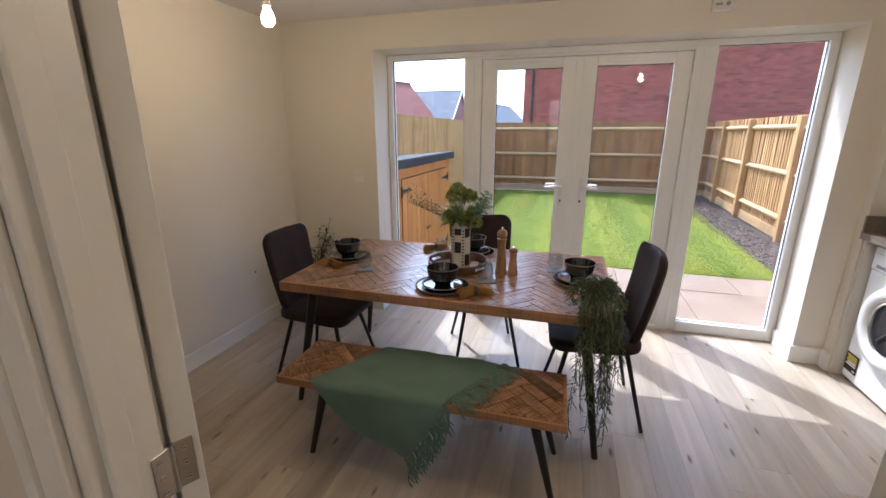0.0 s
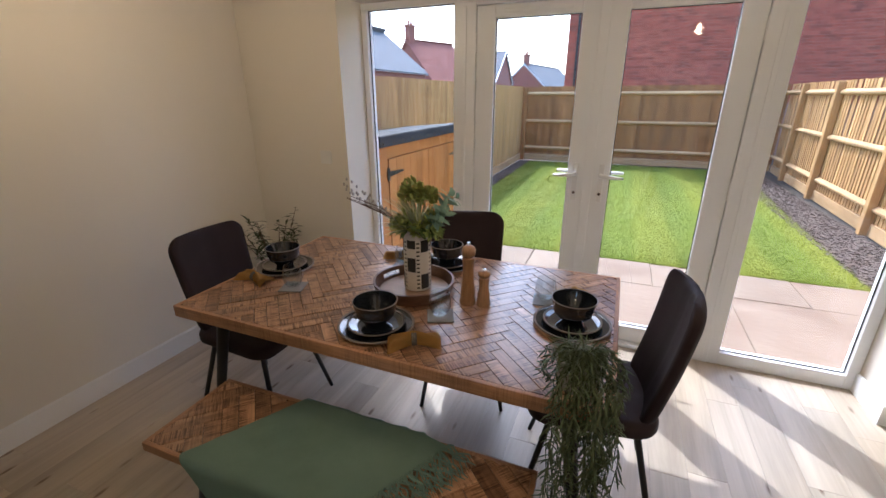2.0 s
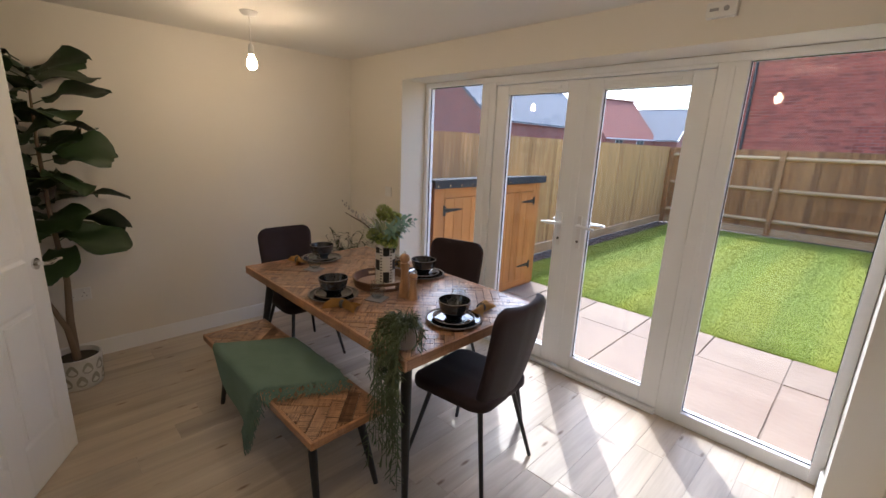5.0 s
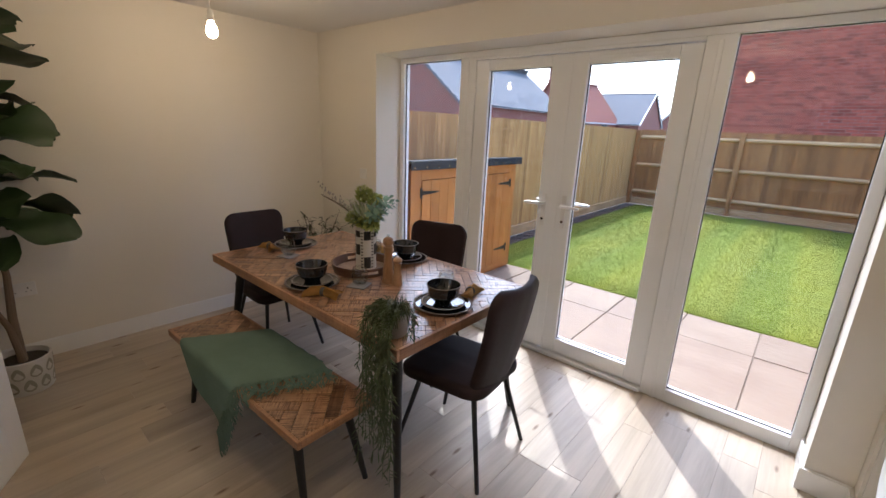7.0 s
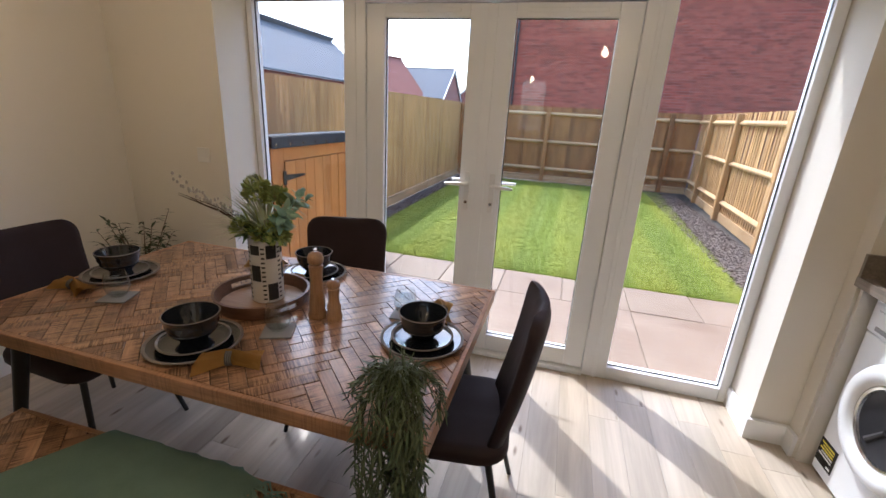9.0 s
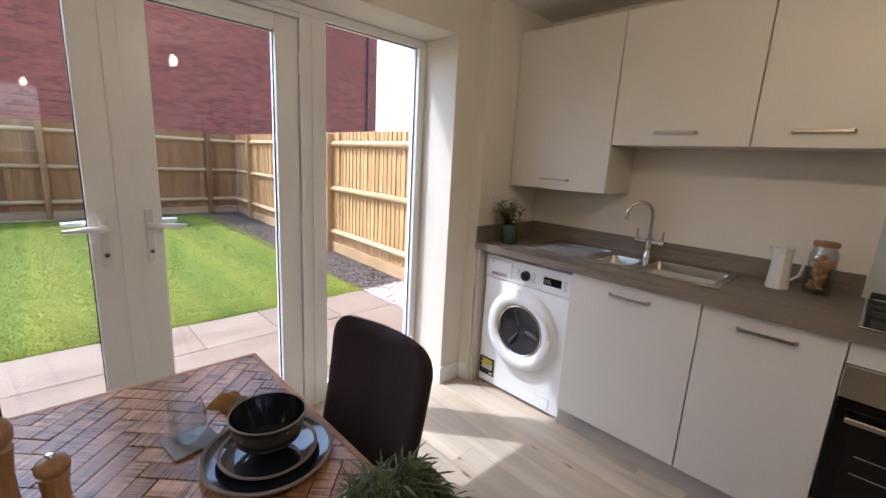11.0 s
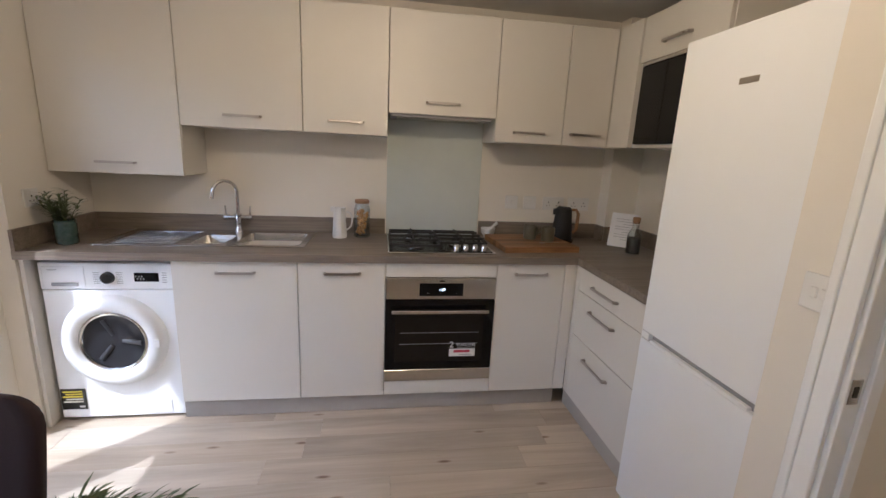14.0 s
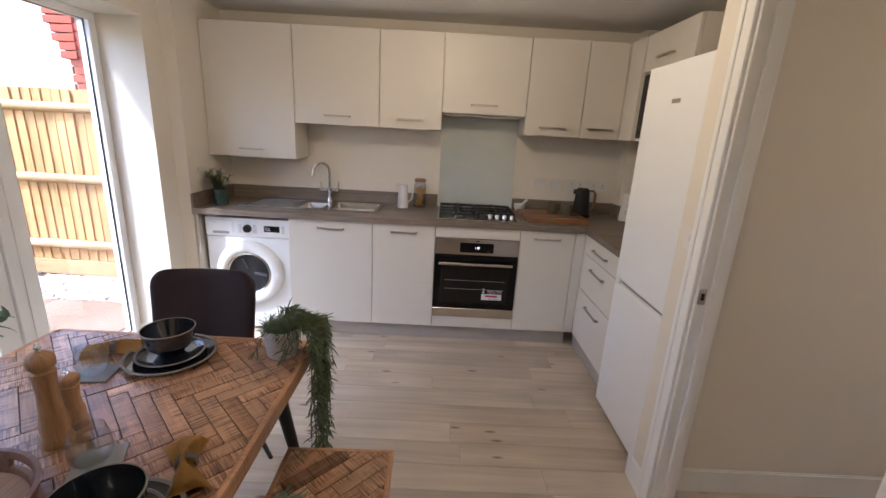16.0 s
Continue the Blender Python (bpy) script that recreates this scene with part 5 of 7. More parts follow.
LBP = "navy stoneware {} with bare clay rim, {} place setting"
for _n, _x, _y in (("front", 0.058, 2.238), ("wall-end", -0.645, 2.558), ("garden-side", 0.073, 2.885), ("kitchen-end", 0.71, 2.515)):
    tagged(plate_at("dinner_plate", LBP.format("dinner plate", _n), _x, _y, TZ, 0.138, 0.010), group="navy plates on the table")
    tagged(plate_at("side_plate", LBP.format("side plate", _n), _x, _y, TZ + 0.0085, 0.103, 0.009), group="navy side plates")
    bowl_at("navy ribbed stoneware bowl stacked on plates, {} place".format(_n), _x, _y, TZ + 0.0165)
for _x, _y, _r in ((-0.45, 2.39, 20), (0.244, 2.393, 25), (0.592, 2.669, 8), (-0.12, 2.80, 10)):
    coaster_at(_x, _y, _r)
    glass_at(_x - 0.005, _y + 0.008)
for _i, (_x, _y, _r) in enumerate(((-0.66, 2.385, -10), (0.235, 2.185, 28), (-0.175, 2.875, 15), (0.72, 2.71, 110))):
    napkin_at(_x, _y, _r, 31 + _i)


def tray():
    d = thing("serving_tray", "round dark wooden tray with two grip slots on the table", "tray", 0.048, 2.568, TZ)
    part("base", lathe([(0, 0), (0.150, 0), (0.150, 0.008), (0, 0.008)], 48), M_TRAYIN, d, smooth=True)
    bm = bmesh.new()
    n = 64
    for i in range(n):
        a0, a1 = 6.28319 * i / n, 6.28319 * (i + 1) / n
        slot = any(abs(((a0 + a1) / 2 - c + math.pi) % 6.28319 - math.pi) < 0.30 for c in (-0.35, 2.79))
        for z0, z1 in (((0.0, 0.018), (0.036, 0.052)) if slot else ((0.0, 0.052),)):
            v = []
            for z in (z0, z1):
                for a in (a0, a1):
                    for r in (0.150 + z * 0.25, 0.160 + z * 0.25):
                        v.append(bm.verts.new((r * math.cos(a), r * math.sin(a), z)))
            for f in ((0, 1, 3, 2), (4, 6, 7, 5), (0, 4, 5, 1), (2, 3, 7, 6), (0, 2, 6, 4), (1, 5, 7, 3)):
                bm.faces.new([v[k] for k in f])
    bmesh.ops.remove_doubles(bm, verts=bm.verts, dist=0.0004)
    bmesh.ops.recalc_face_normals(bm, faces=bm.faces)
    part("wall", bm, M_TRAY, d, "dark rim with grip slots")


tray()


def vase():
    x, y, z = 0.058, 2.588, TZ + 0.0085
    d = thing("vase", "tall off-white vase with black blocks and dashes in the tray", "vase", x, y, z)
    r, h = 0.057, 0.262
    part("body", lathe([(0, 0), (r - 0.004, 0), (r, 0.004), (r, h - 0.003), (r - 0.003, h), (r - 0.006, h - 0.002), (r - 0.006, 0.01), (0, 0.01)], 48), M_VASE, d, smooth=True)

    def patch(a0, a1, z0, z1):
        bm = bmesh.new()
        n = max(1, int((a1 - a0) / 9))
        rows = []
        for i in range(n + 1):
            a = radians(a0 + (a1 - a0) * i / n)
            rows.append((bm.verts.new(((r + 0.0006) * math.cos(a), (r + 0.0006) * math.sin(a), z0)), bm.verts.new(((r + 0.0006) * math.cos(a), (r + 0.0006) * math.sin(a), z1))))
        for p, q in zip(rows, rows[1:]):
            bm.faces.new((p[0], q[0], q[1], p[1]))
        part("glaze_patch", bm, M_INK, d)

    for k in range(6):
        a = -170 + 60 * k
        patch(a, a + 38, 0.012 if k % 2 == 0 else 0.088, 0.078 if k % 2 == 0 else 0.150)
        patch(a, a + 38, 0.175 if k % 2 == 0 else 0.19, 0.226)
    for k in range(6):
        a = -170 + 60 * k
        for i in range(12):
            patch(a + 42, a + 55, 0.015 + 0.0178 * i, 0.0215 + 0.0178 * i)
    f = thing("flower_arrangement", "green blooms, pale blades and catkin twigs in the vase", "flowers", x, y, z + 0.022)
    rng = random.Random(12)
    stems = bmesh.new()
    for k in range(9):
        a = rng.uniform(0, 6.28)
        tube([(0.015 * math.cos(a), 0.015 * math.sin(a), 0.1), (0.03 * math.cos(a), 0.03 * math.sin(a), 0.25), (0.07 * math.cos(a), 0.07 * math.sin(a), 0.34)], 0.002, 5, bm=stems)
    part("stems", stems, M_BLOOM, f)
    # round blooms: many small petals each
    for bx, by, bz, br in ((-0.015, 0.0, 0.405, 0.036), (-0.05, 0.02, 0.375, 0.03), (0.045, 0.03, 0.375, 0.032), (0.02, -0.04, 0.25, 0.03), (-0.055, -0.045, 0.265, 0.032), (0.07, 0.0, 0.285, 0.032), (0.085, -0.03, 0.245, 0.034), (0.0, 0.06, 0.36, 0.03)):
        bm = bmesh.new()
        br *= 1.25
        for i in range(170):
            zz = rng.uniform(-0.8, 1)
            a = rng.uniform(0, 6.28)
            q = math.sqrt(1 - zz * zz)
            w = Vector((q * math.cos(a), q * math.sin(a), zz))
            leaf(bm, Vector((bx, by, bz)) + w * br * 0.55, w + Vector((rng.uniform(-0.4, 0.4), rng.uniform(-0.4, 0.4), 0.2)), w.orthogonal(), br * 0.62, br * 0.36, seg=2, bend=0.4)
        part("bloom", bm, M_BLOOM, f, "round green bloom")
    bm = bmesh.new()
    for i in range(130):
        a = rng.gauss(3.2, 0.9)
        el = rng.uniform(0.35, 1.3)
        leaf(bm, (0.01, 0, 0.23), (math.cos(a) * math.cos(el), math.sin(a) * math.cos(el), math.sin(el)), (0, 0, 1), rng.uniform(0.13, 0.21), 0.006, seg=4, bend=0.3)
    part("blade_spray", bm, M_PALELEAF, f, "thin pale striped blades")
    bm = bmesh.new()
    for k in range(8):
        a, el = rng.uniform(-0.7, 1.5), rng.uniform(0.5, 1.1)
        w = Vector((math.cos(a) * math.cos(el), math.sin(a) * math.cos(el), math.sin(el)))
        base = Vector((0.02, 0.01, 0.22))
        tube([base, base + w * 0.2], 0.0018, 5, bm=bm)
        for i in range(12):
            s = 0.08 + 0.13 * i / 11
            side = w.orthogonal()
            side.rotate(Matrix.Rotation(2.4 * i, 3, w))
            leaf(bm, base + w * s, side + w * 0.7, w, 0.045, 0.019, seg=3)
    part("blue_green_sprig", bm, M_BLUELEAF, f, "blue-green leafy sprig")
    bm = bmesh.new()
    for i in range(30):
        a = rng.uniform(0, 6.28)
        el = rng.uniform(-0.5, 0.7)
        leaf(bm, (0.03 * math.cos(a), 0.03 * math.sin(a), 0.235 + rng.uniform(0, 0.05)), (math.cos(a) * math.cos(el), math.sin(a) * math.cos(el), math.sin(el)), (0, 0, 1), rng.uniform(0.05, 0.09), 0.045, seg=4, bend=0.5, wave=0.05)
    part("leaf_cluster", bm, M_FRESH, f, "broad dark green leaves")
    tw, bd = bmesh.new(), bmesh.new()
    for k in range(6):
        a = 2.75 + 0.2 * k
        el = 0.22 + 0.10 * k
        w = Vector((math.cos(a) * math.cos(el), math.sin(a) * math.cos(el), math.sin(el)))
        p0 = Vector((-0.01, 0, 0.22))
        p1, p2 = p0 + w * 0.17, p0 + w * 0.33 + Vector((0, 0, -0.01 * k))
        tube([p0, p1, p2], [0.0022, 0.0018, 0.001], 5, bm=tw)
        for i in range(10):
            s = 0.15 + 0.18 * i / 9
            q = p0 + w * s + Vector((rng.uniform(-0.008, 0.008), rng.uniform(-0.012, 0.012), rng.uniform(0.004, 0.018)))
            lathe([(0, -0.006), (0.0038, -0.003), (0.0045, 0.002), (0.002, 0.007), (0, 0.008)], 7, bm=bd, at=q)
    part("twigs", tw, M_TWIG, f, "thin brown twigs")
    part("catkins", bd, M_BUD, f, "small grey catkins", smooth=True)


vase()


def mill(label, x, y, h, w):
    d = thing("pepper_mill", label, "mill", x, y, TZ)
    p = [(0, 0), (w, 0), (w * 1.02, 0.012), (w * 0.86, 0.028), (w * 0.9, 0.05), (w * 0.72, 0.09 * h / 0.235), (w * 0.66, 0.55 * h), (w * 0.74, 0.70 * h), (w * 0.80, 0.745 * h), (w * 0.60, 0.76 * h), (w * 0.62, 0.775 * h)]
    part("body", lathe(p + [(0, 0.775 * h)], 32), M_BEECH, d, smooth=True, angle=50)
    part("head", lathe([(0, 0.776 * h), (w * 0.66, 0.776 * h), (w * 0.84, 0.80 * h), (w * 0.86, 0.86 * h), (w * 0.72, 0.91 * h), (w * 0.35, 0.94 * h), (0, 0.945 * h)], 32), M_BEECH, d, smooth=True, angle=50)
    part("knob", lathe([(0, 0.94 * h), (0.0055, 0.94 * h), (0.004, 0.955 * h), (0.0075, 0.97 * h), (0.0065, 0.985 * h), (0, 0.995 * h)], 16), M_CHROME, d, smooth=True)


mill("tall turned beech mill with chrome knob, beside the tray", 0.303, 2.537, 0.262, 0.032)
mill("short turned beech mill with chrome knob, beside the tall mill", 0.366, 2.545, 0.157, 0.028)


def trailing_plant():
    x, y = 0.762, 2.162
    pt = thing("plant_pot", "pale grey ceramic pot on the table corner, full of dark soil", "plant pot", x, y, TZ)
    part("pot", lathe([(0, 0), (0.044, 0), (0.050, 0.006), (0.062, 0.085), (0.067, 0.09), (0.067, 0.104), (0.060, 0.106), (0.058, 0.09), (0, 0.088)], 40), M_POT, pt, smooth=True, angle=45)
    part("soil", lathe([(0, 0.09), (0.0575, 0.09)], 24), M_COFFEE, pt)
    d = thing("trailing_plant", "dark green trailing succulent spilling from the pot over the table corner", "plant", x, y, TZ + 0.09)
    rng = random.Random(77)
    for k in range(62):
        bm = bmesh.new()
        a = rng.gauss(-1.25, 0.75)
        hang = abs(a + 1.25) < 0.95
        r0 = rng.uniform(0, 0.045)
        rim = Vector((0.070 * math.cos(a), 0.070 * math.sin(a), 0.028 + rng.uniform(0, 0.03)))
        out = rng.uniform(0.02, 0.055)
        drop = rng.uniform(0.15, 0.72) if hang else rng.uniform(0.03, 0.07)
        edge = Vector(((0.075 + out) * math.cos(a), (0.078 + out) * math.sin(a), 0.0))
        if hang:
            edge.y = min(edge.y, -0.10 - out * 0.6)
        pts = [Vector((r0 * math.cos(a * 2), r0 * math.sin(a * 2), 0.0)), rim * 0.7 + Vector((0, 0, 0.025)), rim, edge]
        sway = rng.uniform(-0.03, 0.03), rng.uniform(-0.03, 0.03)
        m = max(2, int(drop / 0.05))
        for i in range(1, m + 1):
            s = i / m
            pts.append(edge + Vector((sway[0] * s + 0.006 * math.sin(9 * s + k), sway[1] * s, -drop * s)))
        tube(pts, 0.0013, 4, bm=bm, caps=False)
        L = 0.0
        for p, q in zip(pts[1:], pts[2:]):
            seg = q - p
            c = max(1, int(seg.length / 0.0145))
            for i in range(c):
                w = seg.normalized()
                sd = w.orthogonal()
                sd.rotate(Matrix.Rotation(rng.uniform(0, 6.28), 3, w))
                ln = rng.uniform(0.025, 0.05)
                bs = p + seg * (i / c)
                tip = bs + (w * 0.75 + sd * 0.6).normalized() * ln
                mid = (bs + tip) / 2 + sd * 0.003
                r = 0.0017
                v = [bm.verts.new(bs + sd.cross(w) * r), bm.verts.new(bs - sd.cross(w) * r), bm.verts.new(mid - sd.cross(w) * r * 1.2), bm.verts.new(mid + sd.cross(w) * r * 1.2), bm.verts.new(tip)]
                u = bm.verts.new(mid + sd * 0.002)
                bm.faces.new((v[0], v[1], v[2], v[3]))
                bm.faces.new((v[3], v[2], v[4]))
                bm.faces.new((v[0], v[3], u))
                bm.faces.new((v[2], v[1], u))
        part("strand", bm, M_SUCC, d)
    bm = bmesh.new()
    for i in range(420):
        a, r = rng.uniform(0, 6.28), 0.058 * rng.uniform(0, 1) ** 0.5
        w = Vector((rng.gauss(0, 0.9) + 0.4 * math.cos(a), rng.gauss(0, 0.9) - 0.3, rng.uniform(0.05, 1.0)))
        leaf(bm, (r * math.cos(a), r * math.sin(a), rng.uniform(0.0, 0.03)), w, (0, 0, 1), rng.uniform(0.03, 0.06), 0.0038, seg=2)
    part("crown", bm, M_SUCC, d)


trailing_plant()


def throw():
    """The cloth lies across the bench; one corner hangs down in front."""
    d = thing("throw_blanket", "sage green wool throw with knotted fringe draped over the bench", "throw", 0.045, 1.935, 0, 1.0)
    top, fy, by = 0.4165, -0.191, 0.191
    c0, c1, c2, c3 = Vector((-0.455, -0.185)), Vector((-0.225, by + 0.025)), Vector((0.35, by - 0.03)), Vector((0.0, fy - 0.29))
    rng = random.Random(5)

    def at(px, py):
        wr = 0.0025 * math.sin(19 * px + 8 * py) + 0.002 * math.sin(31 * py - 6 * px) + 0.004 * max(0, math.sin(7 * px + 11 * py)) ** 3
        if py >= fy + 0.012:
            if py > by - 0.005:
                e = py - by + 0.005
                return Vector((px, by + 0.004 + 0.003 * (e > 0.01), top - e + 0.002))
            return Vector((px, py, top + 0.003 + abs(wr)))
        e = fy + 0.012 - py
        k = min(1.0, e / 0.02)
        return Vector((px + 0.01 * math.sin(12 * e), fy + 0.012 - 0.018 * k - 0.012 * math.sin(14 * px) * min(1, e * 4) - 0.02 * e, top + 0.003 - max(0.0, e - 0.006) - 0.002 * k))

    bm = bmesh.new()
    n = 44
    rows = []
    low, high = Vector((-0.55, -0.83)), Vector((0.2, 0.95))
    for i in range(n + 1):
        u = i / n
        a, b = c0.lerp(c1, u), c3.lerp(c2, u)
        row = []
        for j in range(n + 1):
            v = j / n
            p = a.lerp(b, v) + (1 - u) ** 2 * 0.055 * math.sin(math.pi * v) * low + u * u * 0.03 * math.sin(math.pi * v) * high
            row.append(bm.verts.new(at(p.x, p.y)))
        rows.append(row)
    for a, b in zip(rows, rows[1:]):
        for j in range(n):
            bm.faces.new((a[j], a[j + 1], b[j + 1], b[j]))
    bmesh.ops.recalc_face_normals(bm, faces=bm.faces)
    bmesh.ops.solidify(bm, geom=bm.faces[:], thickness=0.003)
    part("cloth", bm, M_THROW, d, smooth=True, angle=60)
    fr = bmesh.new()
    way = Vector((c2 - c3)).normalized()
    out = Vector((way.y, -way.x))
    for i in range(170):
        s = i / 169
        p = c3.lerp(c2, s)
        ln = rng.uniform(0.085, 0.135)
        hang = p.y < fy + 0.02
        pts = []
        wob = rng.uniform(0, 6)
        o2 = out + way * rng.uniform(-0.5, 0.35)
        for k in range(7):
            t = k / 6
            if hang:
                q = at(p.x, p.y) + Vector((0.03 * t + 0.006 * math.sin(9 * t + wob), -0.012 - 0.012 * math.sin(4 * t + wob), -ln * t))
            else:
                pp = p + o2 * ln * t + way * 0.008 * math.sin(9 * t + wob)
                q = at(pp.x, pp.y) + Vector((0, 0, 0.004 + 0.006 * abs(math.sin(5 * t + wob))))
            pts.append(q)
        tube(pts, [0.0036, 0.0034, 0.0026, 0.0024, 0.0026, 0.0024, 0.0016], 5, bm=fr)
    part("fringe", fr, M_THROW, d, "knotted sage green fringe")


throw()


# ---- floor plants ----
M_SAGEPAINT = surf("sage_grey_paint", (0.36, 0.36, 0.31), 0.5)


def patterned_pot(d, r, h):
    part("pot", lathe([(0, 0), (r * 0.86, 0), (r * 0.9, 0.008), (r, h), (r - 0.008, h + 0.002), (r - 0.012, h - 0.03), (0, h - 0.03)], 40), M_WHITECER, d, smooth=True, angle=50)
    for k in range(10):
        for j in range(2):
            a0 = radians(36 * k + 18 * j)
            bm = bmesh.new()
            vs = []
            zc = h * (0.3 + 0.4 * j)
            for i in range(12):
                t = 6.28319 * i / 12
                aa = a0 + 0.23 * math.cos(t) * (1 - 0.35 * math.sin(t))
                zz = zc + h * 0.19 * math.sin(t)
                rr = r * (0.9 + 0.1 * zz / h) + 0.0012
                vs.append(bm.verts.new((rr * math.cos(aa), rr * math.sin(aa), zz)))
            bm.faces.new(vs)
            part("painted_shape", bm, M_SAGEPAINT, d, "grey painted leaf shape")
    part("soil", lathe([(0, h - 0.028), (r - 0.013, h - 0.028)], 28), M_SOIL, d)


def fiddle_leaf():
    x, y = -1.25, 1.19
    pt = thing("plant_pot", "white floor pot with grey painted leaf shapes by the wall", "plant pot", x, y, 0)
    patterned_pot(pt, 0.125, 0.20)
    d = thing("fiddle_leaf_fig", "tall fiddle-leaf fig with large dark leaves and two pale trunks", "plant", x, y, 0.17)
    part("trunk", tube([(0.0, 0, 0), (0.01, 0.0, 0.25), (-0.01, 0.02, 0.5), (-0.02, 0.0, 0.9), (-0.01, 0.0, 1.3), (0.01, 0.01, 1.6)], [0.022, 0.02, 0.016, 0.012, 0.009, 0.005], 10), M_BARK, d, smooth=True)
    part("trunk", tube([(0.015, 0.0, 0.0), (0.04, -0.02, 0.22), (-0.02, -0.09, 0.42), (-0.05, -0.12, 0.65), (-0.04, -0.1, 0.9)], [0.018, 0.016, 0.012, 0.009, 0.006], 10), M_BARK, d, smooth=True)
    rng = random.Random(41)
    for i in range(40):
        z = 0.72 + 1.0 * (i / 39) + rng.uniform(-0.02, 0.02)
        a = 2.4 * i + rng.uniform(-0.3, 0.3)
        el = rng.uniform(-0.15, 0.5)
        bm = bmesh.new()
        ln, wd = rng.uniform(0.24, 0.33), rng.uniform(0.24, 0.32)
        roll = rng.uniform(-0.9, 0.9)
        w = Vector((math.cos(a) * math.cos(el), math.sin(a) * math.cos(el), math.sin(el)))
        base = Vector((-0.01 + 0.03 * math.cos(a), 0.03 * math.sin(a), z))
        tube([base - w * 0.02, base + w * 0.03], 0.003, 5, bm=bm)
        side = w.cross(Vector((0, 0, 1))).normalized()
        side.rotate(Matrix.Rotation(roll, 3, w))
        up = side.cross(w)
        rows = []
        n = 9
        for k in range(n + 1):
            s = k / n
            ww = wd * 0.5 * (math.sin(math.pi * min(1, s * 0.95 + 0.03)) ** 0.5) * (0.62 + 0.5 * s) * (1 - 0.12 * math.sin(math.pi * min(1, s * 2.2))) + 0.002
            c = base + w * (0.03 + ln * s) - up * (0.30 * ln * s * s)
            row = []
            for j in range(-3, 4):
                u = j / 3
                row.append(bm.verts.new(c + side * ww * u + up * (0.14 * ww * abs(u) + 0.022 * math.sin(9 * s + 3 * u + i) * abs(u))))
            rows.append(row)
        for p, q in zip(rows, rows[1:]):
            for j in range(6):
                bm.faces.new((p[j], p[j + 1], q[j + 1], q[j]))
        part("leaf", bm, M_DARKLEAF, d, smooth=True, angle=80)


fiddle_leaf()


def corner_plant():
    x, y = -1.30, 3.16
    pt = thing("plant_pot", "dark floor pot in the room corner behind the dining chair", "plant pot", x, y, 0)
    part("pot", lathe([(0, 0), (0.10, 0), (0.125, 0.24), (0.115, 0.242), (0.11, 0.21), (0, 0.21)], 32), M_OLIVE, pt, smooth=True, angle=50)
    d = thing("olive_plant", "slender dark olive-leaved plant in the room corner", "plant", x, y, 0.20)
    rng = random.Random(9)
    st, lf = bmesh.new(), bmesh.new()
    for k in range(17):
        a, r = rng.uniform(0, 6.28), rng.uniform(0.08, 0.27)
        h = rng.uniform(0.38, 0.60)
        pts = [Vector((0, 0, 0)), Vector((r * 0.35 * math.cos(a), r * 0.35 * math.sin(a), h * 0.5)), Vector((r * math.cos(a), r * math.sin(a), h))]
        tube(pts, [0.004, 0.003, 0.0015], 5, bm=st)
        for i in range(24):
            s = 0.3 + 0.7 * i / 23
            p = pts[0].lerp(pts[1], s * 2) if s < 0.5 else pts[1].lerp(pts[2], s * 2 - 1)
            b = rng.uniform(0, 6.28)
            leaf(lf, p, (math.cos(b), math.sin(b), rng.uniform(0.0, 0.9)), (0, 0, 1), rng.uniform(0.05, 0.08), 0.018, seg=2)
    part("stems", st, M_TWIG, d)
    part("foliage", lf, M_DARKLEAF, d)


corner_plant()


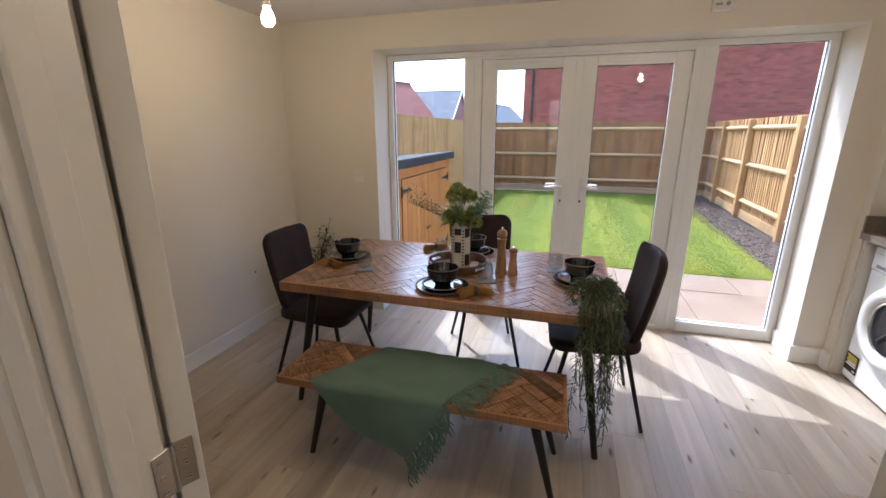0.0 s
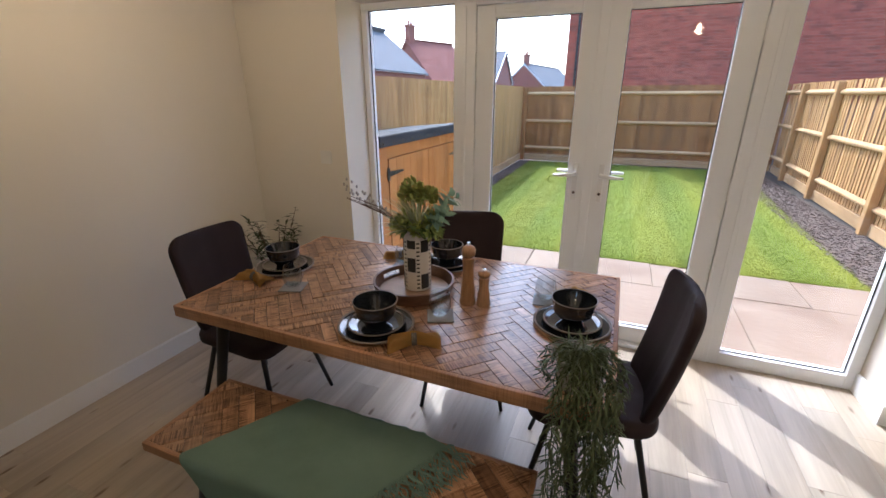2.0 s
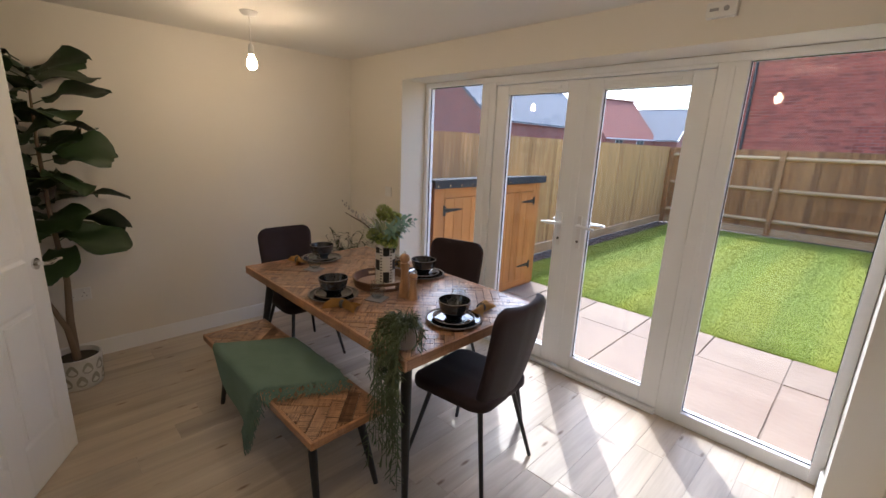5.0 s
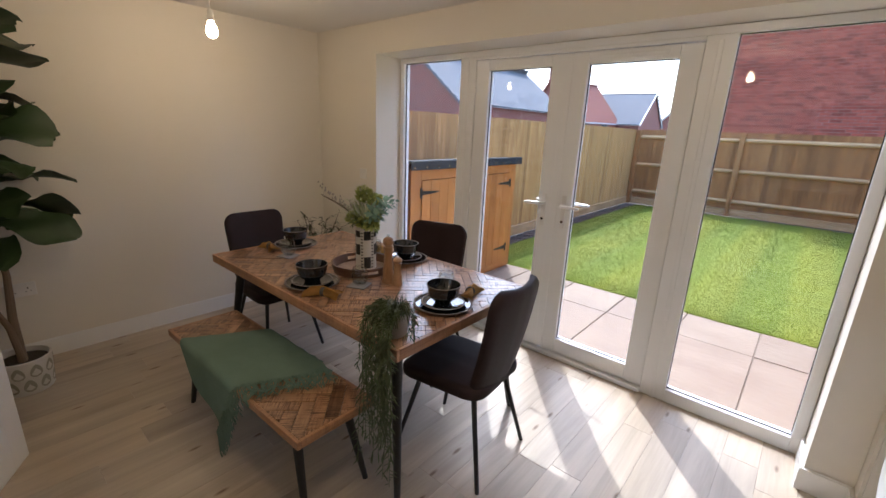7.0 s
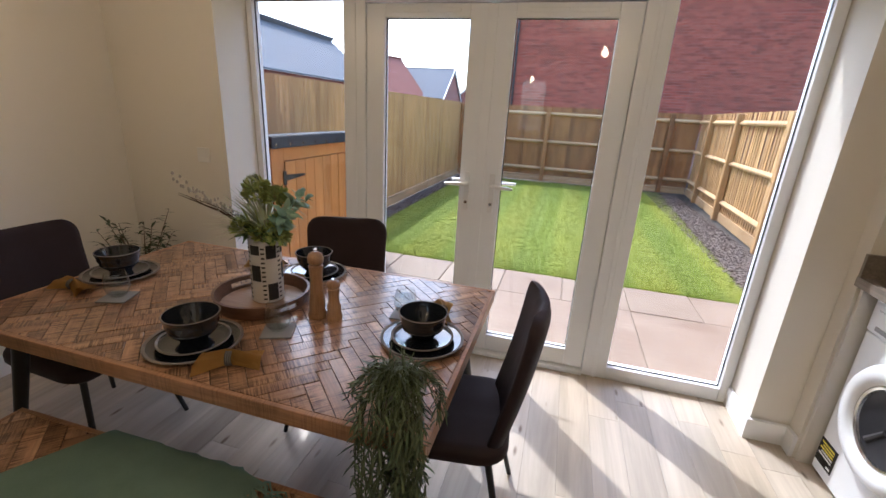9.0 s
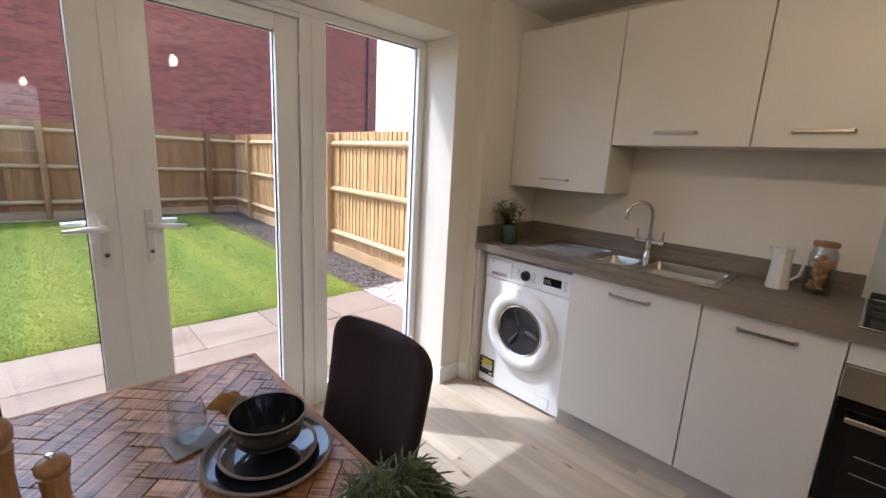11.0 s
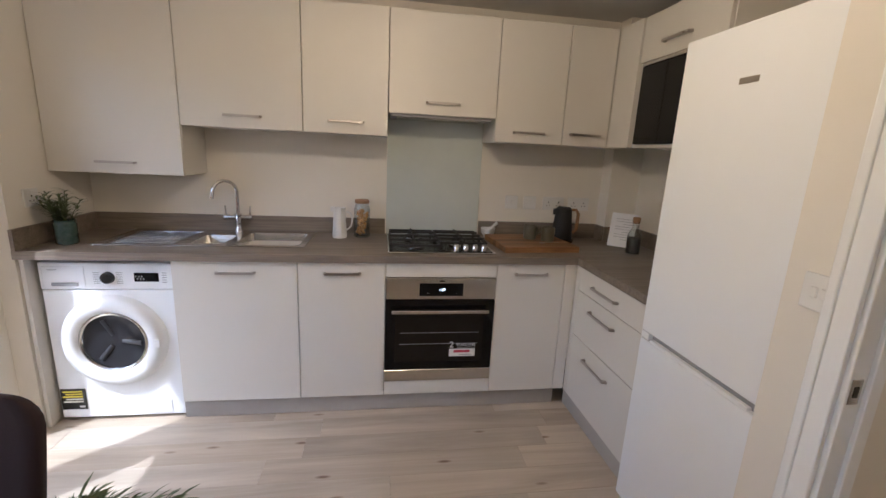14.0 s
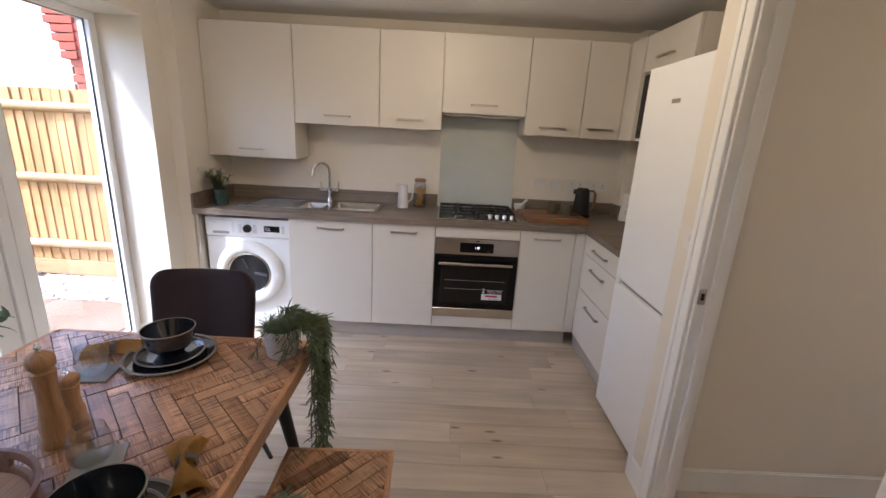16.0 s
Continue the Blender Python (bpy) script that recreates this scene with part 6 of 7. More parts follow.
# ---- things on the worktop ----
def worktop_things():
    z = WZ
    d = thing("glass_vase", "squat dark green mottled glass vase on the worktop end", "vase", 2.46, 3.215, z)
    part("body", lathe([(0, 0), (0.040, 0), (0.046, 0.006), (0.047, 0.10), (0.044, 0.108), (0.047, 0.118), (0.044, 0.118), (0.041, 0.108), (0.043, 0.01), (0, 0.008)], 32), surf("mottled_green_glass", (0.02, 0.05, 0.045), 0.12, scale=40, col2=(0.05, 0.09, 0.085), bump=0.1, coat=0.6), d, smooth=True)
    g = thing("herb_sprigs", "bunch of narrow-leaved green sprigs in the dark glass vase", "plant", 2.46, 3.215, z + 0.02)
    rng = random.Random(14)
    bm = bmesh.new()
    for k in range(16):
        a, r, h = rng.uniform(0, 6.28), rng.uniform(0.01, 0.085), rng.uniform(0.15, 0.25)
        p0, p1 = Vector((0, 0, 0.02)), Vector((r * math.cos(a), r * math.sin(a), h))
        tube([p0, p0.lerp(p1, 0.5) + Vector((0, 0, 0.02)), p1], 0.0016, 4, bm=bm)
        for i in range(22):
            q = p0.lerp(p1, 0.42 + 0.58 * i / 21)
            b = rng.uniform(0, 6.28)
            leaf(bm, q, (math.cos(b), math.sin(b), 0.7), (0, 0, 1), rng.uniform(0.035, 0.055), 0.010, seg=2)
    part("foliage", bm, M_SUCC, g)
    j = thing("jug", "white faceted ceramic jug with a loop handle, on the worktop", "jug", 2.735, 1.935, z)
    part("body", lathe([(0, 0), (0.042, 0), (0.044, 0.004), (0.034, 0.16), (0.037, 0.18), (0.034, 0.18), (0.031, 0.16), (0.04, 0.01), (0, 0.008)], 9), M_WHITECER, j)
    part("spout", slab([(-0.014, 0.0), (0.014, 0.0), (0.0, 0.022)], 0.155, 0.183), M_WHITECER, j).matrix_basis = pose(0.0, 0.031, 0, 0, 0, 0)
    part("handle", tube([(0, -0.036, 0.155), (0, -0.062, 0.15), (0, -0.075, 0.115), (0, -0.068, 0.07), (0, -0.042, 0.045)], 0.0055, 8), M_WHITECER, j, smooth=True)
    k = thing("storage_jar", "clear glass jar of golden biscuits, wooden lid, on the worktop", "jar", 2.775, 1.805, z)
    part("jar", lathe([(0, 0), (0.044, 0), (0.048, 0.008), (0.048, 0.17), (0.038, 0.195), (0.038, 0.212), (0.036, 0.212), (0.036, 0.195), (0.0455, 0.17), (0.0455, 0.01), (0, 0.006)], 36), M_CLEAR, k, smooth=True)
    part("lid", lathe([(0, 0.205), (0.042, 0.205), (0.044, 0.21), (0.044, 0.222), (0.041, 0.226), (0, 0.226)], 32), M_CORK, k, "round wooden lid", smooth=True)
    for i in range(46):
        a, r = rng.uniform(0, 6.28), 0.030 * math.sqrt(rng.uniform(0, 1))
        bm = lathe([(0, -0.006), (0.009, -0.005), (0.013, 0), (0.010, 0.005), (0, 0.006)], 9)
        o = part("biscuit", bm, M_PASTA, k, smooth=True)
        o.matrix_basis = pose(r * math.cos(a), r * math.sin(a), 0.02 + 0.14 * i / 46, rng.uniform(0, 180), rng.uniform(0, 180), 0)
    m = thing("mortar", "white stone mortar holding its pestle, beside the hob", "mortar", 2.82, 1.002, z)
    part("bowl", lathe([(0, 0), (0.028, 0), (0.026, 0.008), (0.042, 0.03), (0.047, 0.062), (0.041, 0.062), (0.034, 0.03), (0, 0.02)], 32), M_WHITECER, m, smooth=True)
    part("pestle", tube([(-0.01, 0.01, 0.03), (0.0, -0.03, 0.07), (0.004, -0.06, 0.098)], [0.012, 0.009, 0.012], 10), M_WHITECER, m, smooth=True)
    b = thing("chopping_board", "thick striped wooden chopping board on the worktop beside the hob", "chopping board", 2.585, 0.80, z, 4)
    for i in range(7):
        part("stave", box(-0.19 + 0.054 * i, -0.137 + 0.054 * i, -0.225, 0.225, 0, 0.034, 0.002), M_BOARD, b)
    for mx, my, rot in ((2.635, 0.784, -70), (2.575, 0.694, -60)):
        g = tagged(thing("mug", "olive stoneware mug on the chopping board", "mug", mx, my, z + 0.034, rot), group="mugs on the board")
        part("body", lathe([(0, 0), (0.034, 0), (0.038, 0.006), (0.041, 0.07), (0.0395, 0.083), (0.0375, 0.083), (0.036, 0.01), (0, 0.008)], 32), M_OLIVE, g, smooth=True)
        part("handle", tube([(0.036, 0, 0.066), (0.058, 0, 0.066), (0.066, 0, 0.045), (0.056, 0, 0.024), (0.036, 0, 0.022)], 0.0048, 8), M_OLIVE, g, smooth=True)
    s = thing("teaspoon", "brass-coloured teaspoon lying on the chopping board", "spoon", 2.50, 0.70, z + 0.036, 10)
    part("stem", tube([(0, -0.05, 0.003), (0, 0.0, 0.005), (0, 0.05, 0.003)], 0.0022, 6), M_BRUSH, s, smooth=True)
    part("spoon_bowl", lathe([(0, 0), (0.011, 0.002), (0.013, 0.005)], 16, at=(0, 0.062, 0)), M_BRUSH, s, smooth=True)
    t = thing("kettle", "matt black kettle with brown wooden handle on the worktop", "kettle", 2.745, 0.53, z)
    part("base", lathe([(0, 0), (0.075, 0), (0.075, 0.014), (0.066, 0.02), (0, 0.02)], 36), M_BLACK, t, smooth=True)
    part("body", lathe([(0, 0.021), (0.064, 0.021), (0.067, 0.03), (0.050, 0.195), (0.046, 0.215), (0.038, 0.222), (0, 0.224)], 36), M_BLACKM, t, "matt black tapered body", smooth=True)
    part("spout", slab([(-0.02, 0), (0.02, 0), (0.0, 0.034)], 0.175, 0.212), M_BLACKM, t).matrix_basis = pose(-0.01, 0.045, 0, 0, 0, 10)
    part("handle", tube([(0, -0.047, 0.205), (-0.005, -0.082, 0.205), (-0.008, -0.097, 0.18), (-0.008, -0.094, 0.08), (-0.004, -0.072, 0.055)], [0.008, 0.009, 0.011, 0.011, 0.009], 10), M_CORK, t, "brown wooden handle", smooth=True)
    c = thing("recipe_card", "white printed card in a clear acrylic stand on the worktop", "card", 2.565, 0.225, z)
    o = part("card", box(-0.002, 0.0, -0.075, 0.075, 0.006, 0.215), M_PAPER, c)
    o.matrix_basis = pose(0, 0, 0, 0, 12, -45)
    for i in range(9):
        w = 0.05 if i % 3 else 0.028
        part("print_line", box(-0.0032, -0.0022, -0.055, -0.055 + 2 * w, 0.05 + 0.016 * i, 0.0525 + 0.016 * i), M_GREYP, o)
    part("stand_foot", box(-0.005, 0.09, -0.075, 0.075, 0.0, 0.004, 0.001), M_CLEAR, c).matrix_basis = pose(0, 0, 0, 0, 0, -45)
    bt = thing("coffee_bottle", "clear glass bottle half full of ground coffee with a cork stopper", "bottle", 2.40, 0.24, z)
    part("bottle", lathe([(0, 0), (0.036, 0), (0.039, 0.006), (0.039, 0.115), (0.02, 0.15), (0.019, 0.185), (0.022, 0.19), (0.02, 0.19), (0.017, 0.15), (0.037, 0.115), (0.037, 0.01), (0, 0.005)], 32), M_CLEAR, bt, smooth=True)
    part("coffee", lathe([(0, 0.007), (0.036, 0.007), (0.036, 0.098), (0, 0.1)], 28), M_COFFEE, bt, smooth=True, angle=40)
    part("stopper", lathe([(0, 0.18), (0.017, 0.18), (0.020, 0.192), (0.021, 0.215), (0, 0.217)], 20), M_CORK, bt, smooth=True)
    pv = thing("pampas_vase", "clear glass vase with tan pampas plumes beside the fridge freezer", "vase", 2.27, 0.15, z)
    part("vase", lathe([(0, 0), (0.035, 0), (0.042, 0.06), (0.03, 0.13), (0.034, 0.17), (0.032, 0.17), (0.028, 0.13), (0.04, 0.06), (0, 0.006)], 28), M_CLEAR, pv, smooth=True)
    bm = bmesh.new()
    for k in range(5):
        a = rng.uniform(0, 6.28)
        top = Vector((0.05 * math.cos(a), 0.06 * math.sin(a), 0.38))
        tube([(0, 0, 0.02), top * 0.5 + Vector((0, 0, 0.02)), top], 0.0014, 4, bm=bm)
        for i in range(110):
            q = Vector((0, 0, 0.02)).lerp(top, rng.uniform(0.55, 1.0))
            b = rng.uniform(0, 6.28)
            leaf(bm, q, (math.cos(b), math.sin(b), 0.9), (0, 0, 1), rng.uniform(0.03, 0.05), 0.004, seg=1)
    part("plumes", bm, M_PAMPAS, pv, "tan feathery plumes")


worktop_things()

# ---- garden ----
GZ = -0.15
FX0, FX1, FY = -1.72, 4.0, 12.8
ground = part("ground", box(-120, 120, 3.772, 200, GZ - 0.5, GZ - 0.03), M_SOIL, kind="structure")
# Unseen ground, added outside the gap in the hall's end wall.
part("road", box(-60, 60, -80, -2.751, GZ - 0.5, GZ - 0.03), M_JOINT, kind="structure")
sod = box(-1.42, 3.03, 5.72, 12.62, GZ - 0.04, GZ - 0.004)
for v in sod.verts:
    if v.co.x > 0 and v.co.y > 9:
        v.co.x = 3.37
lawn = part("lawn", sod, M_LAWN, kind="structure")
patio = part("pavement", box(-3.0, 3.04, 3.772, 5.71, GZ - 0.1, GZ - 0.012), M_JOINT, kind="structure")
wall_outer = part("wall_outer", box(-6.0, OX0, 3.773, 3.785, -0.3, 2.6), M_BRICKF, kind="structure")
part("wall_outer", box(OX1, 3.1, 3.773, 3.785, -0.3, 2.6), M_BRICKF, kind="structure")
part("wall_outer", box(OX0, OX1, 3.773, 3.785, OZ + 0.01, 2.6), M_BRICKF, kind="structure")
part("cill", box(OX0, OX1, 3.752, 3.90, -0.06, -0.005), M_UPVC, kind="structure")


def board_mesh(w, h, t):
    """A feather-edged board: thick on one side, thin on the other."""
    bm = bmesh.new()
    prof = [(-w / 2, 0.0), (w / 2, 0.0), (w / 2, t * 0.4), (-w / 2, t)]
    lo = [bm.verts.new((x, y, 0)) for x, y in prof]
    hi = [bm.verts.new((x, y, h)) for x, y in prof]
    bm.faces.new(lo[::-1])
    bm.faces.new(hi)
    for i in range(4):
        bm.faces.new((lo[i], lo[(i + 1) % 4], hi[(i + 1) % 4], hi[i]))
    me = bpy.data.meshes.new("board")
    bm.to_mesh(me)
    bm.free()
    return me


def fence(label, x, y, rz, length, mat, rails, bays, seed):
    """Closeboard fence; x runs along it, rails on its own -y side, boards beyond."""
    rng = random.Random(seed)
    d = thing("fence", label, "fence", x, y, GZ, rz)
    me = board_mesh(0.125, 1.70, 0.022)
    me.materials.append(mat)
    step, n = 0.1, int(length / 0.1)
    for i in range(n):
        m = pose(0.05 + step * i, 0.022, 0.16 + rng.uniform(-0.004, 0.004), rng.uniform(-0.3, 0.3), rng.uniform(-0.25, 0.25), -7)
        shared("board", me, d, m)
    part("gravel_board", box(0, length, -0.005, 0.02, 0.0, 0.155, 0.003), M_RAIL, d)
    if rails:
        for z in (0.33, 1.01, 1.69):
            bm = bmesh.new()
            pr = [(0.012, -0.045), (-0.028, -0.03), (-0.038, -0.012), (-0.038, 0.008), (0.012, 0.045)]
            lo = [bm.verts.new((0, a, z + b)) for a, b in pr]
            hi = [bm.verts.new((length, a, z + b)) for a, b in pr]
            bm.faces.new(lo[::-1])
            bm.faces.new(hi)
            for i in range(5):
                bm.faces.new((lo[i], lo[(i + 1) % 5], hi[(i + 1) % 5], hi[i]))
            bmesh.ops.recalc_face_normals(bm, faces=bm.faces)
            part("rail", bm, M_RAIL, d)
        for px in bays:
            bm = box(px - 0.05, px + 0.05, -0.085, 0.012, 0, 1.84, 0.006)
            part("post", bm, mat, d)
    return d


fence("brown closeboard timber fence with rails, behind the lawn", FX0, FY, 0, 5.7, M_FENCEB, True, (0.05, 2.26, 5.1), 1)
fence("new pale closeboard timber fence with rails, beside the lawn", FX1, FY, -92.6, 8.85, M_FENCE, True, (1.15, 2.9, 5.05, 8.0), 2)
fence("new closeboard timber fence, board side, behind the garden store", FX0, 3.9, 90, 8.9, M_FENCE, False, (), 3)


def slabs():
    rng = random.Random(4)
    meshes = {}
    rows = ((3.79, 4.12), (4.13, 5.10), (5.11, 5.70))
    for r, (a, b) in enumerate(rows):
        step = (0.60, 1.20, 0.60)[r]
        x = 1.83 - 4 * 1.20
        while x < 2.95:
            w, h = step - 0.008, b - a
            k = (round(w, 3), round(h, 3))
            if k not in meshes:
                bm = box(-w / 2, w / 2, -h / 2, h / 2, -0.03, 0.0, 0.004)
                me = bpy.data.meshes.new("slab")
                bm.to_mesh(me)
                bm.free()
                me.materials.append(M_SLAB)
                meshes[k] = me
            shared("slab", meshes[k], patio, pose(x + step / 2, (a + b) / 2, GZ + rng.uniform(-0.002, 0.002), rng.uniform(-0.2, 0.2), rng.uniform(-0.2, 0.2)))
            x += step


def grass():
    rng = np.random.default_rng(5)
    n = 230000
    y = 5.70 + (rng.uniform(0, 1, n) ** 1.5) * 6.92
    x = -1.44 + rng.uniform(0, 1, n) * (4.49 + 0.05 * (y - 5.7))
    a, h = rng.uniform(0, 6.283, n), rng.uniform(0.009, 0.014, n)
    w = 0.0026 + 0.0003 * (y - 5.6)
    lx, ly = rng.normal(0, 0.017, n), rng.normal(0, 0.017, n)
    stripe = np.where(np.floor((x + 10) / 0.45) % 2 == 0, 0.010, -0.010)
    v = np.empty((n, 3, 3))
    v[:, 0] = np.stack([x - w * np.cos(a), y - w * np.sin(a), np.full(n, GZ - 0.006)], 1)
    v[:, 1] = np.stack([x + w * np.cos(a), y + w * np.sin(a), np.full(n, GZ - 0.006)], 1)
    v[:, 2] = np.stack([x + lx, y + ly + stripe, GZ + h - 0.005], 1)
    me = bpy.data.meshes.new("grass")
    me.from_pydata(v.reshape(-1, 3).tolist(), [], np.arange(3 * n).reshape(-1, 3).tolist())
    me.materials.append(M_GRASS)
    tagged(new("grass", me), label="short mown grass on the lawn", category="grass", kind="stuff")


def scatter(name, label, x0, x1, y0, y1, n, r, mat, seed):
    rng = random.Random(seed)
    bx = []
    for i in range(n):
        s = r * rng.uniform(0.5, 1.2)
        bx.append(((rng.uniform(x0, x1), rng.uniform(y0, y1), GZ - 0.02 + s * 0.4 + rng.uniform(0, 0.006)), (s, s * rng.uniform(0.6, 1), s * rng.uniform(0.3, 0.6)), rng.uniform(0, 3)))
    tagged(stuff_boxes(name, bx, mat), label=label, category="gravel")


def shed():
    """Low timber store with two doors that face +x."""
    d = thing("garden_store", "low orange-stained timber store, two doors shut, on the patio", "shed", -0.87, 3.86, GZ)
    L, dep, h = 1.80, 0.66, 1.30
    part("carcass", box(-dep, -0.03, 0.02, L, 0.03, h - 0.02), M_SHED, d)
    part("floor_bearer", box(-dep, -0.02, 0.0, L, 0.0, 0.035), M_SHED, d)
    for a, b in ((0.0, 0.14), (L - 0.14, L)):
        part("corner_post", box(-0.03, 0.0, a, b, 0.03, h, 0.003), M_SHED, d)
    part("head_rail", box(-0.03, -0.002, 0.14, L - 0.14, h - 0.10, h, 0.003), M_SHED, d)
    part("bottom_rail", box(-0.03, -0.002, 0.14, L - 0.14, 0.03, 0.10, 0.003), M_SHED, d)
    for a, s in ((0.142, 1), (L / 2 + 0.004, -1)):
        dw = L / 2 - 0.146
        dr = part("door", box(-0.028, -0.006, a, a + dw, 0.105, h - 0.104), M_GROOVE, d, "boarded orange timber door")
        n = 6
        for i in range(n):
            part("plank", box(-0.006, 0.008, a + dw * i / n + 0.0015, a + dw * (i + 1) / n - 0.0015, 0.105, h - 0.104, 0.002), M_SHED, dr)
        ey = a if s > 0 else a + dw
        for z in (0.28, h - 0.22):
            hb = slab([(0, -0.05), (0.035, -0.05), (0.035, -0.022), (0.26, -0.008), (0.275, 0), (0.26, 0.008), (0.035, 0.022), (0.035, 0.05), (0, 0.05)], 0, 0.005)
            hinge = part("tee_hinge", hb, M_BLACKM, dr, "black iron tee hinge")
            hinge.matrix_basis = Matrix.Translation((0.0085, ey + s * -0.03, z)) @ (Matrix(((0, 0, 1), (s, 0, 0), (0, 1, 0))).to_4x4())
    part("bolt", box(0.008, 0.018, L / 2 - 0.06, L / 2 + 0.06, 0.58, 0.60, 0.002), M_BLACKM, d)
    rf = part("roof", box(-dep - 0.05, 0.04, -0.04, L + 0.05, h + 0.025, h + 0.05), M_FELT, d, "dark felt roof")
    rf.matrix_basis = Matrix.Translation((0, 0, h + 0.03)) @ pose(0, 0, 0, 0, -5, 0) @ Matrix.Translation((0, 0, -h))
    part("felt_edge", box(0.035, 0.048, -0.04, L + 0.05, h + 0.0, h + 0.078, 0.002), M_FELT, d)
    fe = part("felt_edge", box(-dep - 0.05, 0.035, L + 0.05, L + 0.062, h - 0.03, h + 0.05, 0.002), M_FELT, d)
    fe.matrix_basis = rf.matrix_basis
    for i in range(12):
        part("nail", rod((0.048, 0.0 + 0.16 * i, h + 0.025), (0.050, 0.0 + 0.16 * i, h + 0.025), 0.009, n=8), M_STEEL, d)


def brick_panel(name, parent, x, y, z0, w, rows, rz, mat, bw=0.215, bh=0.065, j=0.01, seed=0, proud=0.006):
    rng = random.Random(seed)
    bx = []
    c, s = math.cos(radians(rz)), math.sin(radians(rz))
    for r in range(rows):
        px = -(bw + j) / 2 * (r % 2)
        while px < w:
            a, b = max(0, px), min(w, px + bw)
            if b - a > 0.03:
                m = (a + b) / 2
                bx.append(((x + m * c, y + m * s, z0 + r * (bh + j) + bh / 2), ((b - a) / 2, proud + rng.uniform(0, 0.001), bh / 2), radians(rz)))
            px += bw + j
    return stuff_boxes(name, bx, mat, parent)


def neighbour_house():
    """The tall gable wall behind the back fence."""
    d = thing("brick_house", "tall red brick house wall with black downpipes, behind the fence", "house")
    x0, x1, y = -1.02, 9.75, 15.2
    part("wall", box(x0, x1, y, y + 7.0, GZ - 0.3, 7.2), M_MORTAR, d)
    brick_panel("brickwork", d, x0, y, 1.3, x1 - x0, 76, 0, M_BRICK, seed=6)
    ob = brick_panel("brickwork", d, x0, y + 7.0, 1.3, 7.0, 76, -90, M_BRICK, seed=7)
    for px in (x0 + 0.28, x1 - 0.42):
        part("downpipe", rod((px, y - 0.05, GZ), (px, y - 0.05, 7.0), 0.034, n=12), M_DARKPIPE, d, "black downpipe", smooth=True)
    part("air_brick", box(0.51, 0.73, y - 0.012, y + 0.01, 2.56, 2.71), M_BRICKF, d)
    part("eaves", box(x0 - 0.3, x1 + 0.3, y - 0.3, y + 7.3, 7.2, 7.4), M_GLOSS, d)


def house(label, x, y, w, dep, eave, ridge, rz, tiles, chimney=None, gable_side=True, windows=(), seed=0, verge=None, rise=0.9):
    """A brick house; ridge along its own x, gables at both ends; windows on its own -y face."""
    d = thing("brick_house", label, "house", x, y, GZ, rz)
    bm = bmesh.new()
    pts = [(-dep / 2, 0), (dep / 2, 0), (dep / 2, eave), (0, ridge), (-dep / 2, eave)]
    lo = [bm.verts.new((-w / 2, a, b)) for a, b in pts]
    hi = [bm.verts.new((w / 2, a, b)) for a, b in pts]
    bm.faces.new(lo[::-1])
    bm.faces.new(hi)
    for i in range(5):
        bm.faces.new((lo[i], lo[(i + 1) % 5], hi[(i + 1) % 5], hi[i]))
    bmesh.ops.recalc_face_normals(bm, faces=bm.faces)
    wl = part("wall", bm, M_FARWALL, d)
    sl = math.hypot(dep / 2, ridge - eave)
    tilt = math.degrees(math.atan2(ridge - eave, dep / 2))
    for s in (-1, 1):
        rows = int(sl / 0.32) + 1
        bx = []
        for r in range(rows + 1):
            for c in range(int((w + 0.4) / 0.33)):
                bx.append(((-w / 2 - 0.1 + 0.33 * c + 0.165 * (r % 2), -sl - 0.25 + 0.32 * r + 0.16, 0.03 + 0.012), (0.16, 0.17, 0.012), 0.0))
        rt = stuff_boxes("roof", bx, tiles, d, kind="")
        rt.matrix_basis = Matrix.Translation((0, 0, ridge)) @ pose(0, 0, 0, 0, 0, 0 if s < 0 else 180) @ pose(0, 0, 0, tilt, 0, 0)
        under = part("roof_deck", box(-w / 2 - 0.12, w / 2 + 0.12, -sl - 0.3, 0.0, -0.02, 0.03), tiles, d)
        under.matrix_basis = rt.matrix_basis
        for e in (-1, 1):
            vg = part("verge", box(e * (w / 2 + 0.14) - 0.03, e * (w / 2 + 0.14) + 0.03, -sl - 0.3, 0.0, -0.12, 0.05), verge or tiles, d)
            vg.matrix_basis = rt.matrix_basis
        part("gutter", box(-w / 2 - 0.15, w / 2 + 0.15, s * (dep / 2 + 0.16) - 0.06, s * (dep / 2 + 0.16) + 0.06, eave - 0.22, eave - 0.1), M_GLOSS, d)
    if chimney:
        top = ridge + rise
        ch = part("chimney", box(chimney - 0.35, chimney + 0.35, -0.3, 0.3, ridge - 0.6, top), M_FARWALL, d)
        part("chimney_cap", box(chimney - 0.44, chimney + 0.44, -0.39, 0.39, top, top + 0.12), M_FARWALL, ch)
        for q in (-0.17, 0.17):
            part("chimney_pot", rod((chimney + q, 0, top + 0.12), (chimney + q, 0, top + 0.5), 0.11, 0.09, 12), M_BRICKF, ch)
    for wx, wz, ww, wh in windows:
        fr = part("window", box(wx - ww / 2, wx + ww / 2, -dep / 2 - 0.03, -dep / 2 + 0.02, wz, wz + wh, 0.01), M_UPVC, d)
        k = max(2, int(ww / 0.55))
        for i in range(k):
            a = wx - ww / 2 + 0.05 + (ww - 0.05) / k * i
            part("pane", box(a, a + (ww - 0.05) / k - 0.05, -dep / 2 - 0.04, -dep / 2 - 0.03, wz + 0.06, wz + wh - 0.06), M_FARGLASS, fr)
    return d


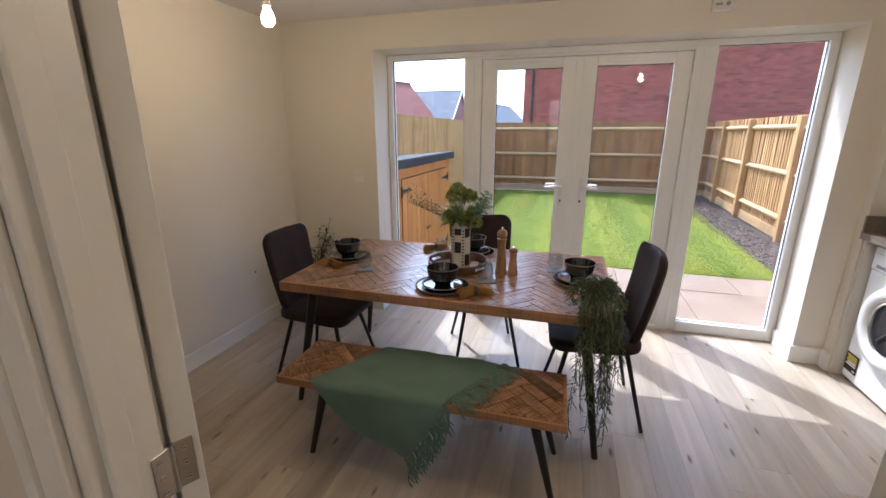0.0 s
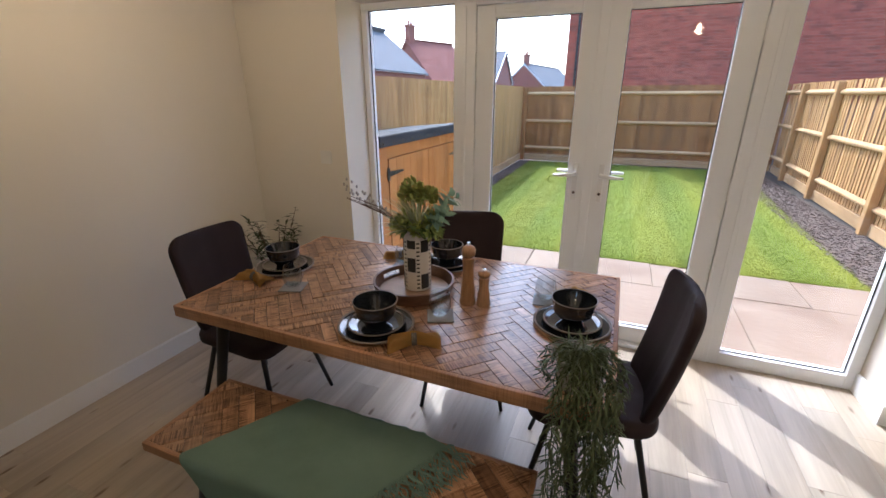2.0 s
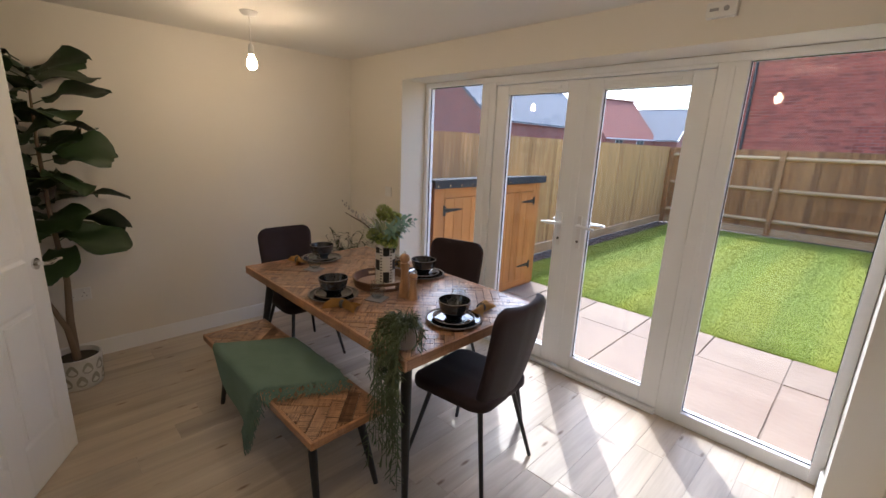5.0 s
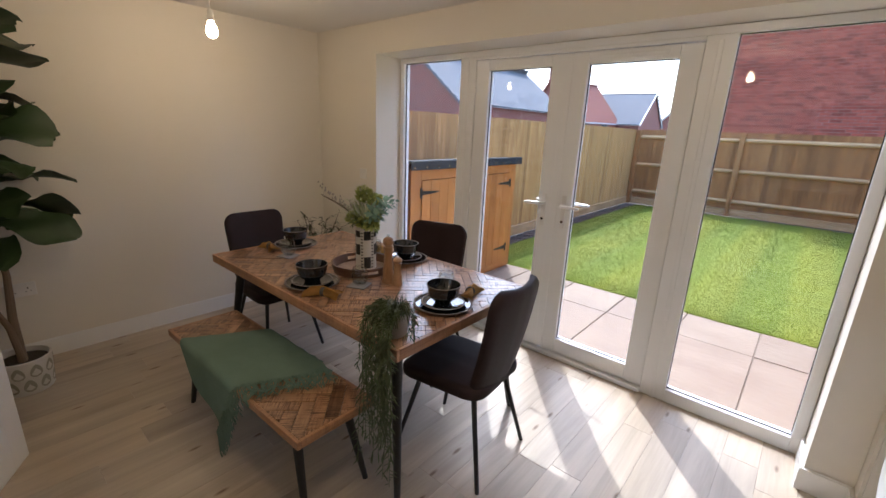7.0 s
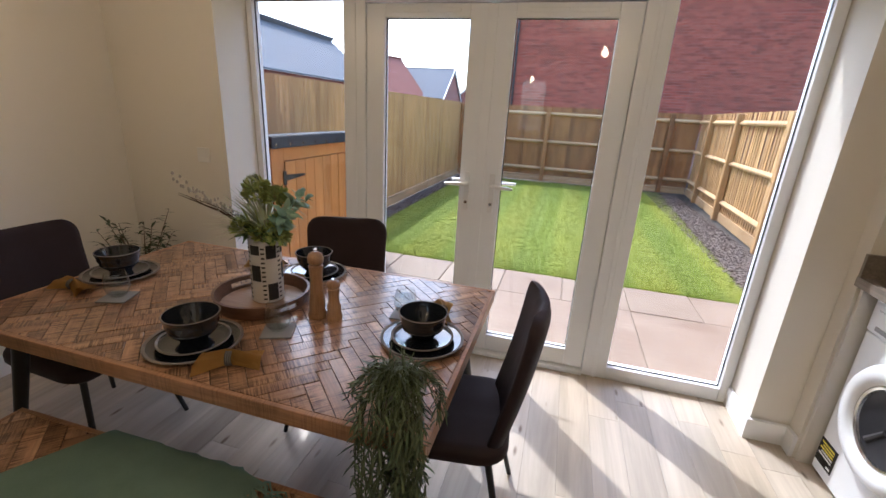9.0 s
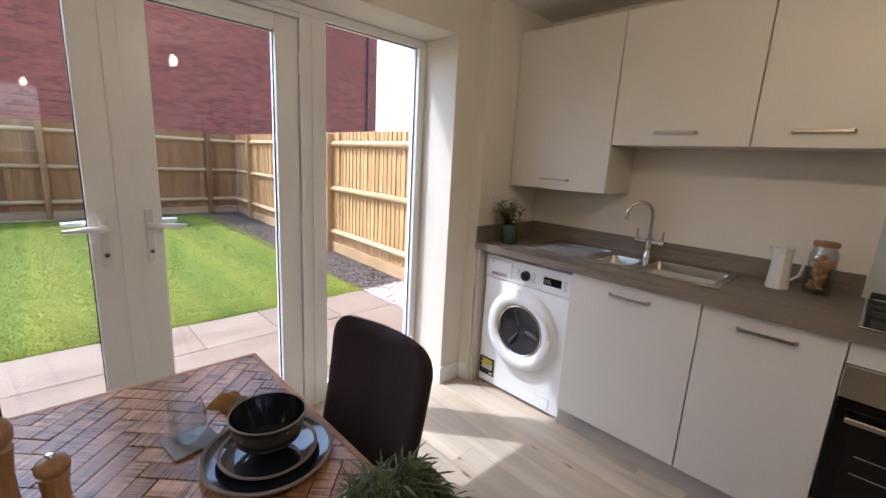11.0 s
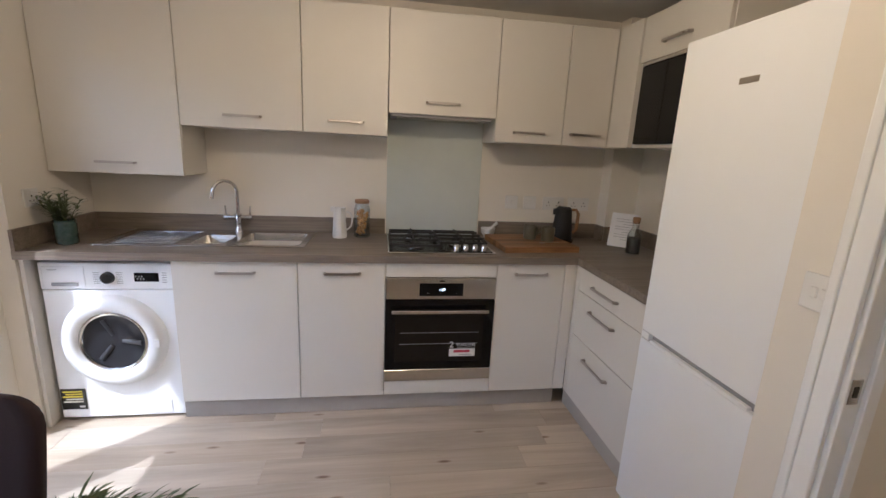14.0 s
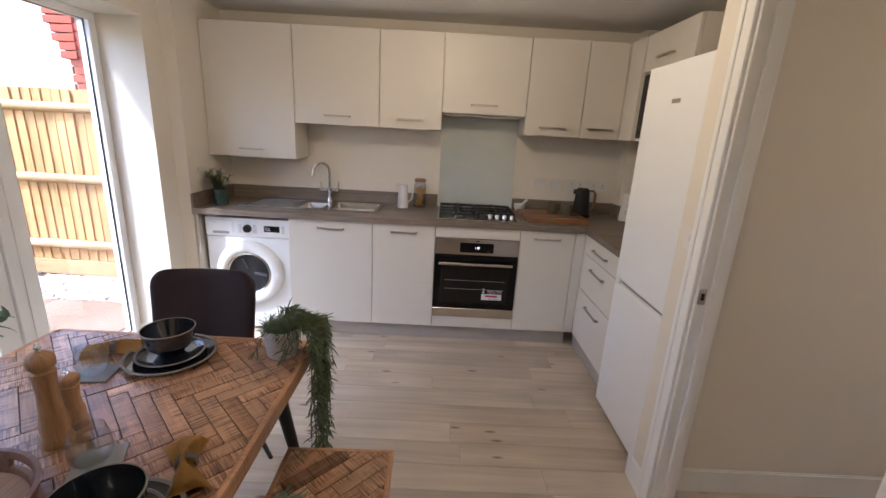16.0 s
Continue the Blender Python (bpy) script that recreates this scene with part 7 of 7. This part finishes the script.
def far_brick():
    m, nt, p = nodes_of("distant_brickwork")
    mp = coords(nt, (1, 1, 1))
    sep = nt.nodes.new("ShaderNodeSeparateXYZ")
    cb = nt.nodes.new("ShaderNodeCombineXYZ")
    ad = nt.nodes.new("ShaderNodeMath")
    nt.links.new(mp.outputs[0], sep.inputs[0])
    nt.links.new(sep.outputs[0], ad.inputs[0])
    nt.links.new(sep.outputs[1], ad.inputs[1])
    nt.links.new(ad.outputs[0], cb.inputs[0])
    nt.links.new(sep.outputs[2], cb.inputs[1])
    br = nt.nodes.new("ShaderNodeTexBrick")
    br.inputs["Scale"].default_value = 1.0
    br.inputs["Brick Width"].default_value, br.inputs["Row Height"].default_value, br.inputs["Mortar Size"].default_value = 0.225, 0.075, 0.006
    br.inputs["Color1"].default_value, br.inputs["Color2"].default_value, br.inputs["Mortar"].default_value = (0.36, 0.12, 0.08, 1), (0.22, 0.07, 0.05, 1), (0.34, 0.24, 0.2, 1)
    nt.links.new(cb.outputs[0], br.inputs["Vector"])
    nt.links.new(br.outputs["Color"], p.inputs["Base Color"])
    p.inputs["Roughness"].default_value = 0.9
    return m


M_FARWALL = far_brick()
neighbour_house()
house("red brick house, grey tiled roof, white windows, behind the fence", -17.2, 26.5, 12.5, 7.0, 3.3, 6.1, 90, M_SLATE, None, windows=((3.5, 1.2, 1.6, 1.05), (-0.2, 1.2, 1.0, 1.05), (-4.3, 0.2, 0.7, 2.0)))
house("red brick house, red tiled roof, brick chimney, behind the fence", -18.1, 43.65, 6.0, 7.0, 2.95, 6.5, 68, M_TILE, -2.6, windows=((-1.4, 1.9, 0.9, 0.9), (1.2, 1.9, 0.9, 0.9)), rise=1.25)
house("red brick house, pale grey roof, white verges, far off", -14.65, 49.4, 5.5, 9.0, 2.95, 5.95, 3, M_SLATE, verge=M_GLOSS)
house("small red brick house with grey roof, white verges and brick chimney", -10.9, 67.5, 15.5, 6.0, 2.6, 5.4, 82, M_SLATE, -7.0, verge=M_GLOSS, rise=1.0)
shed()


def corner_brickwork():
    """Corbelled brick corner of the house next door, beside the side fence."""
    d = thing("brick_pier", "red brick house corner with stepped corbels behind the fence", "house", 3.72, 5.14, GZ)
    part("core", box(0.01, 1.2, -0.9, 0.02, 0, 3.4), M_MORTAR, d)
    brick_panel("brickwork", d, 0.0, -0.9, 0.5, 0.92, 26, 90, M_BRICK, seed=8)
    brick_panel("brickwork", d, 1.2, 0.03, 0.5, 1.2, 26, 180, M_BRICK, seed=9)
    k = 0
    for i in range(8):
        z = 2.13 + 0.15 * i
        for j in range(2):
            bx = part("brick", box(-0.02, 1.1, -0.05, 0.05 + 0.055 * (i + 1), z + 0.075 * j, z + 0.075 * j + 0.065, 0.003), M_BRICK, d)


corner_brickwork()


def far_trees():
    rng = random.Random(21)
    for cx, cy, h in ((14.0, 26.0, 4.6), (19.0, 30.0, 5.4), (10.5, 30.0, 4.2)):
        d = thing("tree", "leafy green tree far behind the side fence", "tree", cx, cy, GZ, group="far trees")
        part("trunk", tube([(0, 0, 0), (0.1, 0, h * 0.4), (0, 0.1, h * 0.8)], [0.2, 0.14, 0.05], 8), M_SOIL, d)
        bm = bmesh.new()
        for i in range(900):
            a, r = rng.uniform(0, 6.28), rng.uniform(0, 1) ** 0.5
            z = h * rng.uniform(0.35, 1.0)
            rr = 2.3 * r * math.sin(math.pi * min(1, (z / h - 0.25) * 1.2)) ** 0.6 if z / h > 0.26 else 0
            leaf(bm, (rr * math.cos(a), rr * math.sin(a), z), (math.cos(a), math.sin(a), rng.uniform(-0.5, 0.6)), (0, 0, 1), 0.38, 0.26, seg=1)
        part("crown", bm, M_GRASS, d)


far_trees()


# ---- floor planks ----
def planks():
    rng = random.Random(11)
    w, L = 0.150, 1.22
    meshes = {}
    i = 0
    x = XW
    while x < XE:
        y = -2.6 - rng.uniform(0, L)
        x1 = min(x + w, XE)
        while y < 3.70:
            a, b = max(y, -2.6), min(y + L, 3.70)
            if b - a > 0.02 and not (b < 0.6 and (x1 < -0.4 or x > 1.1)):
                k = (round(x1 - x, 3), round(b - a, 3))
                if k not in meshes:
                    bm = box(-k[0] / 2 + 0.0004, k[0] / 2 - 0.0004, -k[1] / 2 + 0.0004, k[1] / 2 - 0.0004, -0.004, 0.0, 0.0006)
                    me = bpy.data.meshes.new("plank")
                    bm.to_mesh(me)
                    bm.free()
                    me.materials.append(M_PLANK)
                    meshes[k] = me
                shared("plank", meshes[k], floor, pose((x + x1) / 2, (a + b) / 2, 0.0))
            y += L
        x += w


planks()
slabs()
grass()
scatter("slate_chippings", "dark chippings in the border along the fences", 3.05, 3.72, 5.72, 12.6, 9000, 0.016, M_CHIP, 1)
scatter("slate_chippings", "dark chippings in the border beside the board fence", -1.69, -1.42, 5.72, 12.6, 3300, 0.018, M_CHIP, 2)
scatter("pale_gravel", "pale gravel between the patio and the side fence", 3.05, 3.66, 3.85, 5.75, 5200, 0.013, M_PEBBLE, 3)
